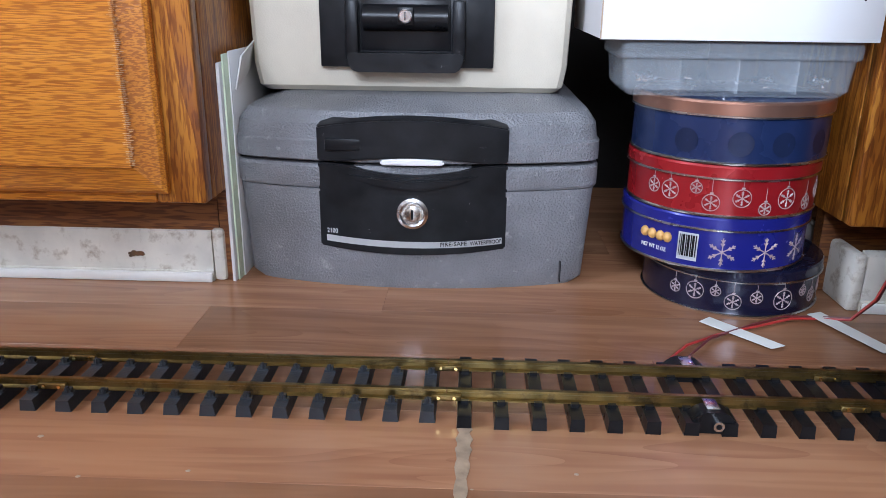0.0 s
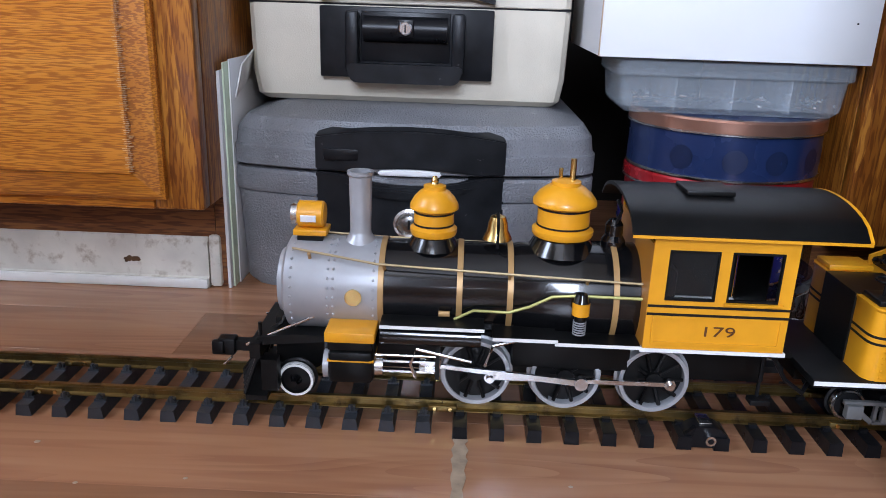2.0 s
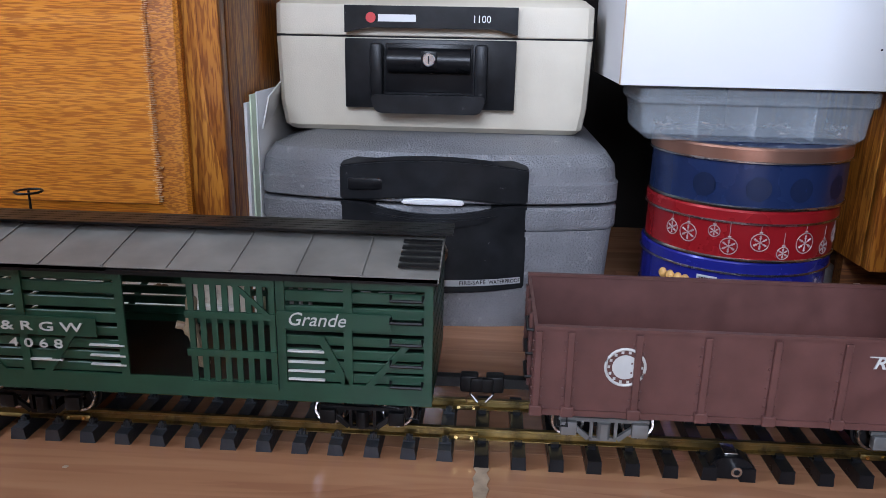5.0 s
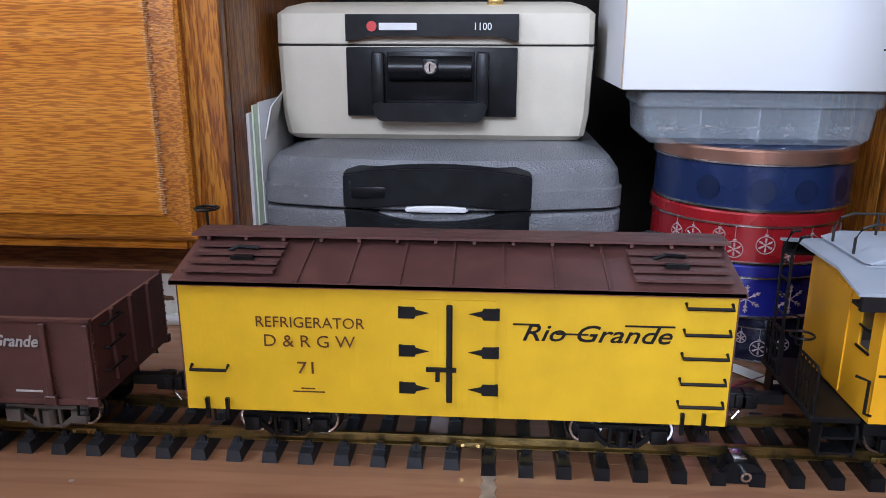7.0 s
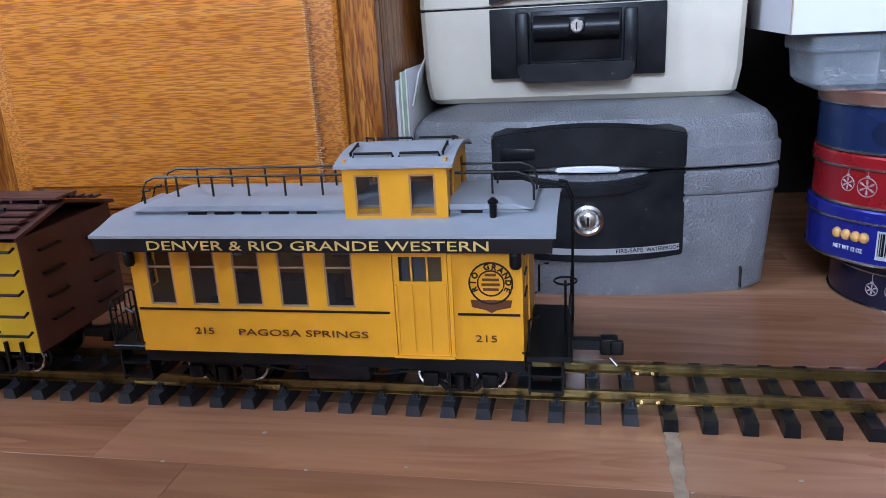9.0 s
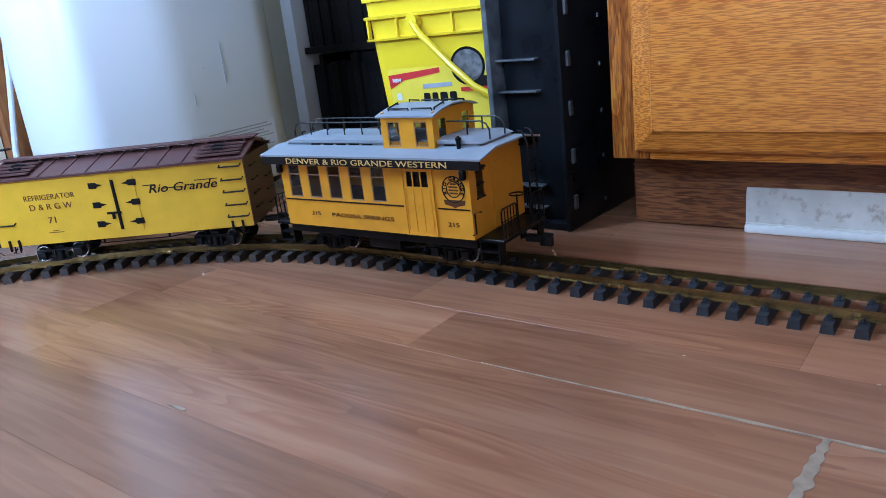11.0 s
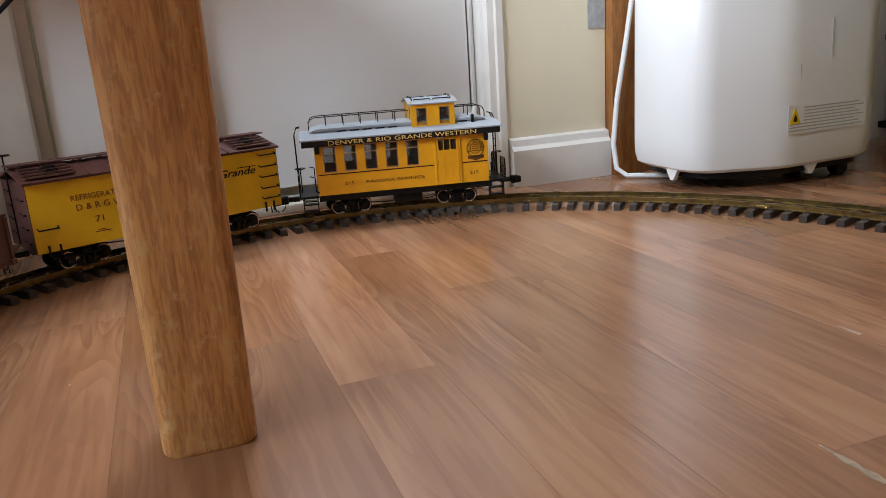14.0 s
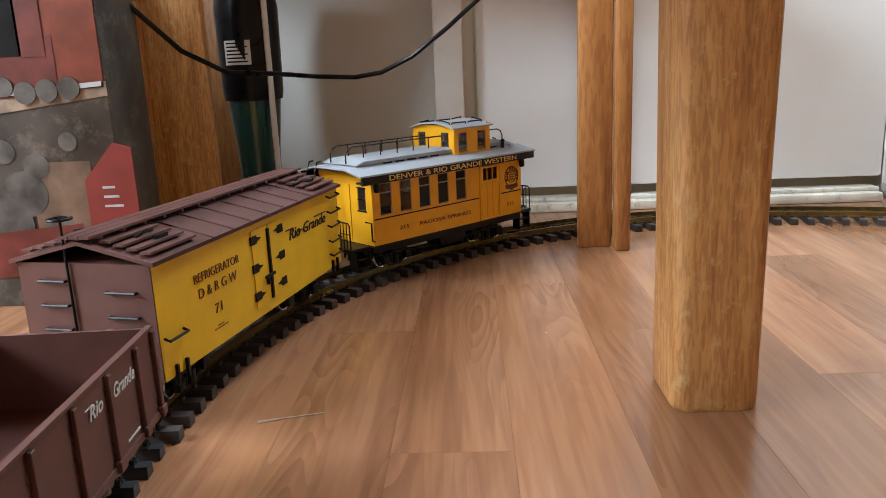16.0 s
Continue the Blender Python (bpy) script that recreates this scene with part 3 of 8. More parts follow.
# ---- kitchen cabinets ----
def cabinet(name, x0, x1, y, z0, z1, label, frame_r, frame_l, depth=0.56):
    """A base cabinet of oak: carcass sides, face frame, raised-panel door, toe kick with the recess's shade in its
    colour.
    """
    c = thing(name, ((x0 + x1) / 2, y, 0), 0, label, "cabinet", "kitchen base cabinets")
    w = (x1 - x0) / 2
    part("carcass", box(bmn(), -w, w, 0.02, depth, z0, z1, 0.002), M["oak_v"], c)
    part("frame_stile", box(bmn(), -w, -w + 0.05, 0.0, 0.0195, z0, z1, 0.003), M["oak_v"], c)
    part("frame_stile", box(bmn(), w - 0.05, w, 0.0, 0.0195, z0, z1, 0.003), M["oak_v"], c)
    part("frame_rail", box(bmn(), -w + 0.0505, w - 0.0505, 0.0, 0.0195, z0, z0 + 0.035, 0.002), M["oak"], c)
    part("frame_rail", box(bmn(), -w + 0.0505, w - 0.0505, 0.0, 0.0195, z1 - 0.05, z1, 0.002), M["oak"], c)
    d0, d1, b0, b1 = -w + frame_l, w - frame_r, z0 + 0.012, z1 - 0.03
    dr = part("door", box(bmn(), d0 + 0.012, d1 - 0.012, -0.012, -0.001, b0 + 0.012, b1 - 0.012), M["oak"], c)
    # raised field with a wide slanted border
    bm = bmn()
    levels = [(0.0, -0.001), (0.0, -0.008), (0.004, -0.011), (0.026, -0.0175), (0.028, -0.0205)]
    rings = []
    for inset, yy in levels:
        rings.append([bm.verts.new(p) for p in ((d0 + inset, yy, b0 + inset), (d1 - inset, yy, b0 + inset), (d1 - inset, yy, b1 - inset), (d0 + inset, yy, b1 - inset))])
    for p, q in zip(rings, rings[1:]):
        for i in range(4):
            bm.faces.new((p[i], p[(i + 1) % 4], q[(i + 1) % 4], q[i]))
    bm.faces.new(rings[-1])
    bmesh.ops.recalc_face_normals(bm, faces=bm.faces[:])
    part("panel", bm, M["oak"], dr, smooth=0)
    bm = bmn()
    rw = random.Random(3)
    for zz in np.arange(b0 + 0.03, min(b1, b0 + 0.42), 0.0017):
        x = d1 - 0.0265 + rw.gauss(0, 0.0012)
        box(bm, x - rw.uniform(0.001, 0.005), x + rw.uniform(0.001, 0.003), -0.0209, -0.0185, zz, zz + rw.uniform(0.0003, 0.0006))
    tagged(part("rubbed_edge", bm, M["rubbed"], dr, "pale rubbed finish along the panel edge", smooth=0), kind="stuff")
    # shade under the cabinet is put into a darker oak
    part("toe_kick", box(bmn(), -w + 0.004, w - 0.012, 0.062, 0.08, 0.002, z0), M["oak_recess_shade"], c, "recessed toe kick in oak darkened for shade")
    part("side_foot", box(bmn(), w - 0.011, w - 0.001, 0.062, depth - 0.02, 0.0, z0 - 0.001), M["oak_recess_shade"], c)
    return c


cab_l = cabinet("cabinet", -0.702, -0.246, 0.180, 0.104, 0.86, "oak kitchen base cabinet with raised panel door", 0.035, 0.034)
cab_r = cabinet("cabinet", 0.385, 0.95, 0.186, 0.092, 0.86, "oak kitchen base cabinet in the shade, beside tins", 0.05, 0.05)


def kick_board(x0, x1, y, h, turn_x):
    k = thing("baseboard", (0, 0, 0), 0, "soiled white baseboard piece along the cabinet foot", "baseboard", "", "structure")
    prof = [(y, 0.0), (y, 0.011), (y + 0.002, 0.012), (y + 0.002, h - 0.012), (y + 0.005, h - 0.004), (y + 0.014, h), (y + 0.016, h), (y + 0.016, 0.0)]
    part("board", prism(bmn(), prof, "x", x0, x1), M["trim_dirty"], k)
    part("shoe", box(bmn(), x0, x1, y - 0.006, y - 0.0005, 0.0, 0.011, 0.002), M["trim"], k)
    if turn_x is not None:
        s = 1 if turn_x > x0 + 0.1 else -1
        a, b = sorted((turn_x, turn_x + s * 0.014))
        part("return_board", box(bmn(), a + 0.0005, b, y + 0.001, y + 0.2, 0.0, h - 0.001, 0.004), M["trim_dirty"], k)
    return k


kb = kick_board(-0.549, -0.2665, 0.236, 0.061, -0.2665)
bm = bmn()
for i in range(26):
    a, r = rng.uniform(0, 6.28), abs(rng.gauss(0, 0.5))
    ball(bm, (-0.352 + 0.012 * r * math.cos(a), 0.2378, 0.030 + 0.0035 * r * math.sin(a)), rng.uniform(0.001, 0.0028), 6, (1.5, 0.2, 0.8))
part("gouge", bm, mat("rot_stain", (0.11, 0.055, 0.022), 0.8, var=0.4, scale=200), kb, "brown rotted gouge")
kick_board(0.414, 0.95, 0.192, 0.062, 0.414)

# board closes the gap; its blackness stands for missing light
shell("wall_cavity", -0.245, 0.383, 0.70, 0.72, 0, 1.2, M["deep_shade"], "board at the back of the gap, near black for deep shade")


# ---- fire chests ----
def shell_loft(bm, rings):
    """Skin a stack of closed outlines (each a list of places) and close its ends."""
    rs = [[bm.verts.new(p) for p in r] for r in rings]
    n = len(rs[0])
    for p, q in zip(rs, rs[1:]):
        for i in range(n):
            bm.faces.new((p[i], p[(i + 1) % n], q[(i + 1) % n], q[i]))
    bm.faces.new(rs[0]), bm.faces.new(rs[-1])
    bmesh.ops.recalc_face_normals(bm, faces=bm.faces[:])
    return bm


def chest_ring(w, d, z, bulge, r=0.03, y=0.0):
    """A rounded rectangle seen from above, its front bowed out by bulge."""
    pts = []
    for i in range(9):
        u = -1 + 2 * i / 8
        pts.append((u * w, y - bulge * (1 - u * u)))
    pts += [(w, y + d), (-w, y + d)]
    return [(p[0], p[1], z) for p in rounded(pts, r, 3)]


def grey_chest():
    c = thing("fire_chest", (-0.045, 0.241, 0), 0, "grey moulded fire safe chest with worn black latch, on the floor", "safe box", "fire chests")
    body = [(0.178, 0.31, 0.0, 0.012), (0.186, 0.32, 0.006, 0.014), (0.192, 0.33, 0.10, 0.014), (0.193, 0.33, 0.108, 0.015)]
    part("body", shell_loft(bmn(), [chest_ring(w * 1.008, d, z, b + 0.018, 0.022, 0.018) for w, d, z, b in body]), M["grey_safe"], c)
    part("body_rim", shell_loft(bmn(), [chest_ring(w * 1.008, d, z, 0.030, 0.022, y + 0.014) for w, d, z, y in ((0.194, 0.335, 0.109, 0.0035), (0.1955, 0.337, 0.112, 0.002), (0.1955, 0.337, 0.131, 0.002), (0.194, 0.335, 0.134, 0.004))]), M["grey_safe"], c)
    lid = [(0.193, 0.334, 0.1375, 0.004), (0.1955, 0.337, 0.139, 0.002), (0.1955, 0.337, 0.158, 0.002), (0.193, 0.335, 0.160, 0.004), (0.191, 0.333, 0.176, 0.006), (0.183, 0.325, 0.188, 0.016), (0.150, 0.29, 0.198, 0.055), (0.142, 0.28, 0.199, 0.065)]
    ld = part("lid", shell_loft(bmn(), [chest_ring(w * 1.008, d, z, 0.030, 0.022, y + 0.014) for w, d, z, y in lid]), M["grey_safe"], c)
    # black latch: a bowed plate on the lid and one on the body
    def plate(xa, xb, za, zb, y, thick, bulge, cut=None):
        bm = bmn()
        n = 12
        cols = []
        for i in range(n + 1):
            u = -1 + 2 * i / n
            x = xa + (xb - xa) * i / n
            yy = y - bulge * (1 - u * u)
            top = zb(u) if callable(zb) else zb
            bot = za(u) if callable(za) else za
            cols.append([bm.verts.new(p) for p in ((x, yy, bot), (x, yy, top), (x, yy + thick, top), (x, yy + thick, bot))])
        for p, q in zip(cols, cols[1:]):
            for k in range(4):
                bm.faces.new((p[k], p[(k + 1) % 4], q[(k + 1) % 4], q[k]))
        bm.faces.new(cols[0]), bm.faces.new(cols[-1])
        bmesh.ops.recalc_face_normals(bm, faces=bm.faces[:])
        bmesh.ops.bevel(bm, geom=[e for e in bm.edges if e.calc_face_angle(0) > 1.0], offset=0.0015, segments=2, affect="EDGES")
        return bm
    up = part("latch_cover", plate(-0.100, 0.098, lambda u: 0.139 + 0.006 * max(0.0, 1 - (u / 0.72) ** 2), lambda u: 0.1745 + 0.010 * (1 - u * u), -0.009, 0.03, 0.012), M["black_worn"], ld, "scratched black latch cover")
    part("latch_top", shell_loft(bmn(), [[(-0.1 + 0.198 * i / 10, -0.008 - 0.012 * (1 - (i / 5 - 1) ** 2), 0.1745 + 0.010 * (1 - (i / 5 - 1) ** 2)) for i in range(11)] + [(0.095, 0.02, 0.180), (-0.097, 0.02, 0.180)], [(-0.098 + 0.194 * i / 10, -0.004 - 0.012 * (1 - (i / 5 - 1) ** 2), 0.177 + 0.011 * (1 - (i / 5 - 1) ** 2)) for i in range(11)] + [(0.090, 0.022, 0.186), (-0.092, 0.022, 0.186)]]), M["black_worn"], up)
    part("badge", box(bmn(), -0.090, -0.048, -0.0175, -0.0135, 0.151, 0.163, 0.001), M["black"], up)
    part("slot_insert", plate(-0.033, 0.032, 0.1378, lambda u: 0.1445 - 0.002 * u * u, -0.022, 0.006, 0.001), M["card"], up, "white paper wedged in the latch slot")
    low = part("latch_plate", plate(-0.100, 0.098, lambda u: 0.046 - 0.006 * (1 - u * u), lambda u: 0.1365 - 0.010 * max(0.0, 1 - (u / 0.72) ** 2), -0.007, 0.03, 0.012), M["black_worn"], c, "scratched black latch plate")
    part("grip", plate(-0.072, 0.070, lambda u: 0.112 + 0.012 * u * u, lambda u: 0.1225 + 0.006 * u * u, -0.0125, 0.012, 0.012), M["black_worn"], low)
    part("lock_bezel", lathe(bmn(), [(0.0165, 0.0), (0.0165, -0.004), (0.0135, -0.0055), (0.0115, -0.004)], (0, -0.0185, 0.087), "y", 28), M["steel"], low, "bright key lock")
    part("lock_barrel", lathe(bmn(), [(0.008, 0.001), (0.008, -0.006), (0.007, -0.0065)], (0, -0.0185, 0.087), "y", 20), M["steel"], low)
    part("keyhole", box(bmn(), -0.0012, 0.0012, -0.0262, -0.0225, 0.082, 0.092), M["black"], low)
    bm = bmn()
    for i in range(24):
        u = -0.093 + 0.187 * i / 23.0
        k = u / 0.0985
        yy = -0.0078 - 0.012 * (1 - k * k)
        bm.verts.new((u, yy, 0.0525 - 0.004 * (1 - k * k))), bm.verts.new((u, yy, 0.0595 - 0.004 * (1 - k * k)))
    bm.verts.ensure_lookup_table()
    for i in range(23):
        bm.faces.new([bm.verts[j] for j in (2 * i, 2 * i + 2, 2 * i + 3, 2 * i + 1)])
    bmesh.ops.solidify(bm, geom=bm.faces[:], thickness=0.0006)
    part("trim_strip", bm, M["card"], low, "pale label strip")
    for i, (txt, x, wd, sz, z) in enumerate((("FIRE-SAFE", 0.043, 0.028, 0.0042, 0.0545), ("WATERPROOF", 0.077, 0.034, 0.0042, 0.0558))):
        k = x / 0.0985
        write(txt, sz, pose(x, -0.0092 - 0.012 * (1 - k * k), z - 0.001, 0, -2.5, 12 if x > 0.05 else 7), M["ink"], low, wd)
    write("2100", 0.005, pose(-0.086, -0.0125, 0.064, 0, 0, -12), M["card"], low, 0.012)
    part("scratch", box(bmn(), 0.158, 0.1592, -0.0035, 0.004, 0.008, 0.030), M["black"], c, "thin black pen mark")
    return c


def cream_chest():
    c = thing("fire_chest", (-0.056, 0.317, 0.1995), 0, "cream moulded fire safe chest with black latch, on a grey one", "safe box", "fire chests")
    body = [(0.166, 0.25, 0.0, 0.012), (0.172, 0.262, 0.006, 0.004), (0.1755, 0.268, 0.03, 0.0), (0.1775, 0.27, 0.1035, -0.001)]
    part("body", shell_loft(bmn(), [chest_ring(w, d, z, 0.0, 0.018, y) for w, d, z, y in body]), M["cream_safe"], c)
    lid = [(0.1765, 0.27, 0.1055, 0.0), (0.1775, 0.27, 0.1065, -0.001), (0.177, 0.27, 0.138, 0.0), (0.168, 0.262, 0.146, 0.012), (0.155, 0.245, 0.152, 0.045)]
    ld = part("lid", shell_loft(bmn(), [chest_ring(w, d, z, 0.0, 0.018, y) for w, d, z, y in lid]), M["cream_safe"], c)
    part("seam", box(bmn(), -0.174, 0.174, 0.001, 0.2, 0.1032, 0.1058), M["black"], c)
    up = part("latch_cover", prism(bmn(), [(-0.095, 0.137), (0.093, 0.137), (0.093, 0.1085), (0.068, 0.114), (-0.070, 0.114), (-0.095, 0.1085)], "y", -0.0135, 0.004), M["black_worn"], ld)
    write("1100", 0.0075, pose(0.054, -0.0142, 0.124), M["card"], up, 0.018)
    part("brand_bar", box(bmn(), -0.058, -0.017, -0.0142, -0.0134, 0.1205, 0.128), M["card"], up, "pale slanted brand mark")
    part("brand_dot", rod(bmn(), (-0.066, -0.0145, 0.1245), (-0.066, -0.0134, 0.1245), 0.0055, seg=14), M["red"], up, "red brand dot")
    low = part("latch_plate", box(bmn(), -0.0955, 0.0925, -0.0115, 0.004, 0.028, 0.1025, 0.0015), M["black_worn"], c)
    part("recess", box(bmn(), -0.050, 0.046, -0.0125, -0.0113, 0.046, 0.098, 0.001), M["black"], low)
    part("roller", rod(bmn(), (-0.047, -0.0135, 0.080), (0.043, -0.0135, 0.080), 0.0135, seg=20), M["black"], low)
    bm = bmn()
    box(bm, -0.066, -0.052, -0.026, -0.0118, 0.036, 0.098, 0.003), box(bm, 0.048, 0.062, -0.026, -0.0118, 0.036, 0.098, 0.003)
    prism(bm, rounded([(-0.066, 0.044), (-0.060, 0.024), (0.056, 0.024), (0.062, 0.044)], 0.008, 3), "y", -0.0275, -0.0118)
    part("handle", bm, M["black_worn"], c, "scuffed black carrying handle")
    pl = part("lock_plate", box(bmn(), -0.0095, 0.0075, -0.029, -0.026, 0.073, 0.091, 0.001), M["black"], low)
    part("lock", lathe(bmn(), [(0.0072, 0.0), (0.0072, -0.0045), (0.006, -0.0055)], (-0.001, -0.0285, 0.082), "y", 20), M["steel"], pl, "bright key lock")
    part("keyhole", box(bmn(), -0.0018, -0.0006, -0.0348, -0.032, 0.078, 0.086), M["black"], pl)
    part("top_clip", box(bmn(), 0.058, 0.076, 0.02, 0.034, 0.1465, 0.158, 0.002), M["bright_brass"], c, "small brass key clip on the lid")
    return c


grey_chest()
cream_chest()

# ---- papers stood between cabinet and chest ----
folder = thing("paper_stack", (-0.2455, 0.236, 0), 0, "white card folders stood upright beside the cabinet", "folder")
part("folder", box(bmn(), 0.0, 0.004, 0.0, 0.16, 0.0, 0.236, 0.001), M["card"], folder)
part("folder", box(bmn(), 0.0045, 0.0066, 0.006, 0.17, 0.0, 0.244, 0.0006), mat("pale_green_card", (0.62, 0.72, 0.55), 0.7), folder, "pale green card")
part("envelope", box(bmn(), 0.007, 0.0085, 0.02, 0.2, 0.0, 0.246, 0.0004), M["card"], folder)
ev = part("letter", box(bmn(), -0.001, 0.0006, -0.02, 0.10, 0.0, 0.036, 0.0003), M["card"], folder, "tilted white letter")
ev.matrix_basis = pose(0.013, 0.035, 0.2105, 8, 14, 8)


# ---- tins, box of screws, white carton ----
def motif(kind, r, r_tin, ang, z, parent, material, tr=0.0005):
    """A printed bauble or snowflake on a tin's side, as thin raised lines."""
    bm = bmn()
    def at(u, v):
        a = ang + u / r_tin
        return (math.sin(a) * (r_tin + 0.0003), -math.cos(a) * (r_tin + 0.0003), z + v)
    def line(p, q, w=tr):
        tube(bm, [at(*p), at((p[0] + q[0]) / 2, (p[1] + q[1]) / 2), at(*q)], w, 4)
    if kind == "bauble":
        n = 16
        tube(bm, [at(r * math.cos(6.2832 * i / n), r * math.sin(6.2832 * i / n)) for i in range(n + 1)], tr, 4)
        line((0, r), (0, r + 0.014), tr * 0.6)
        line((-0.0015, r + 0.0012), (0.0015, r + 0.0012), tr * 1.6)
    if kind != "disc":
        k = 0.82 if kind == "bauble" else 1.0
        for i in range(6):
            a = math.pi / 3 * i + math.pi / 6
            c, s = math.cos(a), math.sin(a)
            line((0, 0), (r * k * c, r * k * s))
            for f in (0.45, 0.7):
                for d in (-0.6, 0.6):
                    line((r * k * f * c, r * k * f * s), (r * k * (f * c + 0.22 * math.cos(a + d)), r * k * (f * s + 0.22 * math.sin(a + d))))
    else:
        n = 20
        rim = [bm.verts.new(at(r * math.cos(6.2832 * i / n), r * math.sin(6.2832 * i / n))) for i in range(n)]
        f = bm.faces.new(rim)
        bmesh.ops.solidify(bm, geom=[f], thickness=0.0006)
    return part("print", bm, material, parent)


def tin(x, y, z, r, h, paint, lid_paint, label, lid_h=0.013, rz=0.0):
    t = thing("biscuit_tin", (x, y, z), rz, label, "tin", "stack of tins")
    part("body", lathe(bmn(), [(r - 0.003, 0.0), (r - 0.001, 0.0015), (r - 0.001, h - 0.001), (r - 0.004, h)], seg=64), paint, t)
    part("bottom_rim", lathe(bmn(), [(r - 0.002, 0.0), (r + 0.0005, 0.0006), (r + 0.0008, 0.002), (r - 0.0005, 0.003)], seg=64), M["tin_rim"], t)
    lid = part("lid", lathe(bmn(), [(r, h - lid_h), (r + 0.0012, h - lid_h + 0.0005), (r + 0.0012, h - 0.002), (r, h), (r - 0.004, h + 0.0006), (r - 0.008, h - 0.0004)], seg=64), lid_paint, t)
    part("lid_rim", lathe(bmn(), [(r + 0.0008, h - lid_h - 0.0008), (r + 0.0022, h - lid_h), (r + 0.0022, h - lid_h + 0.0012), (r + 0.001, h - lid_h + 0.002)], seg=64), M["tin_rim"], lid)
    return t


R = math.radians
t1 = tin(0.300, 0.260, 0.0, 0.0910, 0.050, M["tin_dark"], M["tin_dark"], "dark navy biscuit tin printed with silver baubles")
for a, k, z in ((-52, 0.006, 0.02), (-38, 0.009, 0.022), (-25, 0.005, 0.025), (-14, 0.008, 0.016), (0, 0.006, 0.022), (18, 0.0105, 0.019), (34, 0.005, 0.025), (45, 0.007, 0.017), (58, 0.006, 0.022)):
    motif("bauble", k, 0.0900, R(a), z, t1, M["tin_motif"])
t2 = tin(0.274, 0.255, 0.0508, 0.0935, 0.054, M["tin_blue"], M["tin_blue"], "blue biscuit tin with snowflakes and a paper label")
for a, k in ((-10, 0.014), (16, 0.015), (42, 0.014)):
    motif("flake", k, 0.0925, R(a), 0.02, t2, M["tin_motif"], 0.0006)
bm = bmn()
for i, a in enumerate((-60, -54, -48, -43)):
    ball(bm, (math.sin(R(a)) * 0.0925, -math.cos(R(a)) * 0.0925, 0.027), 0.0055, 10, (0.9, 0.9, 1))
part("biscuit_print", bm, mat("biscuit_print", (0.55, 0.30, 0.09), 0.5, var=0.25, scale=150), t2, "golden biscuit picture")
def tin_label(name, a0, a1, z0, z1, r, material, parent, label=""):
    bm, n = bmn(), 8
    vs = [[bm.verts.new((math.sin(R(a0 + (a1 - a0) * i / n)) * r, -math.cos(R(a0 + (a1 - a0) * i / n)) * r, z)) for z in (z0, z1)] for i in range(n + 1)]
    for p, q in zip(vs, vs[1:]):
        bm.faces.new((p[0], q[0], q[1], p[1]))
    bmesh.ops.solidify(bm, geom=bm.faces[:], thickness=0.0004)
    return part(name, bm, material, parent, label)
bc = tin_label("barcode", -36, -24, 0.008, 0.036, 0.0932, M["card"], t2, "white barcode label")
for i in range(11):
    tin_label("barcode_bar", -35 + i * 0.95, -34.6 + i * 0.95 + 0.3 * (i % 3), 0.012, 0.034, 0.0936, M["ink"], bc)
write("NET WT 12 OZ", 0.004, pose(math.sin(R(-52)) * 0.0933, -math.cos(R(-52)) * 0.0933, 0.014, 0, 0, -52), M["card"], t2, 0.03)
t3 = tin(0.275, 0.252, 0.1056, 0.0935, 0.050, M["tin_red"], M["tin_red"], "red biscuit tin printed with pale baubles")
for a, k, z in ((-58, 0.007, 0.022), (-46, 0.009, 0.021), (-30, 0.0055, 0.027), (-21, 0.008, 0.014), (-4, 0.0085, 0.020), (10, 0.006, 0.010), (24, 0.010, 0.019), (42, 0.007, 0.012), (58, 0.008, 0.02)):
    motif("bauble", k, 0.0925, R(a), z, t3, M["tin_motif"])
t4 = tin(0.277, 0.252, 0.1564, 0.0955, 0.058, M["tin_navy"], M["copper"], "navy biscuit tin with a copper coloured lid", 0.014)
for a in (-40, -10, 14, 42, 66):
    motif("disc", 0.0115, 0.0945, R(a), 0.02, t4, M["tin_motif_dark"])

org = thing("organizer_box", (0.262, 0.245, 0.2150), -1.5, "clear plastic compartment box holding small screws", "storage box")
part("tray", shell_loft(bmn(), [[(p[0], p[1], z) for p in rounded([(-w, -d), (w, -d), (w, d), (-w, d)], 0.012, 4)] for w, d, z in ((0.098, 0.050, 0.0), (0.104, 0.055, 0.006), (0.1065, 0.057, 0.034))]), M["frosted"], org)
part("lid", shell_loft(bmn(), [[(p[0], p[1], z) for p in rounded([(-w, -d), (w, -d), (w, d), (-w, d)], 0.012, 4)] for w, d, z in ((0.1095, 0.060, 0.0345), (0.1105, 0.061, 0.036), (0.1105, 0.061, 0.048), (0.108, 0.058, 0.0505))]), M["frosted"], org, "clear hinged lid")
for i in range(1, 4):
    part("divider", box(bmn(), -0.107 + 0.0535 * i - 0.0006, -0.107 + 0.0535 * i + 0.0006, -0.054, 0.054, 0.003, 0.034), M["frosted"], org)
for i in range(4):
    bm = bmn()
    for _ in range(16):
        x, yy = -0.08 + 0.0535 * i + rng.gauss(0, 0.009), rng.uniform(-0.05, -0.01)
        a, l = rng.uniform(0, 3.14), rng.uniform(0.003, 0.008)
        z = 0.009 + rng.uniform(0, 0.008)
        rod(bm, (x, yy, z), (x + l * math.cos(a), yy + l * math.sin(a), z + rng.uniform(-0.001, 0.003)), 0.0012, seg=6)
    part("hardware", bm, M["steel"], org, "small loose screws and nuts")

carton = thing("carton", (0.255, 0.262, 0.2664), -1.5, "plain white cardboard carton on a plastic box", "box")
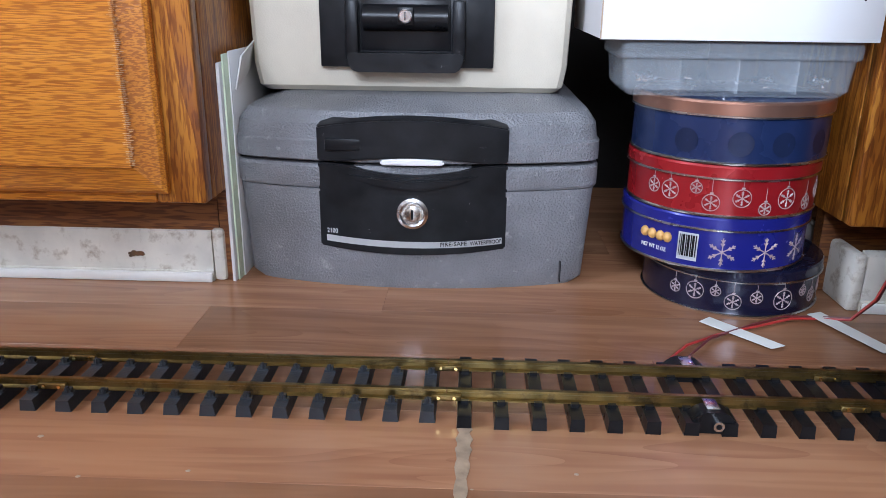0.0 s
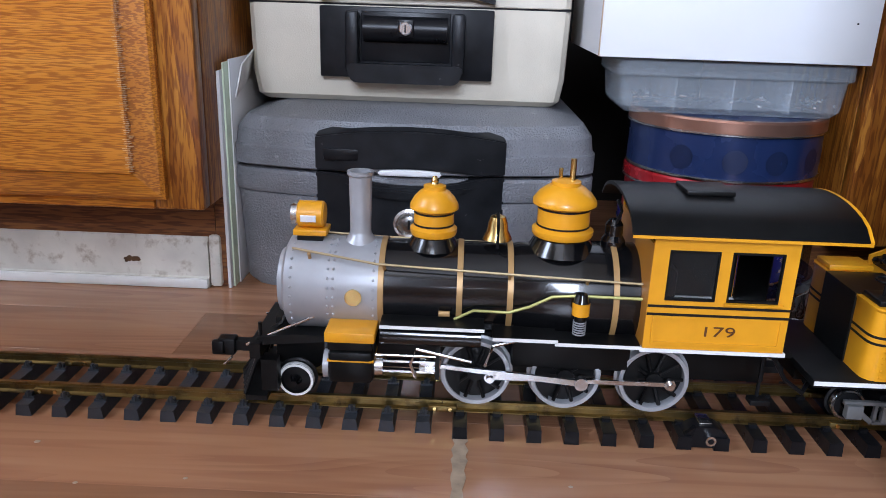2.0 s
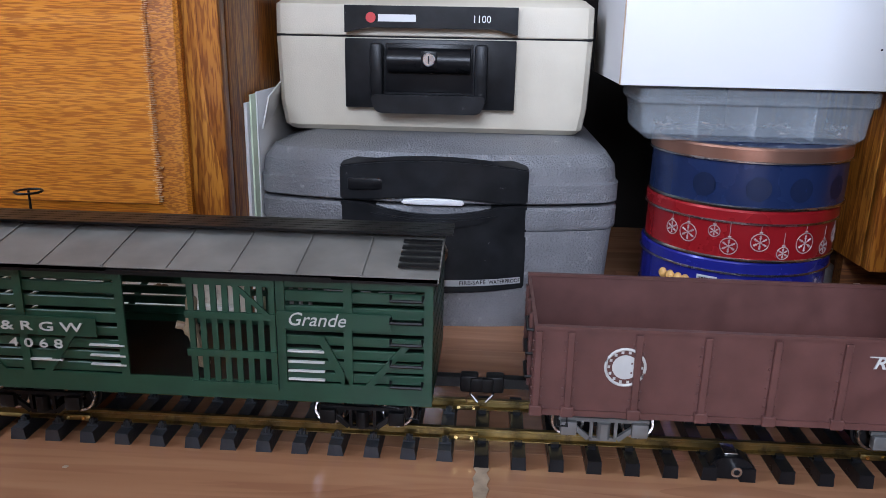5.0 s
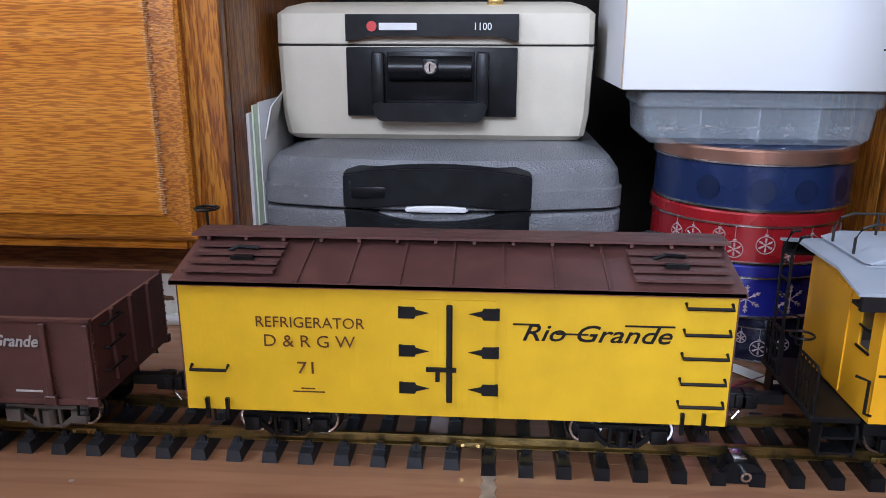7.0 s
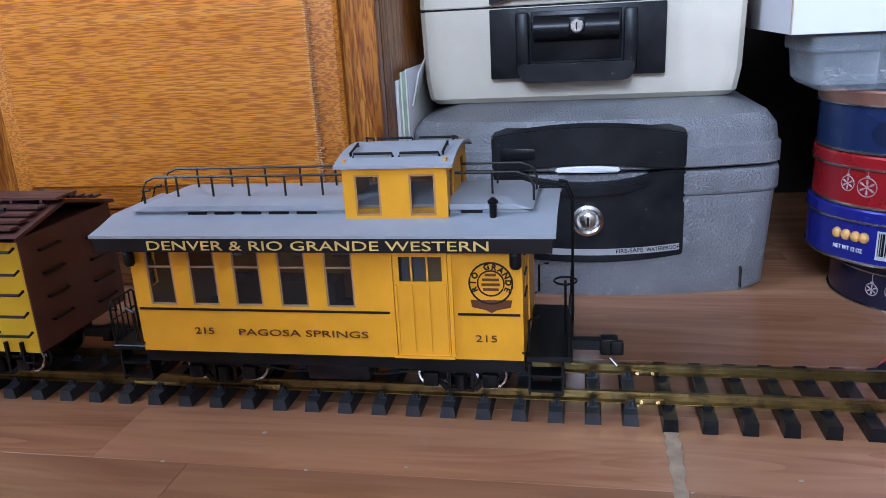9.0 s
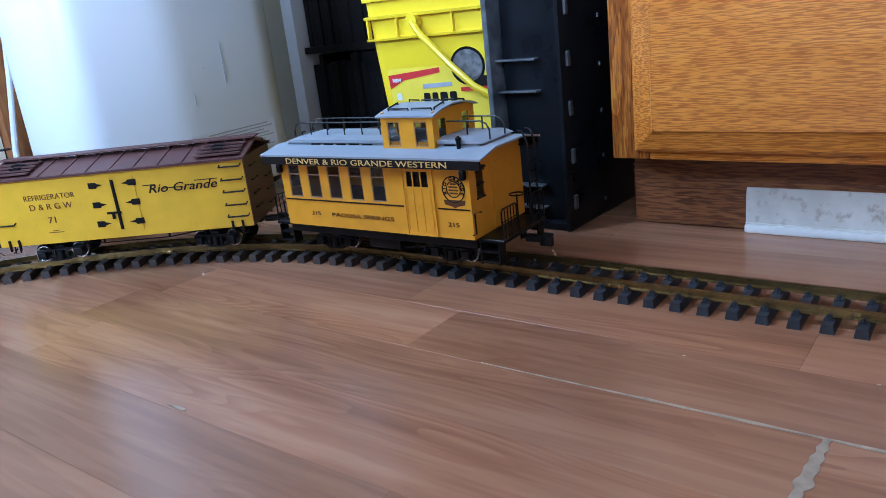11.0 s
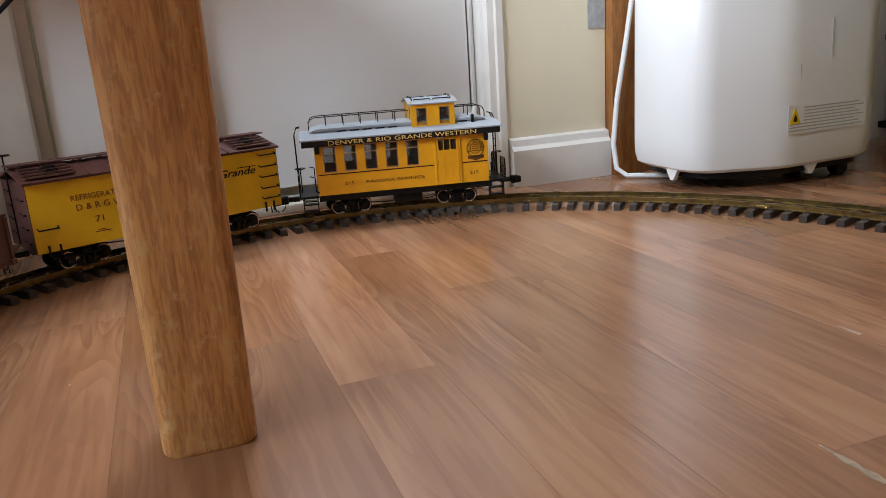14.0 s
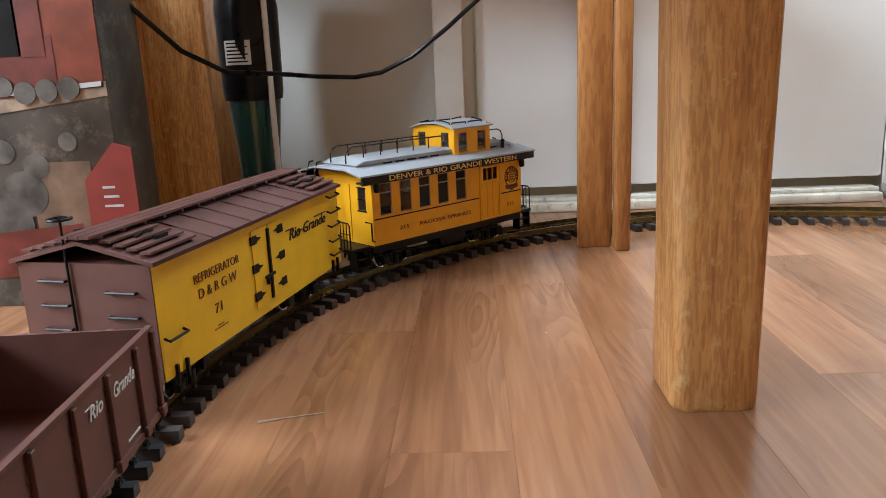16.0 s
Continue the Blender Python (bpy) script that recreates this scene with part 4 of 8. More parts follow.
part("panel", box(bmn(), -0.1225, 0.1225, -0.085, -0.083, 0.0, 0.25, 0.0006), M["card"], carton)
part("panel", box(bmn(), 0.1205, 0.1225, -0.0828, 0.17, 0.0, 0.25, 0.0006), M["card"], carton)
part("panel", box(bmn(), -0.1225, -0.1205, -0.0828, 0.17, 0.0, 0.25, 0.0006), M["card"], carton)
part("panel", box(bmn(), -0.1204, 0.1204, -0.0828, 0.17, 0.0, 0.002), M["card"], carton)
part("panel", box(bmn(), -0.1204, 0.1204, -0.0828, 0.17, 0.248, 0.25), M["card"], carton)
part("edge", box(bmn(), -0.1235, -0.1226, -0.084, -0.0815, 0.0, 0.25), M["card_edge"], carton, "brown raw board edge")
part("speck", rod(bmn(), (0.103, -0.0856, 0.036), (0.103, -0.085, 0.036), 0.0009, seg=8), M["ink"], carton)


# ---- by the outer door ----
def bucket():
    b = thing("litter_bucket", (-1.026, 0.347, 0), 10, "yellow plastic cat litter bucket with printed label", "bucket")
    def sq(w, d, z, r=0.02):
        return [(p[0], p[1], z) for p in rounded([(-w, -d), (w, -d), (w, d), (-w, d)], r, 4)]
    body = part("body", shell_loft(bmn(), [sq(0.100, 0.095, 0.012), sq(0.104, 0.099, 0.016), sq(0.121, 0.115, 0.275)]), M["bucket"], b)
    for x0, x1 in ((-0.1005, -0.062), (-0.02, 0.03), (0.072, 0.1005)):
        for y0, y1 in ((-0.0955, -0.06), (0.06, 0.0955)):
            bm = bmn()
            prism(bm, [(x0, 0.0), (x1, 0.0), (x1 + (0.012 if x1 < 0.09 else 0), 0.013), (x0 - (0.012 if x0 > -0.09 else 0), 0.013)], "y", y0, y1)
            part("foot", bm, M["bucket"], body)
    part("collar", shell_loft(bmn(), [sq(0.129, 0.123, 0.276), sq(0.130, 0.124, 0.279), sq(0.121, 0.115, 0.280), sq(0.122, 0.116, 0.308), sq(0.130, 0.124, 0.309), sq(0.131, 0.125, 0.313), sq(0.124, 0.118, 0.314), sq(0.125, 0.119, 0.335)]), M["bucket"], body)
    for x in (-0.118, -0.066, 0.03, 0.118):
        part("collar_rib", box(bmn(), x - 0.0015, x + 0.0015, -0.1225, -0.114, 0.280, 0.309), M["bucket"], body)
    part("lid", shell_loft(bmn(), [sq(0.130, 0.124, 0.3355), sq(0.131, 0.125, 0.352), sq(0.126, 0.12, 0.358)]), M["bucket"], b)
    # label on the sloping front: a plane tilted with the wall of the bucket
    lean = math.degrees(math.atan2(0.016, 0.259))
    base = Matrix.Translation((0, -0.0985, 0.016)) @ pose(0, 0, 0, lean, 0, 0)
    def flat(name, outline, material, lift, label=""):
        bm = bmn()
        prism(bm, outline, "y", -lift - 0.0004, -lift)
        ob = part(name, bm, material, body, label)
        ob.matrix_basis = base
        return ob
    flat("label_field", rounded([(-0.09, 0.034), (0.09, 0.034), (0.098, 0.215), (-0.098, 0.215)], 0.006), mat("label_yellow", (0.84, 0.66, 0.05), 0.4, var=0.05), 0.0008)
    hill = [(-0.088, 0.042), (0.088, 0.042)] + [(0.088 * math.cos(a), 0.055 + 0.05 * math.sin(a)) for a in [math.pi * i / 18 for i in range(19)]]
    flat("label_hill", hill, mat("label_dark_green", (0.012, 0.035, 0.035), 0.4, var=0.3, scale=30), 0.0014, "dark green label hill")
    flat("label_flag", [(-0.096, 0.183), (-0.097, 0.205), (-0.004, 0.213), (-0.004, 0.205), (-0.07, 0.196)], M["red"], 0.0014, "red label flag")
    flat("label_badge", [(0.045 + 0.029 * math.cos(6.2832 * i / 24), 0.212 + 0.029 * math.sin(6.2832 * i / 24)) for i in range(24)], M["black"], 0.0014, "round dark badge")
    flat("label_badge_centre", [(0.045 + 0.025 * math.cos(6.2832 * i / 24), 0.212 + 0.025 * math.sin(6.2832 * i / 24)) for i in range(24)], mat("badge_grey", (0.13, 0.13, 0.13), 0.5, var=0.7, scale=90), 0.002, "grey animal picture")
    flat("label_cartouche", rounded([(0.05, 0.176), (0.088, 0.176), (0.088, 0.196), (0.05, 0.196)], 0.01), M["ink"], 0.002)
    flat("label_cartouche", [(0.03, 0.174), (0.092, 0.174), (0.092, 0.180), (0.03, 0.180)], M["red"], 0.0026)
    flat("brand_bar", [(-0.037, 0.181), (0.015, 0.183), (0.015, 0.1895), (-0.037, 0.1885)], M["grey_print"], 0.0014, "dark brand strip")
    flat("label_line", [(-0.035, 0.137), (0.02, 0.138), (0.02, 0.140), (-0.035, 0.139)], M["gold_ink"], 0.0014)
    for i in range(3):
        flat("label_icon", rounded([(-0.086, 0.125 + 0.02 * i), (-0.077, 0.125 + 0.02 * i), (-0.077, 0.136 + 0.02 * i), (-0.086, 0.136 + 0.02 * i)], 0.003), M["card"], 0.0014)
    for x, s in ((-0.022, 1), (0.036, -1)):
        cat = [(0, 0), (0.004, 0.001), (0.012, 0.001), (0.017, 0.0), (0.016, 0.008), (0.020, 0.013), (0.021, 0.018), (0.018, 0.016), (0.0155, 0.017), (0.0145, 0.010), (0.006, 0.010), (-0.002, 0.013), (-0.004, 0.009), (0.001, 0.007)]
        flat("label_cat", [(x + s * u, 0.1045 + v) for u, v in cat], M["ink"], 0.0018, "small black cat shape")
    flat("label_bars", [(-0.080, 0.046), (-0.062, 0.046), (-0.062, 0.064), (-0.080, 0.064)], M["grey_print"], 0.0018)
    flat("label_bars", [(0.052, 0.048), (0.080, 0.048), (0.080, 0.060), (0.052, 0.060)], M["grey_print"], 0.0018)
    def say(txt, size, x, z, material, w):
        write(txt, size, base @ pose(x, -0.0026, z), material, body, w, weight=0.0004)
    for z in (0.1595, 0.1405):
        for x0, x1 in ((-0.037, -0.026), (-0.022, -0.012), (-0.008, 0.005), (0.009, 0.021)):
            flat("brand_block", rounded([(x0, z), (x1, z), (x1, z + 0.015), (x0, z + 0.015)], 0.003), M["ink"], 0.0018)
    say("4-in-1", 0.0135, -0.003, 0.080, M["card"], 0.050)
    say("STRENGTH", 0.0085, -0.003, 0.066, M["card"], 0.056)
    say("NEW", 0.005, -0.082, 0.1965, M["card"], 0.016)
    arm = [(-0.032, -0.131, 0.300), (-0.02, -0.140, 0.285), (0.03, -0.146, 0.235), (0.066, -0.144, 0.200), (0.10, -0.136, 0.178)]
    part("handle", tube(bmn(), arm, 0.0055, 8), M["bucket"], b, "yellow bail handle")
    part("handle_boss", rod(bmn(), (-0.033, -0.135, 0.301), (-0.033, -0.118, 0.301), 0.010, seg=16), M["bucket"], b)
    return b


bucket()


def crate():
    c = thing("plastic_shelf", (-0.82, 0.172, 0), -3, "black moulded plastic shelf unit stood on end, scuffed edges", "shelf unit")
    part("back", box(bmn(), -0.048, 0.055, 0.02, 0.025, 0.012, 0.62, 0.001), M["crate"], c)
    part("side", box(bmn(), 0.0495, 0.056, 0.0, 0.20, 0.0, 0.62, 0.002), M["crate"], c)
    part("side", box(bmn(), -0.062, -0.053, -0.004, 0.20, 0.0, 0.62, 0.002), M["crate_edge"], c, "scuffed grey edge")
    part("base", box(bmn(), -0.0525, 0.049, 0.003, 0.19, 0.0, 0.011, 0.002), M["crate"], c)
    for z in (0.028, 0.060, 0.192, 0.235, 0.42):
        part("ledge", box(bmn(), -0.0525, 0.012, 0.006, 0.0195, z, z + 0.003, 0.001), M["crate_edge"], c)
    for i in range(9):
        part("lug", box(bmn(), 0.0562, 0.060, 0.012, 0.020, 0.03 + 0.065 * i, 0.05 + 0.065 * i, 0.001), M["crate_edge"], c)
        part("lug", box(bmn(), 0.0562, 0.0585, 0.10, 0.104, 0.02 + 0.065 * i, 0.026 + 0.065 * i, 0.001), M["crate_edge"], c)
    part("foot", box(bmn(), -0.068, -0.0545, -0.008, -0.0045, 0.0, 0.03, 0.002), M["crate_edge"], c)
    return c


crate()


def air_conditioner():
    a = thing("portable_air_conditioner", (-1.545, 0.10, 0), 0, "white portable air conditioner on castors with warning label", "air conditioner")
    foot = [(-0.135, -0.205), (-0.04, -0.215), (0.040, -0.210), (0.074, -0.185), (0.120, -0.050), (0.105, 0.170), (0.075, 0.212), (-0.06, 0.24), (-0.16, 0.15), (-0.165, -0.12)]
    def plan(s, z):
        return [(p[0] * s, p[1] * s, z) for p in rounded(foot, 0.03, 3)]
    part("body", shell_loft(bmn(), [plan(0.93, 0.036), plan(0.975, 0.042), plan(0.995, 0.06), plan(1.0, 0.09), plan(1.0, 0.68), plan(0.96, 0.70)]), M["white_plastic"], a)
    part("base", shell_loft(bmn(), [plan(0.88, 0.024), plan(0.88, 0.0355)]), M["black"], a)
    for x, y in ((0.03, -0.12), (0.07, 0.135), (-0.12, -0.12), (-0.06, 0.15)):
        cs = part("castor", rod(bmn(), (x - 0.011, y, 0.0145), (x + 0.011, y, 0.0145), 0.0145, seg=18), M["black"], a)
        part("castor_fork", box(bmn(), x - 0.014, x + 0.014, y - 0.012, y + 0.012, 0.016, 0.030, 0.003), M["black"], cs)
    # the flat side carries the label
    lab = thing("label_panel", (0.120, -0.050, 0), 93.9)
    lab.parent = a
    part("label", box(bmn(), 0.004, 0.205, -0.0018, -0.0010, 0.098, 0.150), M["card"], lab, "white printed warning label")
    for i in range(8):
        part("label_bar", box(bmn(), 0.042 if i > 2 else 0.008, 0.198 - 0.012 * (i % 3), -0.0022, -0.0018, 0.103 + 0.0058 * i, 0.1052 + 0.0058 * i), M["grey_print"], lab)
    part("warning_sign", prism(bmn(), [(0.007, 0.117), (0.035, 0.117), (0.021, 0.146)], "y", -0.0024, -0.0018), mat("warning_yellow", (0.8, 0.55, 0.01), 0.5), lab, "yellow warning triangle")
    part("warning_flame", prism(bmn(), [(0.017, 0.1205), (0.025, 0.1205), (0.026, 0.126), (0.021, 0.134), (0.017, 0.126)], "y", -0.0028, -0.0024), M["ink"], lab)
    for x, z0, z1 in ((0.03, 0.20, 0.222), (0.105, 0.23, 0.30), (0.06, 0.26, 0.262)):
        part("scuff", box(bmn(), x, x + 0.0012, -0.0016, -0.0008, z0, z1), M["grey_print"], lab, "thin grey scuff")
    part("foot_tab", prism(bmn(), [(-0.018, 0.040), (0.018, 0.040), (0.004, 0.018), (-0.004, 0.018)], "y", -0.204, -0.196), M["white_plastic"], a)
    part("foot_tab", prism(bmn(), [(0.012, 0.040), (0.048, 0.040), (0.034, 0.018), (0.026, 0.018)], "x", 0.098, 0.106), M["white_plastic"], a)
    return a


air_conditioner()
cord = link("white_power_cord", tube(bmn(), [(-1.745, -0.02, 0.9), (-1.742, -0.045, 0.6), (-1.735, -0.055, 0.42), (-1.74, -0.075, 0.28), (-1.74, -0.098, 0.16), (-1.735, -0.110, 0.07), (-1.72, -0.112, 0.02), (-1.70, -0.10, 0.006), (-1.67, -0.06, 0.006), (-1.63, -0.01, 0.007), (-1.60, 0.05, 0.008)], 0.0055, 10), M["white_plastic"])
tagged(cord, "thick white power cord hanging to the floor", "cable")

# media shelves; the dark corner's shade is put into boards and cases
shelf = thing("media_shelf", (-1.30, 0.66, 0), 0, "wooden shelves packed with disc cases, near black for shade", "shelf")
part("back", box(bmn(), -0.45, 0.45, 0.165, 0.18, 0, 1.2), M["deep_shade"], shelf)
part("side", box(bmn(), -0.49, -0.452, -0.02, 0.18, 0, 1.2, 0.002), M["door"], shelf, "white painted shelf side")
part("side", box(bmn(), 0.452, 0.47, -0.0, 0.18, 0, 1.2, 0.002), M["deep_shade"], shelf)
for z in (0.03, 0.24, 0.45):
    part("board", box(bmn(), -0.45, 0.45, 0.0, 0.163, z, z + 0.016, 0.002), M["deep_shade"], shelf)
for z in (0.0462, 0.2562):
    x = -0.44
    while x < 0.43:
        w = rng.choice((0.0142, 0.0142, 0.0142, 0.02, 0.026))
        h = rng.choice((0.185, 0.19, 0.19, 0.165, 0.17))
        d = tagged(link("disc_case", box(bmn(), 0, w - 0.0008, 0, 0.13, 0, h, 0.001), M["dvd"], 0), "dark disc case on a shelf, toned down for shade", "disc case", "disc cases")
        d.matrix_basis = pose(-1.30 + x, 0.66 + rng.uniform(0.006, 0.02), z)
        x += w

pan = thing("metal_pan", (-1.357, 0.515, 0), 0, "round brushed metal pan on the floor", "pan")
part("bowl", lathe(bmn(), [(0.098, 0.0), (0.112, 0.004), (0.120, 0.02), (0.124, 0.068), (0.128, 0.070), (0.128, 0.072), (0.122, 0.072), (0.117, 0.02), (0.108, 0.007), (0.0, 0.006)][:-1], seg=48), M["pan"], pan)


# ---- tables ----
def taper_leg(bm, cx, cy, w0, d0, w1, d1, h, r=0.012):
    rings = []
    for i in range(9):
        t = i / 8
        w, d = w0 + (w1 - w0) * t, d0 + (d1 - d0) * t
        k = 0.965 if i == 0 else 1.0
        rings.append([(cx + p[0] * k, cy + p[1] * k, 0.004 * (i == 1) + h * (t if i != 1 else 0)) for p in rounded([(-w, -d), (w, -d), (w, d), (-w, d)], r, 4)])
    return shell_loft(bm, rings)


table = thing("dining_table", (0, 0, 0), 0, "worn pine table with thick rounded square legs", "table")
for x, y in ((-0.9535, -1.0000), (-0.20, -1.0000), (-0.9485, -2.02), (-0.20, -2.02)):
    part("leg", taper_leg(bmn(), x, y, 0.0395, 0.0350, 0.044, 0.043, 0.70, 0.014), M["leg"], table, "scuffed pine leg")
part("tabletop", box(bmn(), -1.02, -0.13, -2.10, -0.93, 0.7005, 0.735, 0.008), M["leg"], table)

side = thing("side_table", (0, 0, 0), 0, "stained pine side table with angled board legs", "table")
for x, y, s in ((-1.50, -1.0, 1), (-1.50, -1.655, -1)):
    # the -y front leg takes the lighter pine: its lit look is in the colour
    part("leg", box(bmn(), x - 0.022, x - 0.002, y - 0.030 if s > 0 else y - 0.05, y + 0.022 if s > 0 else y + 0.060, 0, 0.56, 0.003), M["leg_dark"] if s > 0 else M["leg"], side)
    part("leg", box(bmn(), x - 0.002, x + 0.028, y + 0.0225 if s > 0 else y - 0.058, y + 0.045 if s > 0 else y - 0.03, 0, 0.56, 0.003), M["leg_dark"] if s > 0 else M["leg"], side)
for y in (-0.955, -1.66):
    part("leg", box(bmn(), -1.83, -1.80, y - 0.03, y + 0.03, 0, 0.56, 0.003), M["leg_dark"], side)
part("tabletop", box(bmn(), -1.84, -1.46, -1.74, -0.91, 0.5605, 0.585, 0.004), M["leg_dark"], side)


def vacuum():
    v = thing("hand_vacuum", (-1.68, -1.575, 0), 20, "black and dark green upright vacuum with a paper label", "vacuum cleaner")
    def el(w, d, z, x=0.0):
        return [(x + w * math.cos(6.2832 * i / 24), d * math.sin(6.2832 * i / 24), z) for i in range(24)]
    part("cup", shell_loft(bmn(), [el(0.032, 0.030, 0.03), el(0.036, 0.034, 0.06), el(0.042, 0.038, 0.16), el(0.052, 0.046, 0.245)]), M["green_plastic"], v, "dark green translucent cup")
    part("motor_head", shell_loft(bmn(), [el(0.056, 0.05, 0.246), el(0.060, 0.052, 0.26), el(0.062, 0.054, 0.40), el(0.05, 0.045, 0.46)]), M["black"], v)
    part("label", box(bmn(), -0.0005, 0.0005, -0.022, 0.022, -0.02, 0.02), M["card"], v, "white printed label").matrix_basis = pose(0.0535, -0.024, 0.325, 0, 0, -24)
    for i in range(6):
        part("label_bar", box(bmn(), 0.0005, 0.0008, -0.019, 0.017 - 0.004 * (i % 2), -0.016 + 0.006 * i, -0.0135 + 0.006 * i), M["ink"], v).matrix_basis = pose(0.0535, -0.024, 0.325, 0, 0, -24)
    part("foot", box(bmn(), -0.05, 0.05, -0.06, 0.06, 0.0, 0.032, 0.008), M["black"], v)
    part("spine", box(bmn(), 0.052, 0.060, 0.020, 0.030, 0.05, 0.42, 0.003), M["white_plastic"], v)
    return v


vacuum()


def picture_carton():
    """A train set's carton, its printed front made of plain coloured shapes."""
    c = thing("train_set_carton", (-1.33, -1.80, 0.0), 0, "printed train set carton with a red engine picture", "box")
    part("box", box(bmn(), -0.06, 0.055, -0.30, 0.155, 0.0, 0.52, 0.002), mat("carton_dark_print", (0.04, 0.034, 0.03), 0.45, var=0.7, scale=14, fleck=(0.16, 0.14, 0.12), fleck_at=0.52, spread=0.25), c)
    def patch(name, y0, y1, z0, z1, material, lift, slant=0.0):
        bm = bmn()
        prism(bm, [(y0, z0), (y1, z0 + slant), (y1, z1 + slant), (y0, z1)], "x", 0.055 + lift - 0.0003, 0.055 + lift)
        return part(name, bm, material, c)
    dk_red = mat("print_dark_red", (0.10, 0.016, 0.012), 0.4, var=0.4, scale=30)
    orange = mat("print_orange_red", (0.15, 0.026, 0.012), 0.4, var=0.35, scale=25)
    steam = mat("print_steam", (0.062, 0.054, 0.048), 0.5, var=0.7, scale=30)
    ground = mat("print_ground", (0.20, 0.14, 0.10), 0.5, var=0.5, scale=40)
    patch("printed_sky", -0.30, 0.155, 0.40, 0.52, mat("print_sky", (0.05, 0.036, 0.03), 0.4, var=0.5, scale=8), 0.0006)
    patch("printed_coach", 0.06, 0.152, 0.275, 0.44, orange, 0.0012, 0.006)
    patch("printed_engine", -0.10, 0.095, 0.265, 0.335, dk_red, 0.0018, 0.01)
    patch("printed_cab", 0.052, 0.085, 0.32, 0.40, dk_red, 0.0024)
    patch("printed_boiler", -0.10, 0.055, 0.318, 0.395, M["black"], 0.0024, 0.004)
    patch("printed_band", -0.16, 0.15, 0.262, 0.268, M["grey_print"], 0.003, 0.02)
    patch("printed_track", -0.22, 0.155, 0.225, 0.243, ground, 0.0012, 0.045)
    patch("printed_lining", 0.03, 0.14, 0.385, 0.390, M["gold_ink"], 0.0018, 0.004)
    for y, z, r, m2 in ((-0.016, 0.352, 0.034, M["black"]), (-0.016, 0.352, 0.026, steam), (0.026, 0.285, 0.012, steam), (0.052, 0.277, 0.014, steam), (0.080, 0.279, 0.014, steam), (0.108, 0.281, 0.014, steam), (0.012, 0.405, 0.012, M["gold_ink"]), (0.035, 0.398, 0.010, M["gold_ink"])):
        part("printed_disc", rod(bmn(), (0.0551, y, z), (0.0585 + (0.0004 if m2 is not M["black"] else 0), y, z), r, seg=20), m2, c)
    for y, z, r in ((0.03, 0.15, 0.030), (0.0, 0.11, 0.036), (0.07, 0.10, 0.022), (0.05, 0.185, 0.017), (-0.03, 0.17, 0.026), (0.09, 0.06, 0.026), (0.095, 0.215, 0.012), (0.01, 0.205, 0.015)):
        part("printed_smoke", rod(bmn(), (0.0551, y, z), (0.0558 + r * 0.02, y, z), r, seg=20), steam, c)
    patch("printed_engine", -0.14, 0.10, 0.03, 0.09, dk_red, 0.0016, 0.02)
    patch("printed_engine", 0.04, 0.12, 0.10, 0.19, mat("print_tan", (0.12, 0.07, 0.045), 0.5, var=0.4, scale=30), 0.001)
    return c


picture_carton()
tag = thing("red_price_card", (-1.275, -1.66, 0.0), 0, "red printed card leaning against the carton", "card")
part("card", prism(bmn(), [(-0.03, 0.0), (0.035, 0.0), (0.035, 0.205), (0.012, 0.212), (-0.03, 0.165)], "x", -0.0012, 0.0012), mat("dull_red_card", (0.17, 0.016, 0.013), 0.5, var=0.15, scale=30), tag)
for i in range(3):
    part("print_bar", box(bmn(), 0.0013, 0.0017, -0.008, 0.016 - 0.004 * i, 0.130 + 0.012 * i, 0.133 + 0.012 * i), M["grey_print"], tag)

lead = link("black_cable", tube(bmn(), [(-1.36, -1.70, 0.5), (-1.37, -1.655, 0.395), (-1.42, -1.60, 0.325), (-1.475, -1.555, 0.293), (-1.56, -1.50, 0.288), (-1.62, -1.45, 0.281), (-1.65, -1.39, 0.277), (-1.66, -1.345, 0.283), (-1.66, -1.29, 0.308), (-1.64, -1.23, 0.35), (-1.60, -1.165, 0.40), (-1.57, -1.10, 0.46), (-1.56, -1.05, 0.56)], 0.0038, 8), M["black"])
tagged(lead, "black cable slung under the side table", "cable")


# ---- model railway track ----
GAUGE = 0.0475
RAD = 0.765


def rail_ring(p, n, z0=0.0115):
    prof = [(-0.004, 0), (0.004, 0), (0.004, 0.0009), (0.0011, 0.0018), (0.0011, 0.0058), (0.0017, 0.0063), (0.0017, 0.0084), (-0.0017, 0.0084), (-0.0017, 0.0063), (-0.0011, 0.0058), (-0.0011, 0.0018), (-0.004, 0.0009)]
    return [(p[0] + n[0] * u, p[1] + n[1] * u, z0 + v) for u, v in prof]


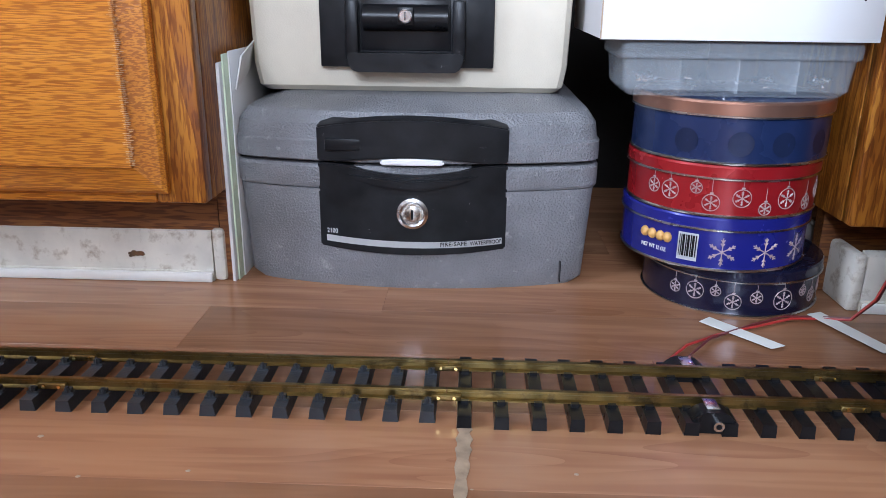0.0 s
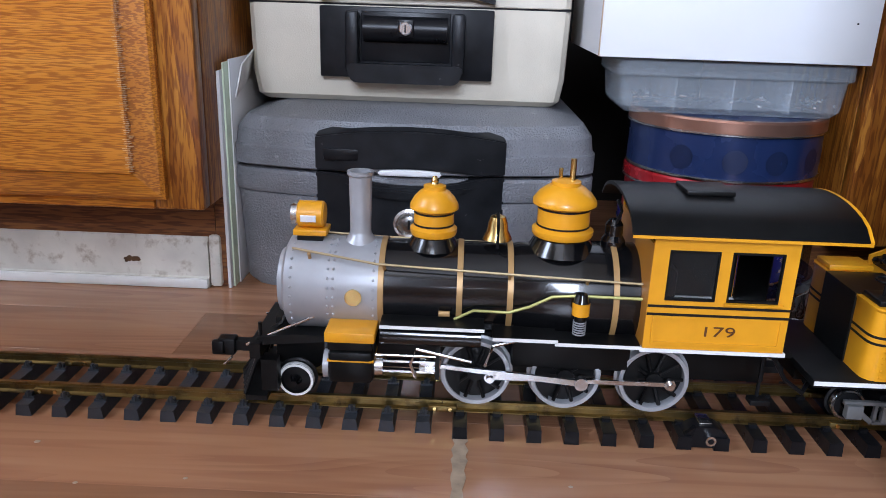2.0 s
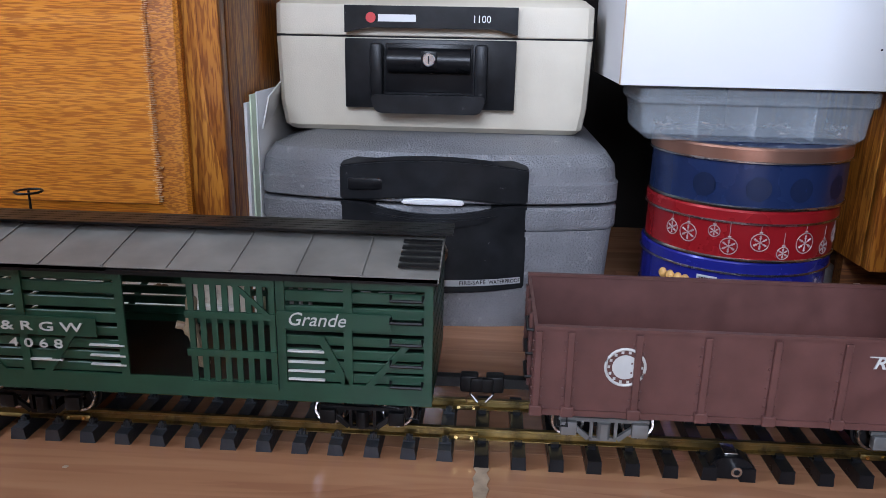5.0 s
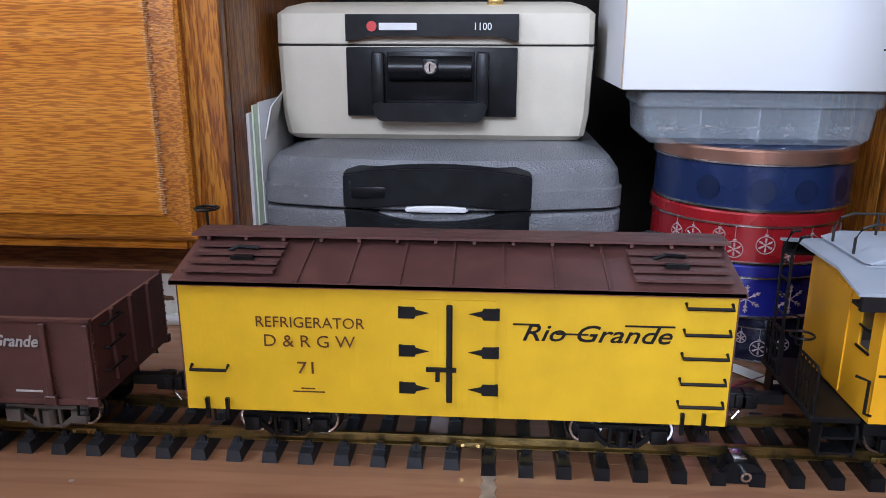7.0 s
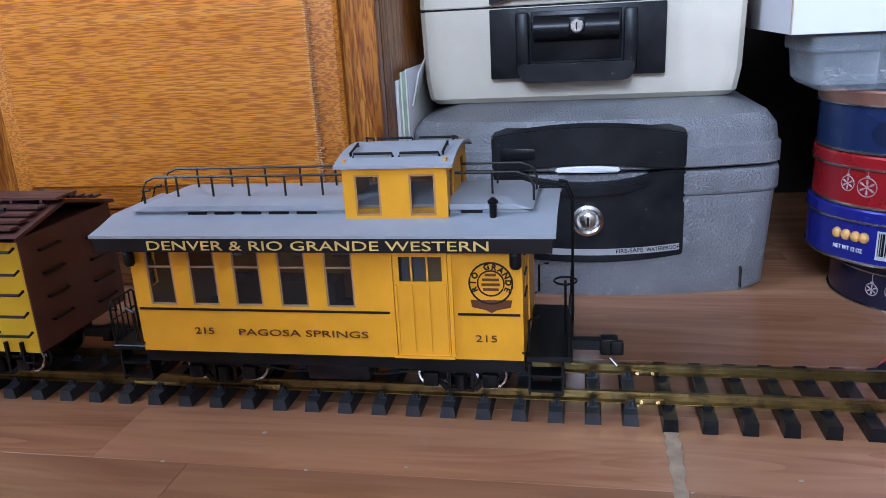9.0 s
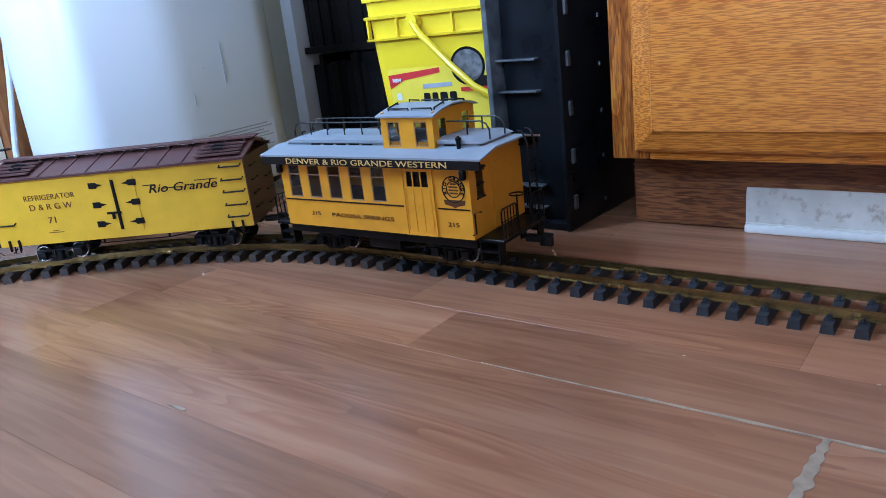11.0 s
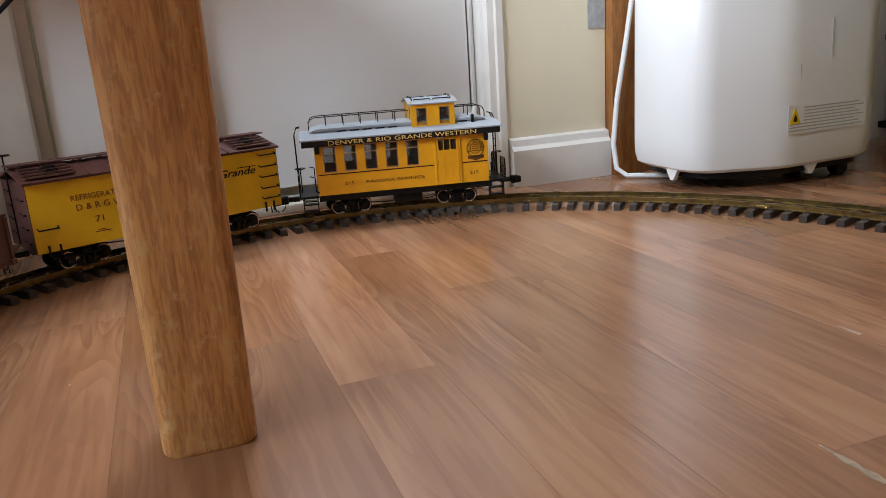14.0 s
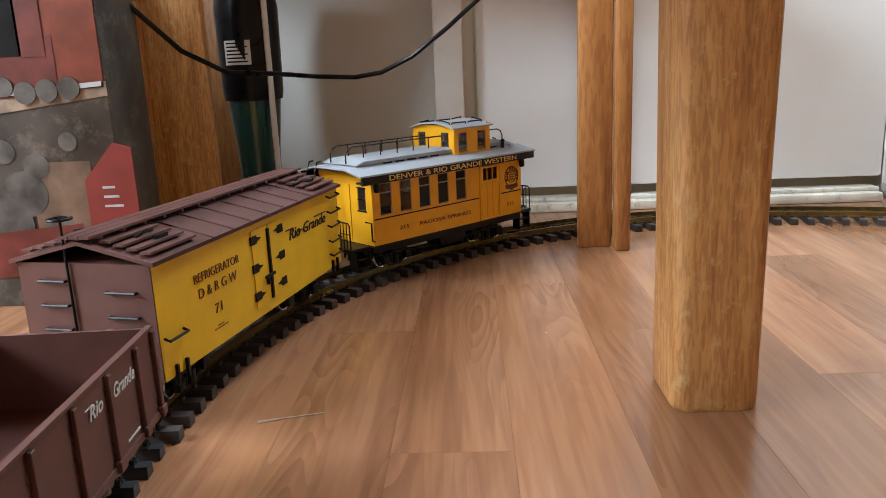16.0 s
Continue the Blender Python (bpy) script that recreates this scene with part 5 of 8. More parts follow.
def tie_mesh(style):
    """One sleeper along y with its rail chairs."""
    bm = bmn()
    if style == "chaired":
        prism(bm, [(-0.0062, 0), (0.0062, 0), (0.0048, 0.0095), (-0.0048, 0.0095)], "y", -0.0415, 0.0415)
        for s in (-1, 1):
            y = s * GAUGE / 2
            box(bm, -0.0045, 0.0045, y - 0.0085, y + 0.0085, 0.009, 0.0113)
            for d in (-1, 1):
                box(bm, -0.0026, 0.0026, y + d * 0.0062 - 0.0018, y + d * 0.0062 + 0.0018, 0.0112, 0.0145)
                rod(bm, (0, y + d * 0.0076, 0.011), (0, y + d * 0.0076, 0.0162), 0.0013, seg=6)
    else:
        w = 0.0056 if style == "plain" else 0.006
        prism(bm, [(-w, 0), (w, 0), (w - 0.0006, 0.0105), (-w + 0.0006, 0.0105)], "y", -0.048, 0.048)
        for s in (-1, 1):
            y = s * GAUGE / 2
            for d in (-1, 1):
                box(bm, -0.003, 0.003, y + d * 0.0058 - 0.0016, y + d * 0.0058 + 0.0016, 0.0104, 0.0135)
    me = bpy.data.meshes.new("tie")
    bm.to_mesh(me)
    bm.free()
    me.materials.append(M["tie_brown"] if style == "curve" else (M["tie"] if style == "chaired" else M["black"]))
    return me


TIES = {k: tie_mesh(k) for k in ("chaired", "plain", "curve")}


def add_tie(parent, m, style):
    ob = new("tie", TIES[style])
    ob.parent, ob.matrix_basis = parent, m


def joiner(parent, x, y):
    j = part("rail_joiner", box(bmn(), x - 0.011, x + 0.011, y - 0.0052, y - 0.0012, 0.0116, 0.0165, 0.0008), M["brass"], parent)
    for d in (-0.006, 0.006):
        part("screw", rod(bmn(), (x + d, y - 0.0064, 0.0145), (x + d, y - 0.005, 0.0145), 0.0015, seg=8), M["bright_brass"], j)


def straight(style):
    t = thing("straight_track", (0, 0, 0), 0, "straight brass model railway track with black plastic sleepers", "track", "track sections")
    for s in (-1, 1):
        y = s * GAUGE / 2
        part("rail", shell_loft(bmn(), [rail_ring((x, y), (0, 1)) for x in (-0.3047, -0.0003)]), M["brass"], t, smooth=20)
        joiner(t, -0.0, y)
    for i in range(11):
        add_tie(t, pose(-0.305 * (i + 0.5) / 11, 0, 0), style)
    return t


def curve():
    t = thing("curved_track", (0, 0, 0), 0, "curved brass model railway track with brown plastic sleepers", "track", "track sections")
    for s in (-1, 1):
        r = RAD + s * GAUGE / 2
        part("rail", shell_loft(bmn(), [rail_ring((-r * math.sin(a), -RAD + r * math.cos(a)), (-math.sin(a), math.cos(a))) for a in [radians(0.02 + 29.96 * i / 14) for i in range(15)]]), M["brass"], t, smooth=20)
        joiner(t, 0.0, s * GAUGE / 2)
    for i in range(14):
        a = 30 * (i + 0.5) / 14
        add_tie(t, pose(-RAD * math.sin(radians(a)), -RAD + RAD * math.cos(radians(a)), 0, 0, 0, a), "curve")
    return t


# the laid line: ten sections of straight, the curve (two joints pulled a little tight), the way back
LINE = []
at = pose(3.05, 0, 0)
KINK = {15: 1.65, 17: 2.0}
for k in range(25):
    at = at @ pose(0, 0, 0, 0, 0, KINK.get(k, 0.0))
    bent = 13 <= k < 19
    LINE.append((at.copy(), bent, RAD * radians(30) if bent else 0.305))
    a = radians(30)
    at = at @ (pose(-RAD * math.sin(a), -RAD + RAD * math.cos(a), 0, 0, 0, 30) if bent else pose(-0.305, 0, 0))
first = {}
for k, (m, bent, _) in enumerate(LINE):
    style = "curve" if bent else ("plain" if k < 10 else "chaired")
    if style in first:
        copy_thing(first[style], m)
    else:
        first[style] = curve() if bent else straight(style)
        first[style].matrix_basis = m


# feeder clamps with their wires, and tape
def clamp(s):
    c = thing("feeder_clamp", (0.196, s * 0.0, 0), 0, "black track power clamp with a bright screw", "connector", "feeder clamps")
    y = s * GAUGE / 2
    out = y + s * 0.022
    bm = bmn()
    prism(bm, rounded([(-0.018, 0.001), (0.018, 0.001), (0.017, 0.010), (0.009, 0.018), (-0.009, 0.018), (-0.017, 0.010)], 0.005, 3), "y", *sorted((y + s * 0.0075, out)))
    part("housing", bm, M["black"], c)
    part("plate", box(bmn(), -0.005, 0.005, *sorted((y + s * 0.003, out - s * 0.004)), 0.0178, 0.0195, 0.0006), M["steel"], c)
    part("screw", rod(bmn(), (0.002, out - s * 0.004, 0.010), (0.002, out + s * 0.006, 0.010), 0.0040, seg=16), M["steel"], c)
    part("screw_slot", rod(bmn(), (0.002, out + s * 0.0055, 0.010), (0.002, out + s * 0.0063, 0.010), 0.0022, seg=10), M["black"], c)
    return c


clamp(-1)
clamp(1)
for off, pts in ((0, [(0.178, 0.036, 0.004), (0.19, 0.066, 0.003), (0.215, 0.098, 0.003), (0.249, 0.122, 0.003), (0.29, 0.142, 0.003), (0.335, 0.165, 0.003), (0.365, 0.166, 0.003), (0.388, 0.158, 0.006), (0.405, 0.152, 0.03), (0.414, 0.150, 0.06), (0.44, 0.15, 0.10), (0.50, 0.155, 0.14), (0.58, 0.16, 0.10), (0.66, 0.15, 0.003)]), (1, [(0.20, 0.04, 0.02), (0.213, 0.075, 0.006), (0.24, 0.112, 0.004), (0.29, 0.147, 0.003), (0.33, 0.17, 0.003), (0.367, 0.170, 0.003), (0.392, 0.160, 0.007), (0.408, 0.153, 0.03), (0.417, 0.152, 0.06), (0.443, 0.152, 0.10), (0.50, 0.158, 0.143), (0.58, 0.163, 0.104), (0.66, 0.154, 0.003)])):
    w = link("feeder_wire", tube(bmn(), pts, 0.0013, 6), M["red_wire"] if off == 0 else mat("dark_red_wire", (0.12, 0.02, 0.02), 0.4))
    tagged(w, "thin red and black twisted feeder wire on the floor", "wire", "feeder wires")
for (x0, y0), (x1, y1) in (((0.247, 0.156), (0.296, 0.099)), ((0.362, 0.178), (0.395, 0.094))):
    d = Vector((x1 - x0, y1 - y0)).normalized()
    s = Vector((-d.y, d.x)) * 0.0085
    pts = [(x0 - s.x, y0 - s.y), (x1 - s.x, y1 - s.y), (x1 + s.x * 0.8 + d.x * 0.004, y1 + s.y * 0.8 + d.y * 0.004), (x0 + s.x, y0 + s.y)]
    tagged(link("tape_strip", prism(bmn(), pts, "z", 0.0035, 0.0042), M["tape"], 0), "strip of masking tape holding wires to the floor", "tape", "tape strips")


# ---- the train (forward is -x, rails' heads at z 0.02, near side -y) ----
CARS = []
HEAD = 0.0199


def grooved(name, colour, pitch, rough=0.42):
    """Paint over narrow upright boards."""
    m = mat(name, colour, rough, var=0.07, scale=40)
    n, l = m.node_tree.nodes, m.node_tree.links
    tc, wv, bp = n.new("ShaderNodeTexCoord"), n.new("ShaderNodeTexWave"), n.new("ShaderNodeBump")
    wv.inputs["Scale"].default_value = 0.314 / pitch
    wv.wave_profile = "SAW"
    l.new(tc.outputs["Object"], wv.inputs["Vector"]), l.new(wv.outputs["Fac"], bp.inputs["Height"])
    bp.inputs["Strength"].default_value, bp.inputs["Distance"].default_value = 0.35, 0.0006
    l.new(bp.outputs[0], n["Principled BSDF"].inputs["Normal"])
    return m


M["reefer_boards"] = grooved("reefer_yellow_boards", (0.70, 0.42, 0.012), 0.0042)
M["caboose_boards"] = grooved("caboose_yellow_boards", (0.74, 0.34, 0.012), 0.0042, 0.38)
M["interior"] = mat("dim_interior", (0.11, 0.085, 0.07), 0.7)
M["herald"] = mat("white_herald", (0.50, 0.50, 0.48), 0.5)


def wheelset(parent, x, r, tyre, half=0.0225, w=0.006):
    ws = part("wheelset", rod(bmn(), (x, -half - 0.012, HEAD + r), (x, half + 0.012, HEAD + r), 0.002, seg=10), M["iron"], parent)
    for s in (-1, 1):
        prof = [(r * 0.30, s * 0.001), (r * 0.34, s * 0.004), (r * 0.80, s * 0.003), (r * 0.84, s * 0.006), (r, s * 0.006), (r + 0.0003, 0.0), (r + 0.002, -s * 0.0008), (r + 0.002, -s * 0.002), (r * 0.3, -s * 0.002)]
        part("wheel", lathe(bmn(), prof, (x, s * half, HEAD + r), "y", 28), M["iron"], ws)
        part("tread", lathe(bmn(), [(r * 0.84, s * 0.0062), (r - 0.0004, s * 0.0064), (r + 0.0002, s * 0.0055), (r + 0.0002, s * 0.0005), (r * 0.9, s * 0.0005)], (x, s * half, HEAD + r), "y", 28, True), tyre, ws)


def truck(parent, x, frame_mat, base=0.052, r=0.0125, tyre=None):
    t = thing("truck", (x, 0, 0))
    t.parent = parent
    for d in (-base / 2, base / 2):
        wheelset(t, d, r, tyre or M["steel"])
    z = HEAD + r
    for s in (-1, 1):
        y0, y1 = sorted((s * 0.033, s * 0.036))
        bm = bmn()
        for a, b in (((-base / 2 - 0.007, z + 0.004), (base / 2 + 0.007, z + 0.004)),):
            box(bm, a[0], b[0], y0, y1, a[1], a[1] + 0.003)
        for q in (-1, 1):
            p0, p1 = (q * base / 2, z + 0.003), (q * 0.010, z - 0.009)
            prism(bm, [(p0[0] - q * 0.001, p0[1] + 0.001), (p0[0] + q * 0.003, p0[1]), (p1[0] + q * 0.002, p1[1] - 0.0025), (p1[0] - q * 0.001, p1[1])], "y", y0, y1)
            box(bm, q * base / 2 - 0.006, q * base / 2 + 0.006, *sorted((s * 0.0335, s * 0.040)), z - 0.006, z + 0.005, 0.001)
            box(bm, q * 0.009 - 0.0012, q * 0.009 + 0.0012, y0, y1, z - 0.010, z + 0.004)
        box(bm, -0.010, 0.010, y0, y1, z - 0.0115, z - 0.009)
        part("side_frame", bm, frame_mat, t)
        part("spring", rod(bmn(), (0, s * 0.035, z - 0.009), (0, s * 0.035, z + 0.004), 0.005, seg=12), frame_mat, t)
    part("bolster", box(bmn(), -0.007, 0.007, -0.034, 0.034, z - 0.001, z + 0.012, 0.001), M["iron"], t)
    return t


def coupler(parent, x, d):
    c = part("coupler", box(box(box(bmn(), x, x + d * 0.024 if d > 0 else x, -0.004, 0.004, 0.044, 0.052) if d > 0 else box(bmn(), x - 0.024, x, -0.004, 0.004, 0.044, 0.052), *sorted((x + d * 0.02, x + d * 0.034)), -0.008, 0.004, 0.041, 0.055, 0.002), *sorted((x + d * 0.028, x + d * 0.038)), -0.010, -0.004, 0.042, 0.054, 0.002), M["iron"], parent)
    part("coupler_pin", tube(bmn(), [(x + d * 0.026, 0.006, 0.043), (x + d * 0.028, 0.008, 0.032), (x + d * 0.034, 0.006, 0.026)], 0.001, 6), M["steel"], c)
    return c


def grab(parent, pts, r=0.0012, material=None):
    return part("grab_iron", tube(bmn(), pts, r, 6), material or M["iron"], parent)


def rung(parent, x, y, z, w, out=-0.005):
    grab(parent, [(x - w / 2, y, z + 0.002), (x - w / 2, y + out, z), (x + w / 2, y + out, z), (x + w / 2, y, z + 0.002)])


def locomotive():
    c = thing("steam_locomotive", (0, 0, 0), 0, "black and orange model steam locomotive with silver smokebox", "locomotive")
    X = lambda v: v - 0.05
    zc, r = 0.1045, 0.0345
    bx = lathe(bmn(), [(r - 0.006, X(-0.121)), (r, X(-0.118)), (r + 0.001, X(-0.112)), (r + 0.001, X(-0.049))], (0, 0, zc), "x", 40)
    smoke = part("smokebox", bx, M["silver"], c, "silver painted smokebox")
    for x in (-0.113, -0.086, -0.082, -0.053):
        for k in range(-7, 8):
            a = k * 0.2
            part("rivet", ball(bmn(), (X(x), -math.cos(a) * (r + 0.001), zc + math.sin(a) * (r + 0.001)), 0.0011, 6), M["silver"], smoke, smooth=0)
    part("smokebox_door", lathe(bmn(), [(0.026, X(-0.121)), (0.024, X(-0.125)), (0.012, X(-0.128)), (0.003, X(-0.129))], (0, 0, zc), "x", 32), M["silver"], smoke)
    part("emblem", rod(bmn(), (X(-0.067), -r - 0.0022, zc + 0.001), (X(-0.067), -r + 0.003, zc + 0.001), 0.0062, seg=20), M["bright_brass"], smoke, "round brass emblem")
    part("saddle", prism(bmn(), [(-0.030, 0.055), (0.030, 0.055), (0.020, 0.078), (-0.020, 0.078)], "x", X(-0.090), X(-0.055)), M["matt_black"], c)
    boiler = part("boiler", lathe(bmn(), [(r, X(-0.0488)), (r, X(0.050)), (r + 0.001, X(0.052)), (r + 0.004, X(0.10)), (r + 0.004, X(0.139))], (0, 0, zc), "x", 40), M["loco_black"], c, "gloss black boiler")
    tan = mat("tan_boiler_band", (0.42, 0.25, 0.10), 0.4, 0.3, var=0.1)
    for x, dr in ((-0.0475, 0.0), (0.0095, 0.0), (0.046, 0.0), (0.121, 0.004)):
        part("boiler_band", lathe(bmn(), [(r + dr + 0.0006, X(x - 0.0022)), (r + dr + 0.0015, X(x - 0.002)), (r + dr + 0.0015, X(x + 0.002)), (r + dr + 0.0006, X(x + 0.0022))], (0, 0, zc), "x", 40, True), tan, boiler)
    part("chimney", lathe(bmn(), [(0.014, 0.135), (0.0125, 0.1385), (0.0085, 0.143), (0.0078, 0.146), (0.0085, 0.187), (0.0098, 0.1885), (0.0098, 0.191), (0.0075, 0.191), (0.0070, 0.17)], (X(-0.066), 0, 0), "z", 28), M["silver"], c, "plain silver smokestack")
    def dome(x, rr, z0, z1, base):
        d = part("dome", lathe(bmn(), [(rr * 1.12, z0), (rr * 1.18, z0 + 0.002), (rr * 1.18, z0 + 0.005), (rr * 1.0, z0 + 0.007), (rr * 1.0, z1 - 0.020), (rr * 1.22, z1 - 0.018), (rr * 1.22, z1 - 0.0155), (rr * 1.16, z1 - 0.0135), (rr * 1.0, z1 - 0.0095), (rr * 0.74, z1 - 0.0055), (rr * 0.56, z1 - 0.004), (rr * 0.56, z1 - 0.0012), (rr * 0.3, z1)], (X(x), 0, 0), "z", 32), M["yellow"], c, "glossy orange dome")
        part("dome_base", lathe(bmn(), [(rr * 1.35, z0 - base), (rr * 1.15, z0 - base * 0.4), (rr * 1.0, z0 - 0.0002)], (X(x), 0, 0), "z", 32), M["loco_black"], d)
        for z in (z0 + 0.0075, z1 - 0.0215):
            part("dome_line", lathe(bmn(), [(rr * 1.01, z), (rr * 1.025, z + 0.0002), (rr * 1.025, z + 0.0012), (rr * 1.01, z + 0.0014)], (X(x), 0, 0), "z", 32), M["ink"], d)
        return d
    d1 = dome(-0.0115, 0.0148, 0.1455, 0.1835, 0.010)
    part("finial", lathe(bmn(), [(0.0035, 0.183), (0.0025, 0.185), (0.0028, 0.1865), (0.0014, 0.189)], (X(-0.0115), 0, 0), "z", 14), M["bright_brass"], d1)
    d2 = dome(0.084, 0.0192, 0.1485, 0.1905, 0.012)
    part("whistle", rod(bmn(), (X(0.088), -0.002, 0.190), (X(0.088), -0.002, 0.206), 0.0022, seg=12), M["bright_brass"], d2, "brass whistle")
    part("whistle", rod(bmn(), (X(0.080), 0.003, 0.190), (X(0.080), 0.003, 0.198), 0.0016, seg=10), M["bright_brass"], d2)
    tur = part("turret", lathe(bmn(), [(0.009, 0.138), (0.009, 0.146), (0.0065, 0.150), (0.0065, 0.158), (0.004, 0.162), (0.0005, 0.163)], (X(0.122), 0, 0), "z", 20), M["loco_black"], c, "black steam turret")
    part("lubricator_pipe", tube(bmn(), [(X(0.122), -0.004, 0.158), (X(0.125), -0.006, 0.170), (X(0.121), -0.006, 0.178)], 0.0012, 6), M["iron"], tur)
    bell = part("bell_stand", tube(bmn(), [(X(0.036), -0.011, 0.139), (X(0.036), -0.011, 0.157), (X(0.036), 0.0, 0.163), (X(0.036), 0.011, 0.157), (X(0.036), 0.011, 0.139)], 0.0012, 8), M["iron"], c)
    part("bell", lathe(bmn(), [(0.0112, 0.1435), (0.0104, 0.1455), (0.0080, 0.150), (0.0072, 0.156), (0.0056, 0.1605), (0.0005, 0.1625)], (X(0.036), 0, 0), "z", 20), M["bright_brass"], bell, "polished brass bell")
    hl = part("headlight", lathe(bmn(), [(0.0085, X(-0.1125)), (0.0100, X(-0.1115)), (0.0100, X(-0.094)), (0.0085, X(-0.0925)), (0.0005, X(-0.092))], (0, 0, 0.157), "x", 28), M["yellow"], c, "orange drum headlight")
    part("headlight_rim", rod(bmn(), (X(-0.117), 0, 0.157), (X(-0.1125), 0, 0.157), 0.0078, seg=20), M["steel"], hl)
    part("number_board", box(bmn(), X(-0.109), X(-0.0975), -0.0112, -0.0098, 0.1535, 0.1585, 0.0003, 1), M["card"], hl)
    part("headlight_bracket", box(bmn(), X(-0.115), X(-0.090), -0.010, 0.010, 0.1425, 0.1472, 0.001), M["yellow"], hl)
    part("headlight_foot", box(bmn(), X(-0.112), X(-0.093), -0.009, 0.009, 0.132, 0.1424), M["matt_black"], hl)
    for s in (-1, 1):
        part("handrail", tube(bmn(), [(X(-0.113), s * 0.022, 0.137), (X(-0.05), s * 0.033, 0.131), (X(0.06), s * 0.037, 0.128), (X(0.138), s * 0.039, 0.126)], 0.0009, 6), mat("tan_rail", (0.40, 0.30, 0.16), 0.4, 0.4), c, "thin tan boiler handrail")
        for x, y, z in ((-0.10, 0.026, 0.134), (-0.045, 0.032, 0.130), (0.045, 0.034, 0.127), (0.10, 0.036, 0.1255)):
            part("stanchion", rod(bmn(), (X(x), s * y * 0.9, z - 0.004), (X(x), s * (y + 0.001), z + 0.001), 0.0013, seg=8), tan, c)
    part("injector_pipe", tube(bmn(), [(X(0.006), -0.036, 0.092), (X(0.02), -0.0385, 0.1005), (X(0.045), -0.0395, 0.1005), (X(0.06), -0.040, 0.106), (X(0.075), -0.041, 0.1145), (X(0.092), -0.041, 0.116), (X(0.138), -0.042, 0.116)], 0.0011, 6), mat("pale_brass_pipe", (0.40, 0.38, 0.12), 0.4, 0.3), c, "thin pale brass pipe")
    part("check_valve", rod(bmn(), (X(-0.005), -0.037, 0.0965), (X(0.003), -0.037, 0.0965), 0.0022, seg=10), tan, c)
    pump = part("air_pump", rod(bmn(), (X(0.095), -0.046, 0.104), (X(0.095), -0.046, 0.1135), 0.0062, seg=20), M["yellow"], c, "orange banded air pump")
    part("pump_cap", rod(bmn(), (X(0.095), -0.046, 0.1137), (X(0.095), -0.046, 0.1195), 0.0062, 0.0038, seg=20), M["loco_black"], pump)
    part("pump_lower", rod(bmn(), (X(0.095), -0.046, 0.089), (X(0.095), -0.046, 0.1038), 0.0042, seg=16), M["matt_black"], pump)
    for i in range(6):
        part("pump_fin", rod(bmn(), (X(0.095), -0.046, 0.0895 + 0.0018 * i), (X(0.095), -0.046, 0.0903 + 0.0018 * i), 0.0048, seg=16), M["silver"], pump)
    # running boards with white edges
    for s in (-1, 1):
        for x0, x1, z in ((-0.046, 0.028, 0.0905), (0.034, 0.080, 0.0845), (0.078, 0.138, 0.0825)):
            rb = part("running_board", box(bmn(), X(x0), X(x1), *sorted((s * 0.030, s * 0.053)), z, z + 0.002), M["matt_black"], c)
            part("board_edge", box(bmn(), X(x0), X(x1), *sorted((s * 0.0531, s * 0.0537)), z - 0.0002, z + 0.0022), M["white"], rb, "white board edge")
        part("air_tank", rod(bmn(), (X(-0.046), s * 0.043, 0.082), (X(0.026), s * 0.043, 0.082), 0.0078, seg=18), M["loco_black"], c)
    # cab with two window openings a side
    cab = part("cab", box(bmn(), X(0.1385), X(0.1405), -0.0535, 0.0535, 0.083, 0.160), mat("cab_front_brown", (0.42, 0.17, 0.02), 0.4), c, "orange cab")
    for s in (-1, 1):
        y0, y1 = sorted((s * 0.0520, s * 0.0545))
        sd = part("cab_side", box(box(box(box(box(bmn(), X(0.1387), X(0.236), y0, y1, 0.0845, 0.121), X(0.1387), X(0.236), y0, y1, 0.157, 0.1655), X(0.1387), X(0.1495), y0, y1, 0.121, 0.157), X(0.1835), X(0.1915), y0, y1, 0.121, 0.157), X(0.2265), X(0.236), y0, y1, 0.121, 0.157), M["yellow"], cab)
        bm = bmn()
        for x0, x1 in ((0.1495, 0.1835), (0.1915, 0.2265)):
            for a in ((x0, x1, 0.121, 0.1225), (x0, x1, 0.1555, 0.157), (x0, x0 + 0.0012, 0.1225, 0.1555), (x1 - 0.0012, x1, 0.1225, 0.1555)):
                box(bm, X(a[0]), X(a[1]), *sorted((s * 0.0525, s * 0.0552)), a[2], a[3])
        part("window_frame", bm, M["matt_black"], sd)
        gp = part("pane", box(bmn(), X(0.1507), X(0.1823), s * 0.0532 - 0.0003, s * 0.0532 + 0.0003, 0.1225, 0.1555), M["glass"], sd)
        gp.visible_shadow = False
        for z in (0.1165, 0.1105):
            part("cab_line", box(bmn(), X(0.1387), X(0.236), *sorted((s * 0.0546, s * 0.0549)), z - 0.0009, z + 0.0009), M["ink"], sd)
        bm = bmn()
        for a in ((0.143, 0.232, 0.108, 0.1095), (0.143, 0.232, 0.0885, 0.090), (0.143, 0.1445, 0.090, 0.108), (0.2305, 0.232, 0.090, 0.108)):
            box(bm, X(a[0]), X(a[1]), *sorted((s * 0.0546, s * 0.0556)), a[2], a[3])
        part("cab_panel_moulding", bm, M["yellow"], sd)
        if s < 0:
            write("179", 0.0074, pose(X(0.189), -0.0552, 0.0985), M["brown_ink"], sd, 0.021, weight=-0.00005)
        part("arm_rest", box(bmn(), X(0.190), X(0.230), *sorted((s * 0.0546, s * 0.058)), 0.1195, 0.1208), M["yellow"], sd)
        part("cab_step_edge", box(bmn(), X(0.137), X(0.238), *sorted((s * 0.050, s * 0.0548)), 0.0815, 0.0842), M["white"], sd)
    bm = bmn()
    n = 14
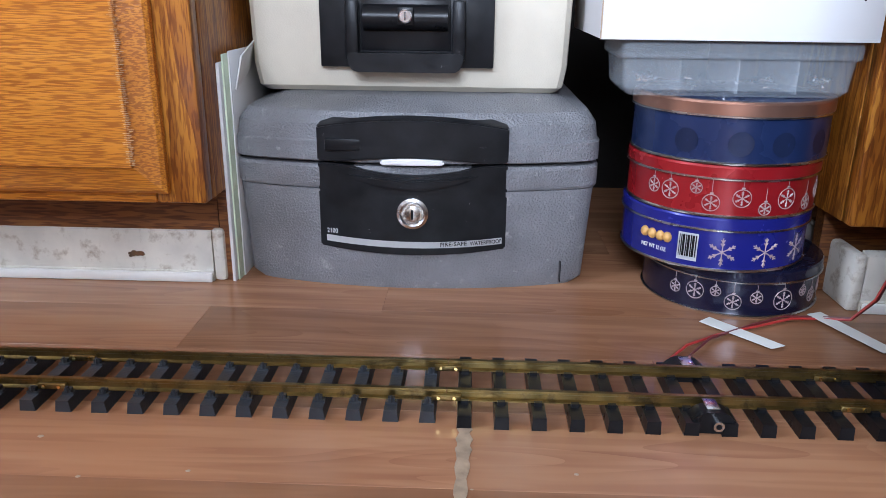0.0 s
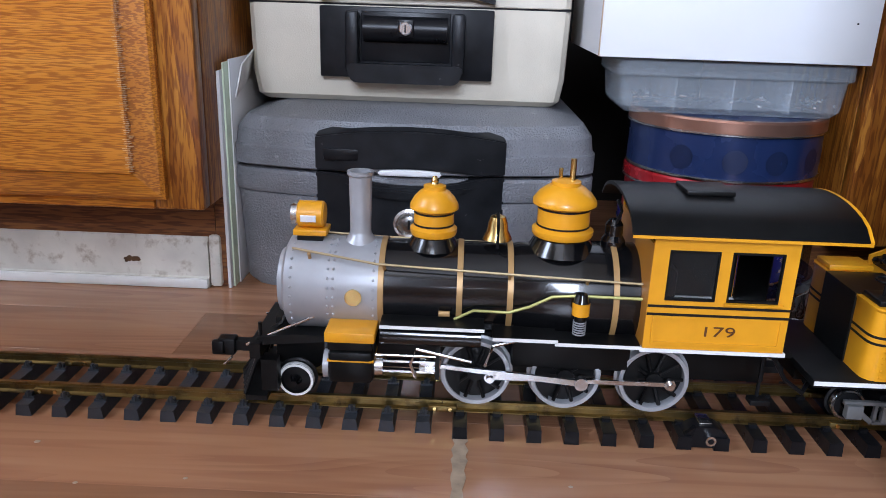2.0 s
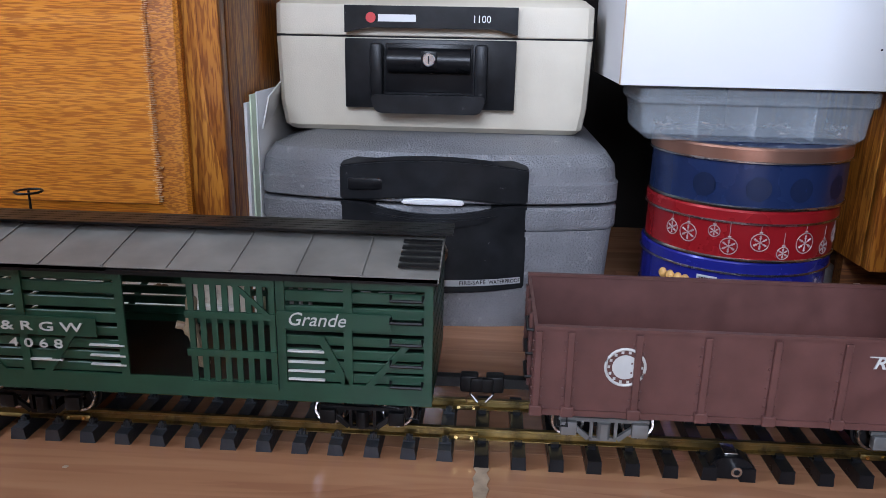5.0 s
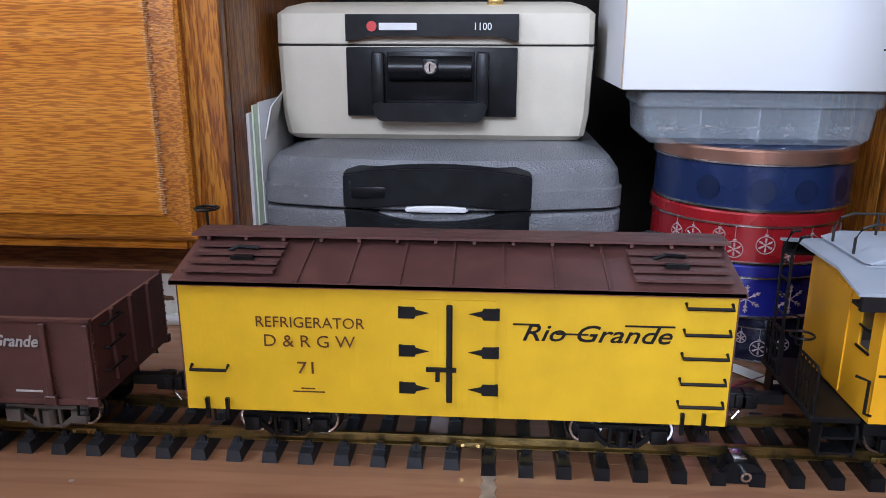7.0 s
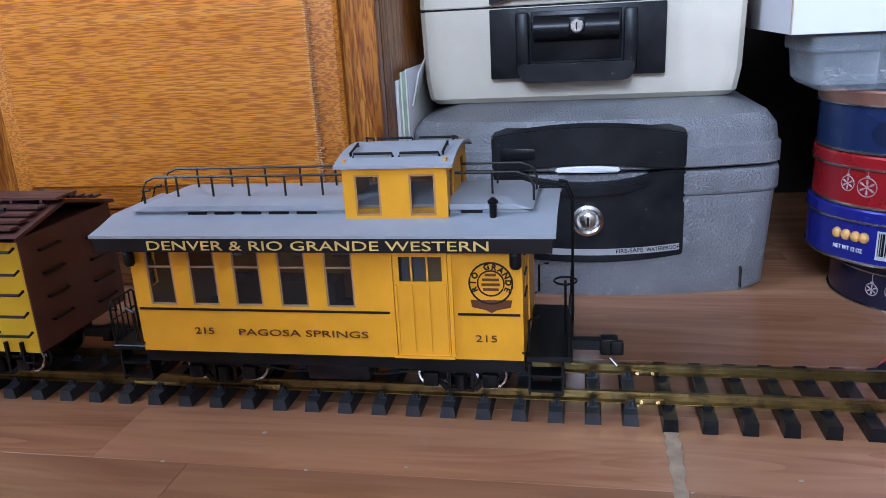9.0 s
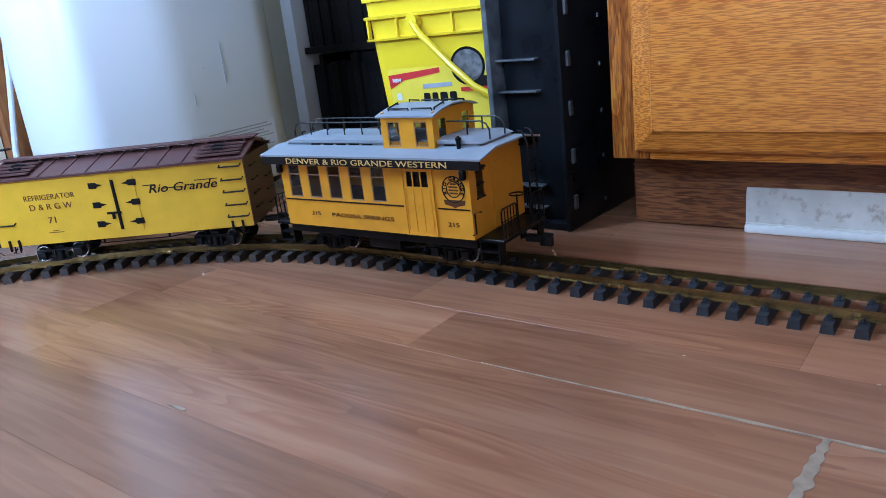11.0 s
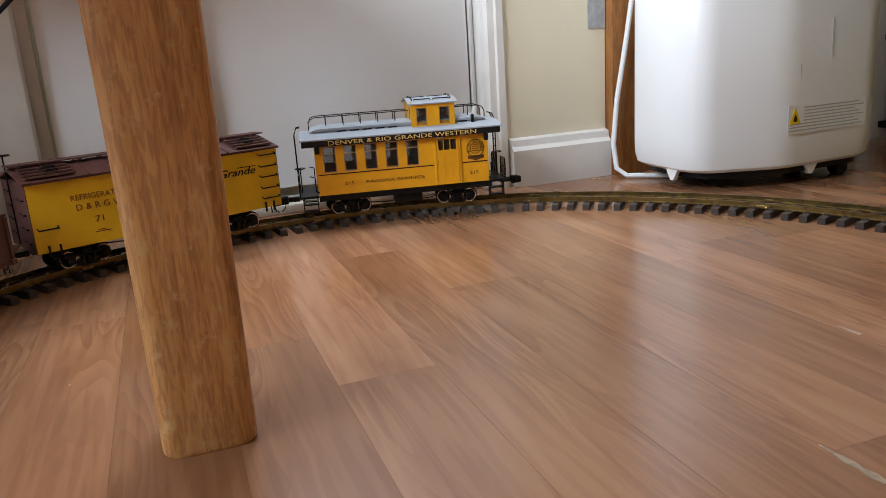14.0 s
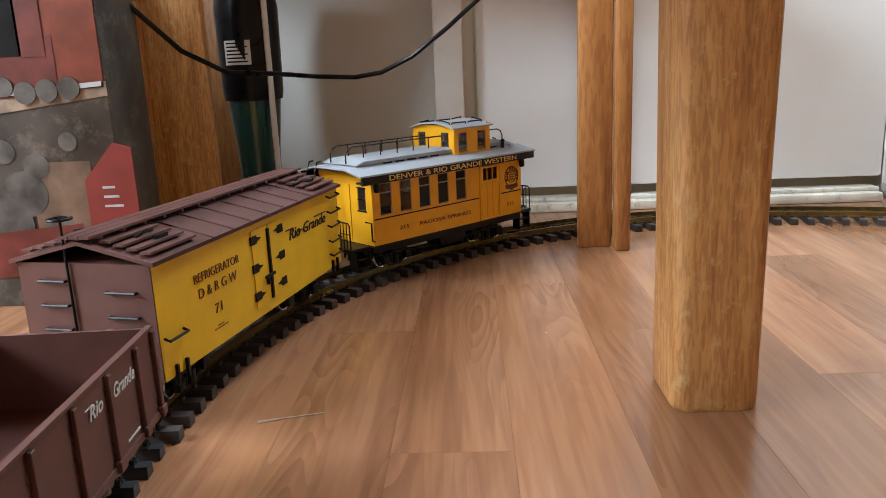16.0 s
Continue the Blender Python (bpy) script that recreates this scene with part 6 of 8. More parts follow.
    arc = [(-0.060 + 0.12 * i / n, 0.1655 + 0.0215 * math.sqrt(max(0.0, 1 - ((i / n) * 2 - 1) ** 2 * 0.97))) for i in range(n + 1)]
    prism(bm, arc + [(y, z - 0.0025) for y, z in reversed(arc)], "x", X(0.122), X(0.277))
    roof = part("cab_roof", bm, M["matt_black"], cab, "dusty black arched roof")
    bm = bmn()
    prism(bm, [(y * 1.003, z + 0.0001) for y, z in arc] + [(y, z - 0.0035) for y, z in reversed(arc)], "x", X(0.2771), X(0.2795))
    part("roof_edge", bm, M["yellow"], roof)
    # black panels added at rear and far side stand for the cab's inner shade
    part("rear_lining", box(bmn(), X(0.2362), X(0.2372), -0.012, 0.0507, 0.0846, 0.165), M["matt_black"], cab, "added black panel for the dark cab inside")
    part("roof_line", box(bmn(), X(0.122), X(0.2769), -0.0608, -0.0601, 0.1662, 0.1682), M["yellow"], roof)
    part("lining", box(bmn(), X(0.1407), X(0.235), 0.0508, 0.0517, 0.0846, 0.165), M["matt_black"], cab, "added black sheet for the dark cab inside")
    part("roof_hatch", box(bmn(), X(0.166), X(0.200), -0.02, 0.012, 0.1865, 0.190, 0.001), M["matt_black"], roof)
    part("backhead", box(bmn(), X(0.141), X(0.165), -0.03, 0.03, 0.083, 0.135, 0.004), M["matt_black"], cab)
    part("gauge", rod(bmn(), (X(0.165), -0.008, 0.126), (X(0.168), -0.008, 0.126), 0.005, seg=14), M["steel"], cab)
    part("cab_floor", box(bmn(), X(0.14), X(0.245), -0.050, 0.050, 0.079, 0.0828), M["matt_black"], cab)
    part("cab_post", box(bmn(), X(0.256), X(0.259), 0.046, 0.050, 0.083, 0.166), M["yellow"], cab)
    # frame, cylinders, pilot
    part("frame", box(bmn(), X(-0.13), X(0.245), -0.013, 0.013, 0.040, 0.078, 0.001), M["matt_black"], c)
    part("firebox", box(bmn(), X(0.05), X(0.138), -0.030, 0.030, 0.052, 0.10, 0.003), M["matt_black"], c)
    for s in (-1, 1):
        cy = part("cylinder", box(bmn(), X(-0.083), X(-0.050), *sorted((s * 0.028, s * 0.055)), 0.046, 0.0715, 0.004), M["matt_black"], c)
        part("cylinder_line", box(bmn(), X(-0.0832), X(-0.0498), *sorted((s * 0.029, s * 0.0553)), 0.0638, 0.0648), M["yellow"], cy)
        part("valve_chest", box(bmn(), X(-0.083), X(-0.051), *sorted((s * 0.027, s * 0.0535)), 0.0718, 0.0845, 0.001), M["matt_black"], cy)
        part("chest_cap", box(bmn(), X(-0.085), X(-0.049), *sorted((s * 0.026, s * 0.0555)), 0.0785, 0.0865, 0.0012), M["yellow"], cy, "orange steam chest cover")
        part("cylinder_head", rod(bmn(), (X(-0.0870), s * 0.042, 0.056), (X(-0.083), s * 0.042, 0.056), 0.0105, seg=20), M["silver"], cy)
        part("gland", rod(bmn(), (X(-0.050), s * 0.042, 0.056), (X(-0.044), s * 0.042, 0.056), 0.0075, seg=16), M["steel"], cy)
        for z in (0.0525, 0.0605):
            part("guide_bar", box(bmn(), X(-0.047), X(-0.003), *sorted((s * 0.040, s * 0.044)), z - 0.0009, z + 0.0009), M["steel"], c)
        part("guide_yoke", box(bmn(), X(-0.006), X(-0.003), *sorted((s * 0.034, s * 0.046)), 0.048, 0.078), M["matt_black"], c)
        part("link_lever", tube(bmn(), [(X(-0.020), s * 0.046, 0.049), (X(-0.024), s * 0.046, 0.060), (X(-0.020), s * 0.047, 0.0725), (X(0.02), s * 0.047, 0.064)], 0.0013, 6), M["steel"], c)
        part("valve_rod", rod(bmn(), (X(-0.05), s * 0.044, 0.0655), (X(-0.005), s * 0.044, 0.0655), 0.0011, seg=8), M["steel"], c)
        part("smokebox_brace", rod(bmn(), (X(-0.075), s * 0.030, 0.098), (X(-0.148), s * 0.030, 0.062), 0.0011, seg=8), M["steel"], c)
        part("reverse_lever", tube(bmn(), [(X(0.03), s * 0.044, 0.060), (X(0.035), s * 0.044, 0.076), (X(0.052), s * 0.044, 0.081)], 0.0013, 6), M["steel"], c)
    part("deck", prism(bmn(), [(X(-0.139), 0.070), (X(-0.115), 0.0735), (X(-0.085), 0.0735), (X(-0.085), 0.069), (X(-0.139), 0.064)], "y", -0.034, 0.034), M["matt_black"], c)
    pilot = part("pilot", prism(bmn(), [(-0.040, 0.056), (0.040, 0.056), (0.040, 0.068), (-0.040, 0.068)], "x", X(-0.143), X(-0.135)), M["matt_black"], c, "black slatted pilot")
    for i in range(-5, 6):
        y = i * 0.0075
        tip = X(-0.159) + abs(i) * 0.0022
        part("pilot_bar", rod(bmn(), (X(-0.139), y * 0.75, 0.056), (tip, y * 1.05, 0.026), 0.0017, seg=6), M["matt_black"], pilot)
    part("pilot_foot", prism(bmn(), [(X(-0.131), -0.042), (X(-0.147), -0.042), (X(-0.161), 0.0), (X(-0.147), 0.042), (X(-0.131), 0.042)], "z", 0.0225, 0.0265), M["matt_black"], pilot)
    coupler(c, X(-0.144), -1)
    for s in (-1, 1):
        part("flag_holder", rod(bmn(), (X(-0.137), s * 0.03, 0.068), (X(-0.137), s * 0.03, 0.081), 0.0014, seg=8), M["matt_black"], c)
        part("front_step", box(bmn(), X(-0.135), X(-0.123), *sorted((s * 0.030, s * 0.040)), 0.030, 0.055), M["matt_black"], c)
    for s in (-1, 1):
        part("pilot_brace", tube(bmn(), [(X(-0.120), s * 0.012, 0.085), (X(-0.124), s * 0.016, 0.075), (X(-0.133), s * 0.016, 0.069)], 0.0018, 6), M["matt_black"], c)
    wheelset(c, X(-0.112), 0.0135, M["white"])
    # drivers, rods
    rr = 0.0262
    for x in (0.024, 0.091, 0.157):
        w = thing("driver_axle", (X(x), 0, HEAD + rr))
        w.parent = c
        part("axle", rod(bmn(), (0, -0.03, 0), (0, 0.03, 0), 0.003, seg=10), M["iron"], w)
        for s in (-1, 1):
            part("tyre", lathe(bmn(), [(rr * 0.88, s * 0.007), (rr * 0.99, s * 0.0072), (rr, s * 0.006), (rr, 0.0), (rr + 0.002, -s * 0.0008), (rr + 0.002, -s * 0.002), (rr * 0.86, -s * 0.002), (rr * 0.86, s * 0.006)], (0, s * 0.0225, 0), "y", 40, True), M["silver"], w, "pale silver tyre")
            cen = bmn()
            rod(cen, (0, s * 0.0215, 0), (0, s * 0.0305, 0), 0.0062, seg=16)
            for k in range(10):
                a = 2 * math.pi * k / 10
                rod(cen, (0.004 * math.cos(a), s * 0.0255, 0.004 * math.sin(a)), (rr * 0.88 * math.cos(a), s * 0.0265, rr * 0.88 * math.sin(a)), 0.0016, seg=6)
            prism(cen, [(rr * 0.86 * math.cos(a), rr * 0.86 * math.sin(a)) for a in [math.pi * 0.68 + 0.082 * math.pi * i for i in range(9)]], "y", *sorted((s * 0.024, s * 0.029)))
            part("wheel_centre", cen, M["matt_black"], w)
            part("backing", rod(bmn(), (0, s * 0.0215, 0), (0, s * 0.0225, 0), rr * 0.86, seg=32), M["matt_black"], w)
            part("crank_pin", rod(bmn(), (0.0105, s * 0.029, 0), (0.0105, s * 0.040, 0), 0.0026, seg=12), M["steel"], w)
    for s in (-1, 1):
        sr = thing("side_rod", (X(0.091), 0, HEAD + rr))
        sr.parent = c
        bm = bmn()
        y0, y1 = sorted((s * 0.0335, s * 0.0355))
        box(bm, -0.067, 0.066, y0, y1, -0.0016, 0.0016)
        for x in (-0.067, 0.0, 0.066):
            rod(bm, (x, s * 0.033, 0), (x, s * 0.0362, 0), 0.0042, seg=14)
        part("rod", bm, M["steel"], sr)
        mr = thing("main_rod", (X(0.091), 0, HEAD + rr))
        mr.parent = c
        bm = bmn()
        y0, y1 = sorted((s * 0.0375, s * 0.0395))
        prism(bm, [(-0.112, -0.0014), (0.0, -0.0024), (0.0, 0.0024), (-0.112, 0.0014)], "y", y0, y1)
        rod(bm, (0, s * 0.0365, 0), (0, s * 0.0412, 0), 0.0050, seg=14)
        box(bm, -0.120, -0.104, *sorted((s * 0.0368, s * 0.0405)), -0.0055, 0.0055, 0.001)
        part("rod", bm, M["steel"], mr)
    part("drawbar", box(bmn(), X(0.24), X(0.262), -0.006, 0.006, 0.045, 0.05), M["iron"], c)
    part("tender_hose", tube(bmn(), [(X(0.235), -0.040, 0.078), (X(0.247), -0.042, 0.058), (X(0.262), -0.040, 0.047), (X(0.27), -0.03, 0.05)], 0.0018, 6), M["iron"], c)
    for s in (-1, 1):
        part("cab_step", box(bmn(), X(0.222), X(0.236), *sorted((s * 0.040, s * 0.050)), 0.040, 0.044, 0.0006), M["iron"], c)
        part("step_hanger", box(bmn(), X(0.228), X(0.230), *sorted((s * 0.041, s * 0.043)), 0.044, 0.08), M["iron"], c)
    CARS.append((c, 0.05, 0.066))
    return c


def tender():
    c = thing("tender", (0, 0, 0), 0, "orange model tender heaped with black coal", "tender")
    part("deck", box(bmn(), -0.163, 0.139, -0.056, 0.056, 0.0595, 0.0655, 0.001), M["matt_black"], c)
    for s in (-1, 1):
        part("deck_edge", box(bmn(), -0.163, 0.139, *sorted((s * 0.0562, s * 0.0568)), 0.0618, 0.0650), M["white"], c, "white deck edge")
    def plan(z, g=0.0):
        pts = rounded([(-0.128 - g, -0.0545 - g), (0.1255 + g, -0.0545 - g), (0.1255 + g, 0.0545 + g), (-0.128 - g, 0.0545 + g)], 0.012, 5)
        return [(p[0], p[1], z) for p in pts]
    tank = part("tank", shell_loft(bmn(), [plan(0.0657), plan(0.1165), plan(0.1185, 0.001), plan(0.1200, 0.001)]), M["yellow"], c, "orange riveted tank")
    part("front_well", box(bmn(), -0.1295, -0.086, -0.024, 0.024, 0.0665, 0.1203), M["matt_black"], tank, "black coal opening")
    for z in (0.0975, 0.0925):
        part("tank_line", shell_loft(bmn(), [plan(z, 0.0003), plan(z + 0.0018, 0.0003)]), M["ink"], tank)
    write("DURANGO & SILVERTON", 0.0068, pose(-0.002, -0.0549, 0.1062), M["brown_ink"], tank, 0.171, weight=-0.00008)
    bm = bmn()
    for x in np.arange(-0.115, 0.122, 0.0052):
        for z in (0.1135, 0.0868):
            ball(bm, (x, -0.0546, z), 0.0008, 5)
    for z in np.arange(0.069, 0.116, 0.005):
        for x in (-0.118, 0.112, 0.121):
            ball(bm, (x, -0.0546, z), 0.0008, 5)
    tagged(part("rivets", bm, M["yellow"], tank, smooth=0), kind="stuff")
    for s in (-1, 1):
        part("coal_board", prism(bmn(), [(-0.085, 0.1195), (0.088, 0.1195), (0.088, 0.1335), (-0.070, 0.1335), (-0.085, 0.127)], "y", *sorted((s * 0.047, s * 0.0495))), M["yellow"], c)
        part("tool_box", box(bmn(), -0.126, -0.092, *sorted((s * 0.026, s * 0.050)), 0.1202, 0.1245, 0.001), M["yellow"] if s > 0 else M["matt_black"], c)
    part("coal_board", box(bmn(), 0.085, 0.0878, -0.0469, 0.0469, 0.1195, 0.134), M["yellow"], c)
    bed = bmn()
    prism(bed, [(-0.082, 0.1205), (0.0848, 0.1205), (0.0848, 0.128), (0.03, 0.139), (-0.03, 0.139), (-0.082, 0.126)], "y", -0.0465, 0.0465)
    coal = part("coal_base", bed, M["coal"], c)
    bm = bmn()
    rg = random.Random(11)
    for _ in range(950):
        x, y = rg.uniform(-0.083, 0.083), rg.uniform(-0.045, 0.045)
        h = 0.1225 + 0.0215 * max(0.0, 1 - (x / 0.09) ** 2) * (1 - 0.35 * (y / 0.047) ** 2)
        rr = rg.uniform(0.0019, 0.0034)
        vs = bmesh.ops.create_icosphere(bm, subdivisions=1, radius=rr, matrix=Matrix.Translation((x, y, h + rg.uniform(-0.001, 0.002))) @ Euler((rg.uniform(0, 3), rg.uniform(0, 3), 0)).to_matrix().to_4x4() @ Matrix.Diagonal((1, rg.uniform(0.5, 0.9), rg.uniform(0.5, 1), 1)))
    tagged(part("coal", bm, M["coal"], c, "heap of glossy black coal", smooth=0), kind="stuff")
    part("rear_deck_rim", box(box(box(bmn(), 0.090, 0.1262, -0.0553, -0.0525, 0.1202, 0.1235), 0.090, 0.1262, 0.0525, 0.0553, 0.1202, 0.1235), 0.1235, 0.1262, -0.0524, 0.0524, 0.1202, 0.1235), M["yellow"], c)
    part("water_hatch", rod(bmn(), (0.104, -0.022, 0.1202), (0.104, -0.022, 0.1245), 0.0085, seg=24), M["matt_black"], c)
    hl = part("back_headlight", rod(bmn(), (0.072, 0.004, 0.146), (0.090, 0.004, 0.146), 0.0085, seg=24), M["yellow"], c, "orange rear headlight")
    part("headlight_rim", rod(bmn(), (0.090, 0.004, 0.146), (0.093, 0.004, 0.146), 0.0078, seg=24), M["steel"], hl)
    part("number_board", box(bmn(), 0.076, 0.086, -0.0056, -0.0048, 0.143, 0.148), M["card"], hl)
    part("headlight_stand", box(bmn(), 0.070, 0.092, -0.006, 0.014, 0.1345, 0.139, 0.001), M["yellow"], hl)
    grab(c, [(0.118, -0.0545, 0.074), (0.118, -0.059, 0.075), (0.118, -0.059, 0.114), (0.118, -0.0545, 0.115)])
    for z in (0.08, 0.09, 0.10, 0.11, 0.12):
        grab(c, [(0.1262, -0.03, z), (0.131, -0.03, z), (0.131, -0.008, z), (0.1262, -0.008, z)])
    part("brake_wheel", ring(bmn(), (-0.118, -0.038, 0.136), 0.007, 0.0009, "z", 16), M["iron"], c)
    part("brake_staff", rod(bmn(), (-0.118, -0.038, 0.124), (-0.118, -0.038, 0.136), 0.001, seg=8), M["iron"], c)
    part("end_beam", box(bmn(), 0.1392, 0.147, -0.045, 0.045, 0.054, 0.0645, 0.001), M["matt_black"], c)
    part("frame", box(bmn(), -0.16, 0.139, -0.02, 0.02, 0.048, 0.0594), M["matt_black"], c)
    coupler(c, 0.147, 1)
    for x in (-0.094, 0.080):
        truck(c, x, M["truck_shaded_silver"])
    CARS.append((c, 0.424, 0.087))


def under(c, h, w=0.05):
    """Sills, truss rods and couplers below a wooden car."""
    part("center_sill", box(bmn(), -h + 0.004, h - 0.004, -0.012, 0.012, 0.046, 0.0555), M["iron"], c)
    for s in (-1, 1):
        part("truss_rod", tube(bmn(), [(-h + 0.02, s * 0.03, 0.055), (-0.05, s * 0.03, 0.041), (0.05, s * 0.03, 0.041), (h - 0.02, s * 0.03, 0.055)], 0.001, 6), M["iron"], c)
        for x in (-0.05, 0.05):
            part("queen_post", rod(bmn(), (x, s * 0.03, 0.041), (x, s * 0.03, 0.055), 0.0018, seg=8), M["iron"], c)
        coupler(c, s * (h - 0.002), s)
        for x in (-h + 0.018, -h + 0.034, h - 0.034, h - 0.018):
            part("stirrup", tube(bmn(), [(x, s * 0.056, 0.060), (x, s * 0.058, 0.044), (x + 0.008, s * 0.058, 0.044), (x + 0.008, s * 0.056, 0.060)], 0.0012, 6), M["iron"], c) if abs(abs(x) - h + 0.018) < 0.001 else None


def pitched(bm, h, w, z0, z1, t=0.003, crown=False):
    """A shallow pitched roof, along x."""
    up = [(-w, z0), (-w * 0.5, z0 + (z1 - z0) * (0.72 if crown else 0.5)), (0, z1), (w * 0.5, z0 + (z1 - z0) * (0.72 if crown else 0.5)), (w, z0)]
    return prism(bm, up + [(y, z - t) for y, z in reversed(up)], "x", -h, h)


def stock_car():
    c = thing("stock_car", (0, 0, 0), 0, "dark green slatted model stock car with an open door", "railway car")
    h, w = 0.179, 0.0595
    part("floor_pan", box(bmn(), -h, h, -w, w, 0.0555, 0.0625, 0.001), M["green"], c)
    # black sheet laid over the green floor to darken the car's inside
    part("lining", box(bmn(), -h + 0.004, h - 0.004, -w + 0.004, w - 0.004, 0.0627, 0.0640), M["matt_black"], c, "added black floor sheet for the dark interior")
    bm = bmn()
    rod(bm, (0.004, -0.030, 0.066), (-0.002, -0.036, 0.098), 0.0045, seg=8)
    rod(bm, (-0.002, -0.036, 0.098), (0.000, -0.037, 0.119), 0.0042, seg=8)
    rod(bm, (0.003, -0.031, 0.095), (-0.014, -0.034, 0.099), 0.0032, seg=8)
    ball(bm, (0.000, -0.037, 0.119), 0.0046, 8)
    ball(bm, (-0.002, -0.036, 0.097), 0.0062, 8)
    part("figurine", bm, mat("tan_figure_paint", (0.30, 0.22, 0.14), 0.5, var=0.2, scale=120), c, "small tan toy figure behind the door")
    for s in (-1, 1):
        y0, y1 = sorted((s * (w - 0.003), s * w))
        yo0, yo1 = sorted((s * w, s * (w + 0.0018)))
        part("sill", box(bmn(), -h, h, yo0, yo1, 0.0555, 0.070), M["green"], c)
        for zs in ((0.0705, 0.0775), (0.0795, 0.0865), (0.0885, 0.0955), (0.0985, 0.1055), (0.1085, 0.1165), (0.1195, 0.1275), (0.1305, 0.1385), (0.1405, 0.1500)):
            for x0, x1 in ((-h, -0.041), (0.072, h)):
                part("slat", box(bmn(), x0, x1, y0, y1, *zs, 0.0006, 1), M["green"], c)
        for x in (-h + 0.003, -0.115, -0.042, 0.073, 0.12, h - 0.003):
            part("post", box(bmn(), x - 0.003, x + 0.003, yo0, yo1, 0.070, 0.150), M["green"], c)
        for x0, x1 in ((-0.165, -0.135), (-0.075, -0.10), (0.10, 0.118), (0.165, 0.135)):
            part("brace", prism(bmn(), [(x0 - 0.003, 0.106), (x0 + 0.003, 0.106), (x1 + 0.003, 0.070), (x1 - 0.003, 0.070)], "y", yo0, yo1), M["green"], c)
        d = part("sliding_door", box(bmn(), 0.006, 0.070, *sorted((s * (w + 0.002), s * (w + 0.0045))), 0.064, 0.069), M["green"], c, "green slatted sliding door")
        for z in (0.0885, 0.117, 0.142):
            part("door_rail", box(bmn(), 0.006, 0.070, *sorted((s * (w + 0.002), s * (w + 0.005))), z, z + 0.005), M["green"], d)
        for i in range(8):
            x = 0.008 + i * 0.0082
            part("door_slat", box(bmn(), x, x + 0.0042, *sorted((s * (w + 0.0021), s * (w + 0.0036))), 0.069, 0.142), M["green"], d)
        part("door_brace", prism(bmn(), [(0.040, 0.142), (0.045, 0.142), (0.066, 0.122), (0.061, 0.122)], "y", *sorted((s * (w + 0.0037), s * (w + 0.005)))), M["green"], d)
        part("door_track", box(bmn(), -0.046, 0.11, *sorted((s * (w + 0.0019), s * (w + 0.007))), 0.1475, 0.151), M["matt_black"], c)
    for e in (-1, 1):
        for zs in ((0.064, 0.0735), (0.0765, 0.086), (0.089, 0.0985), (0.1015, 0.111), (0.114, 0.1235), (0.1265, 0.136), (0.139, 0.149)):
            part("end_slat", box(bmn(), *sorted((e * (h - 0.003), e * h)), -w + 0.004, w - 0.004, *zs), M["green"], c)
        for z in (0.072, 0.088, 0.104, 0.120, 0.136):
            rung(c, e * (h - 0.018), -w - 0.0018, z, 0.022)
    roof = part("roof", pitched(bmn(), h + 0.004, w + 0.006, 0.1525, 0.1665), M["roof_dusty"], c, "dusty grey roof")
    for i in range(7):
        x = -0.14 + i * 0.045
        part("roof_seam", prism(bmn(), [(-w - 0.0055, 0.1526), (0, 0.1668), (0, 0.1675), (-w - 0.0055, 0.1533)], "x", x - 0.0007, x + 0.0007), M["roof_dusty"], roof)
    for i in range(5):
        y = -0.0135 + 0.0068 * i
        part("roof_walk_plank", box(bmn(), -h - 0.01, h + 0.01, y - 0.0028, y + 0.0028, 0.1690, 0.1708), M["matt_black"], roof)
    for e in (-1, 1):
        for i in range(5):
            part("roof_step", box(bmn(), e * 0.168 - 0.014, e * 0.168 + 0.014, -0.056 + i * 0.0085, -0.050 + i * 0.0085, 0.1566 + i * 0.0020, 0.1580 + i * 0.0020), M["matt_black"], roof)
    part("eave", box(box(bmn(), -h - 0.003, h + 0.003, -w - 0.006, -w - 0.0022, 0.1475, 0.1520), -h - 0.003, h + 0.003, w + 0.0022, w + 0.006, 0.1475, 0.1520), M["matt_black"], c)
    part("name_board", box(bmn(), -0.165, -0.060, -w - 0.003, -w - 0.0020, 0.0985, 0.1125), M["green"], c)
    write("D & R G W", 0.0066, pose(-0.108, -w - 0.0034, 0.1050), M["herald"], c, 0.076, weight=0.0001)
    write("4 0 6 8", 0.0066, pose(-0.106, -w - 0.0024, 0.0915), M["herald"], c, 0.040, weight=0.0001)
    for x, z, wd in ((-0.054, 0.092, 0.026), (-0.054, 0.084, 0.026), (-0.054, 0.077, 0.026), (-0.10, 0.079, 0.024), (0.090, 0.094, 0.026), (0.090, 0.086, 0.026), (0.090, 0.079, 0.026), (0.090, 0.0725, 0.026)):
        part("data_bar", box(bmn(), x - wd / 2, x + wd / 2, -w - 0.0024, -w - 0.0001, z - 0.0006, z + 0.0006), M["herald"], c)
    part("data_board", box(bmn(), 0.07, 0.15, -w - 0.003, -w - 0.002, 0.112, 0.124), M["green"], c)
    write("Grande", 0.0095, pose(0.098, -w - 0.0036, 0.1185), M["herald"], c, 0.040, shear=0.3)
    part("brake_wheel", ring(bmn(), (-h + 0.03, 0.02, 0.184), 0.010, 0.001, "z", 18), M["iron"], c)
    part("brake_staff", rod(bmn(), (-h + 0.03, 0.02, 0.165), (-h + 0.03, 0.02, 0.185), 0.001, seg=8), M["iron"], c)
    under(c, h)
    for x in (-0.125, 0.125):
        truck(c, x, M["iron"])
    CARS.append((c, 0.8140, 0.125))


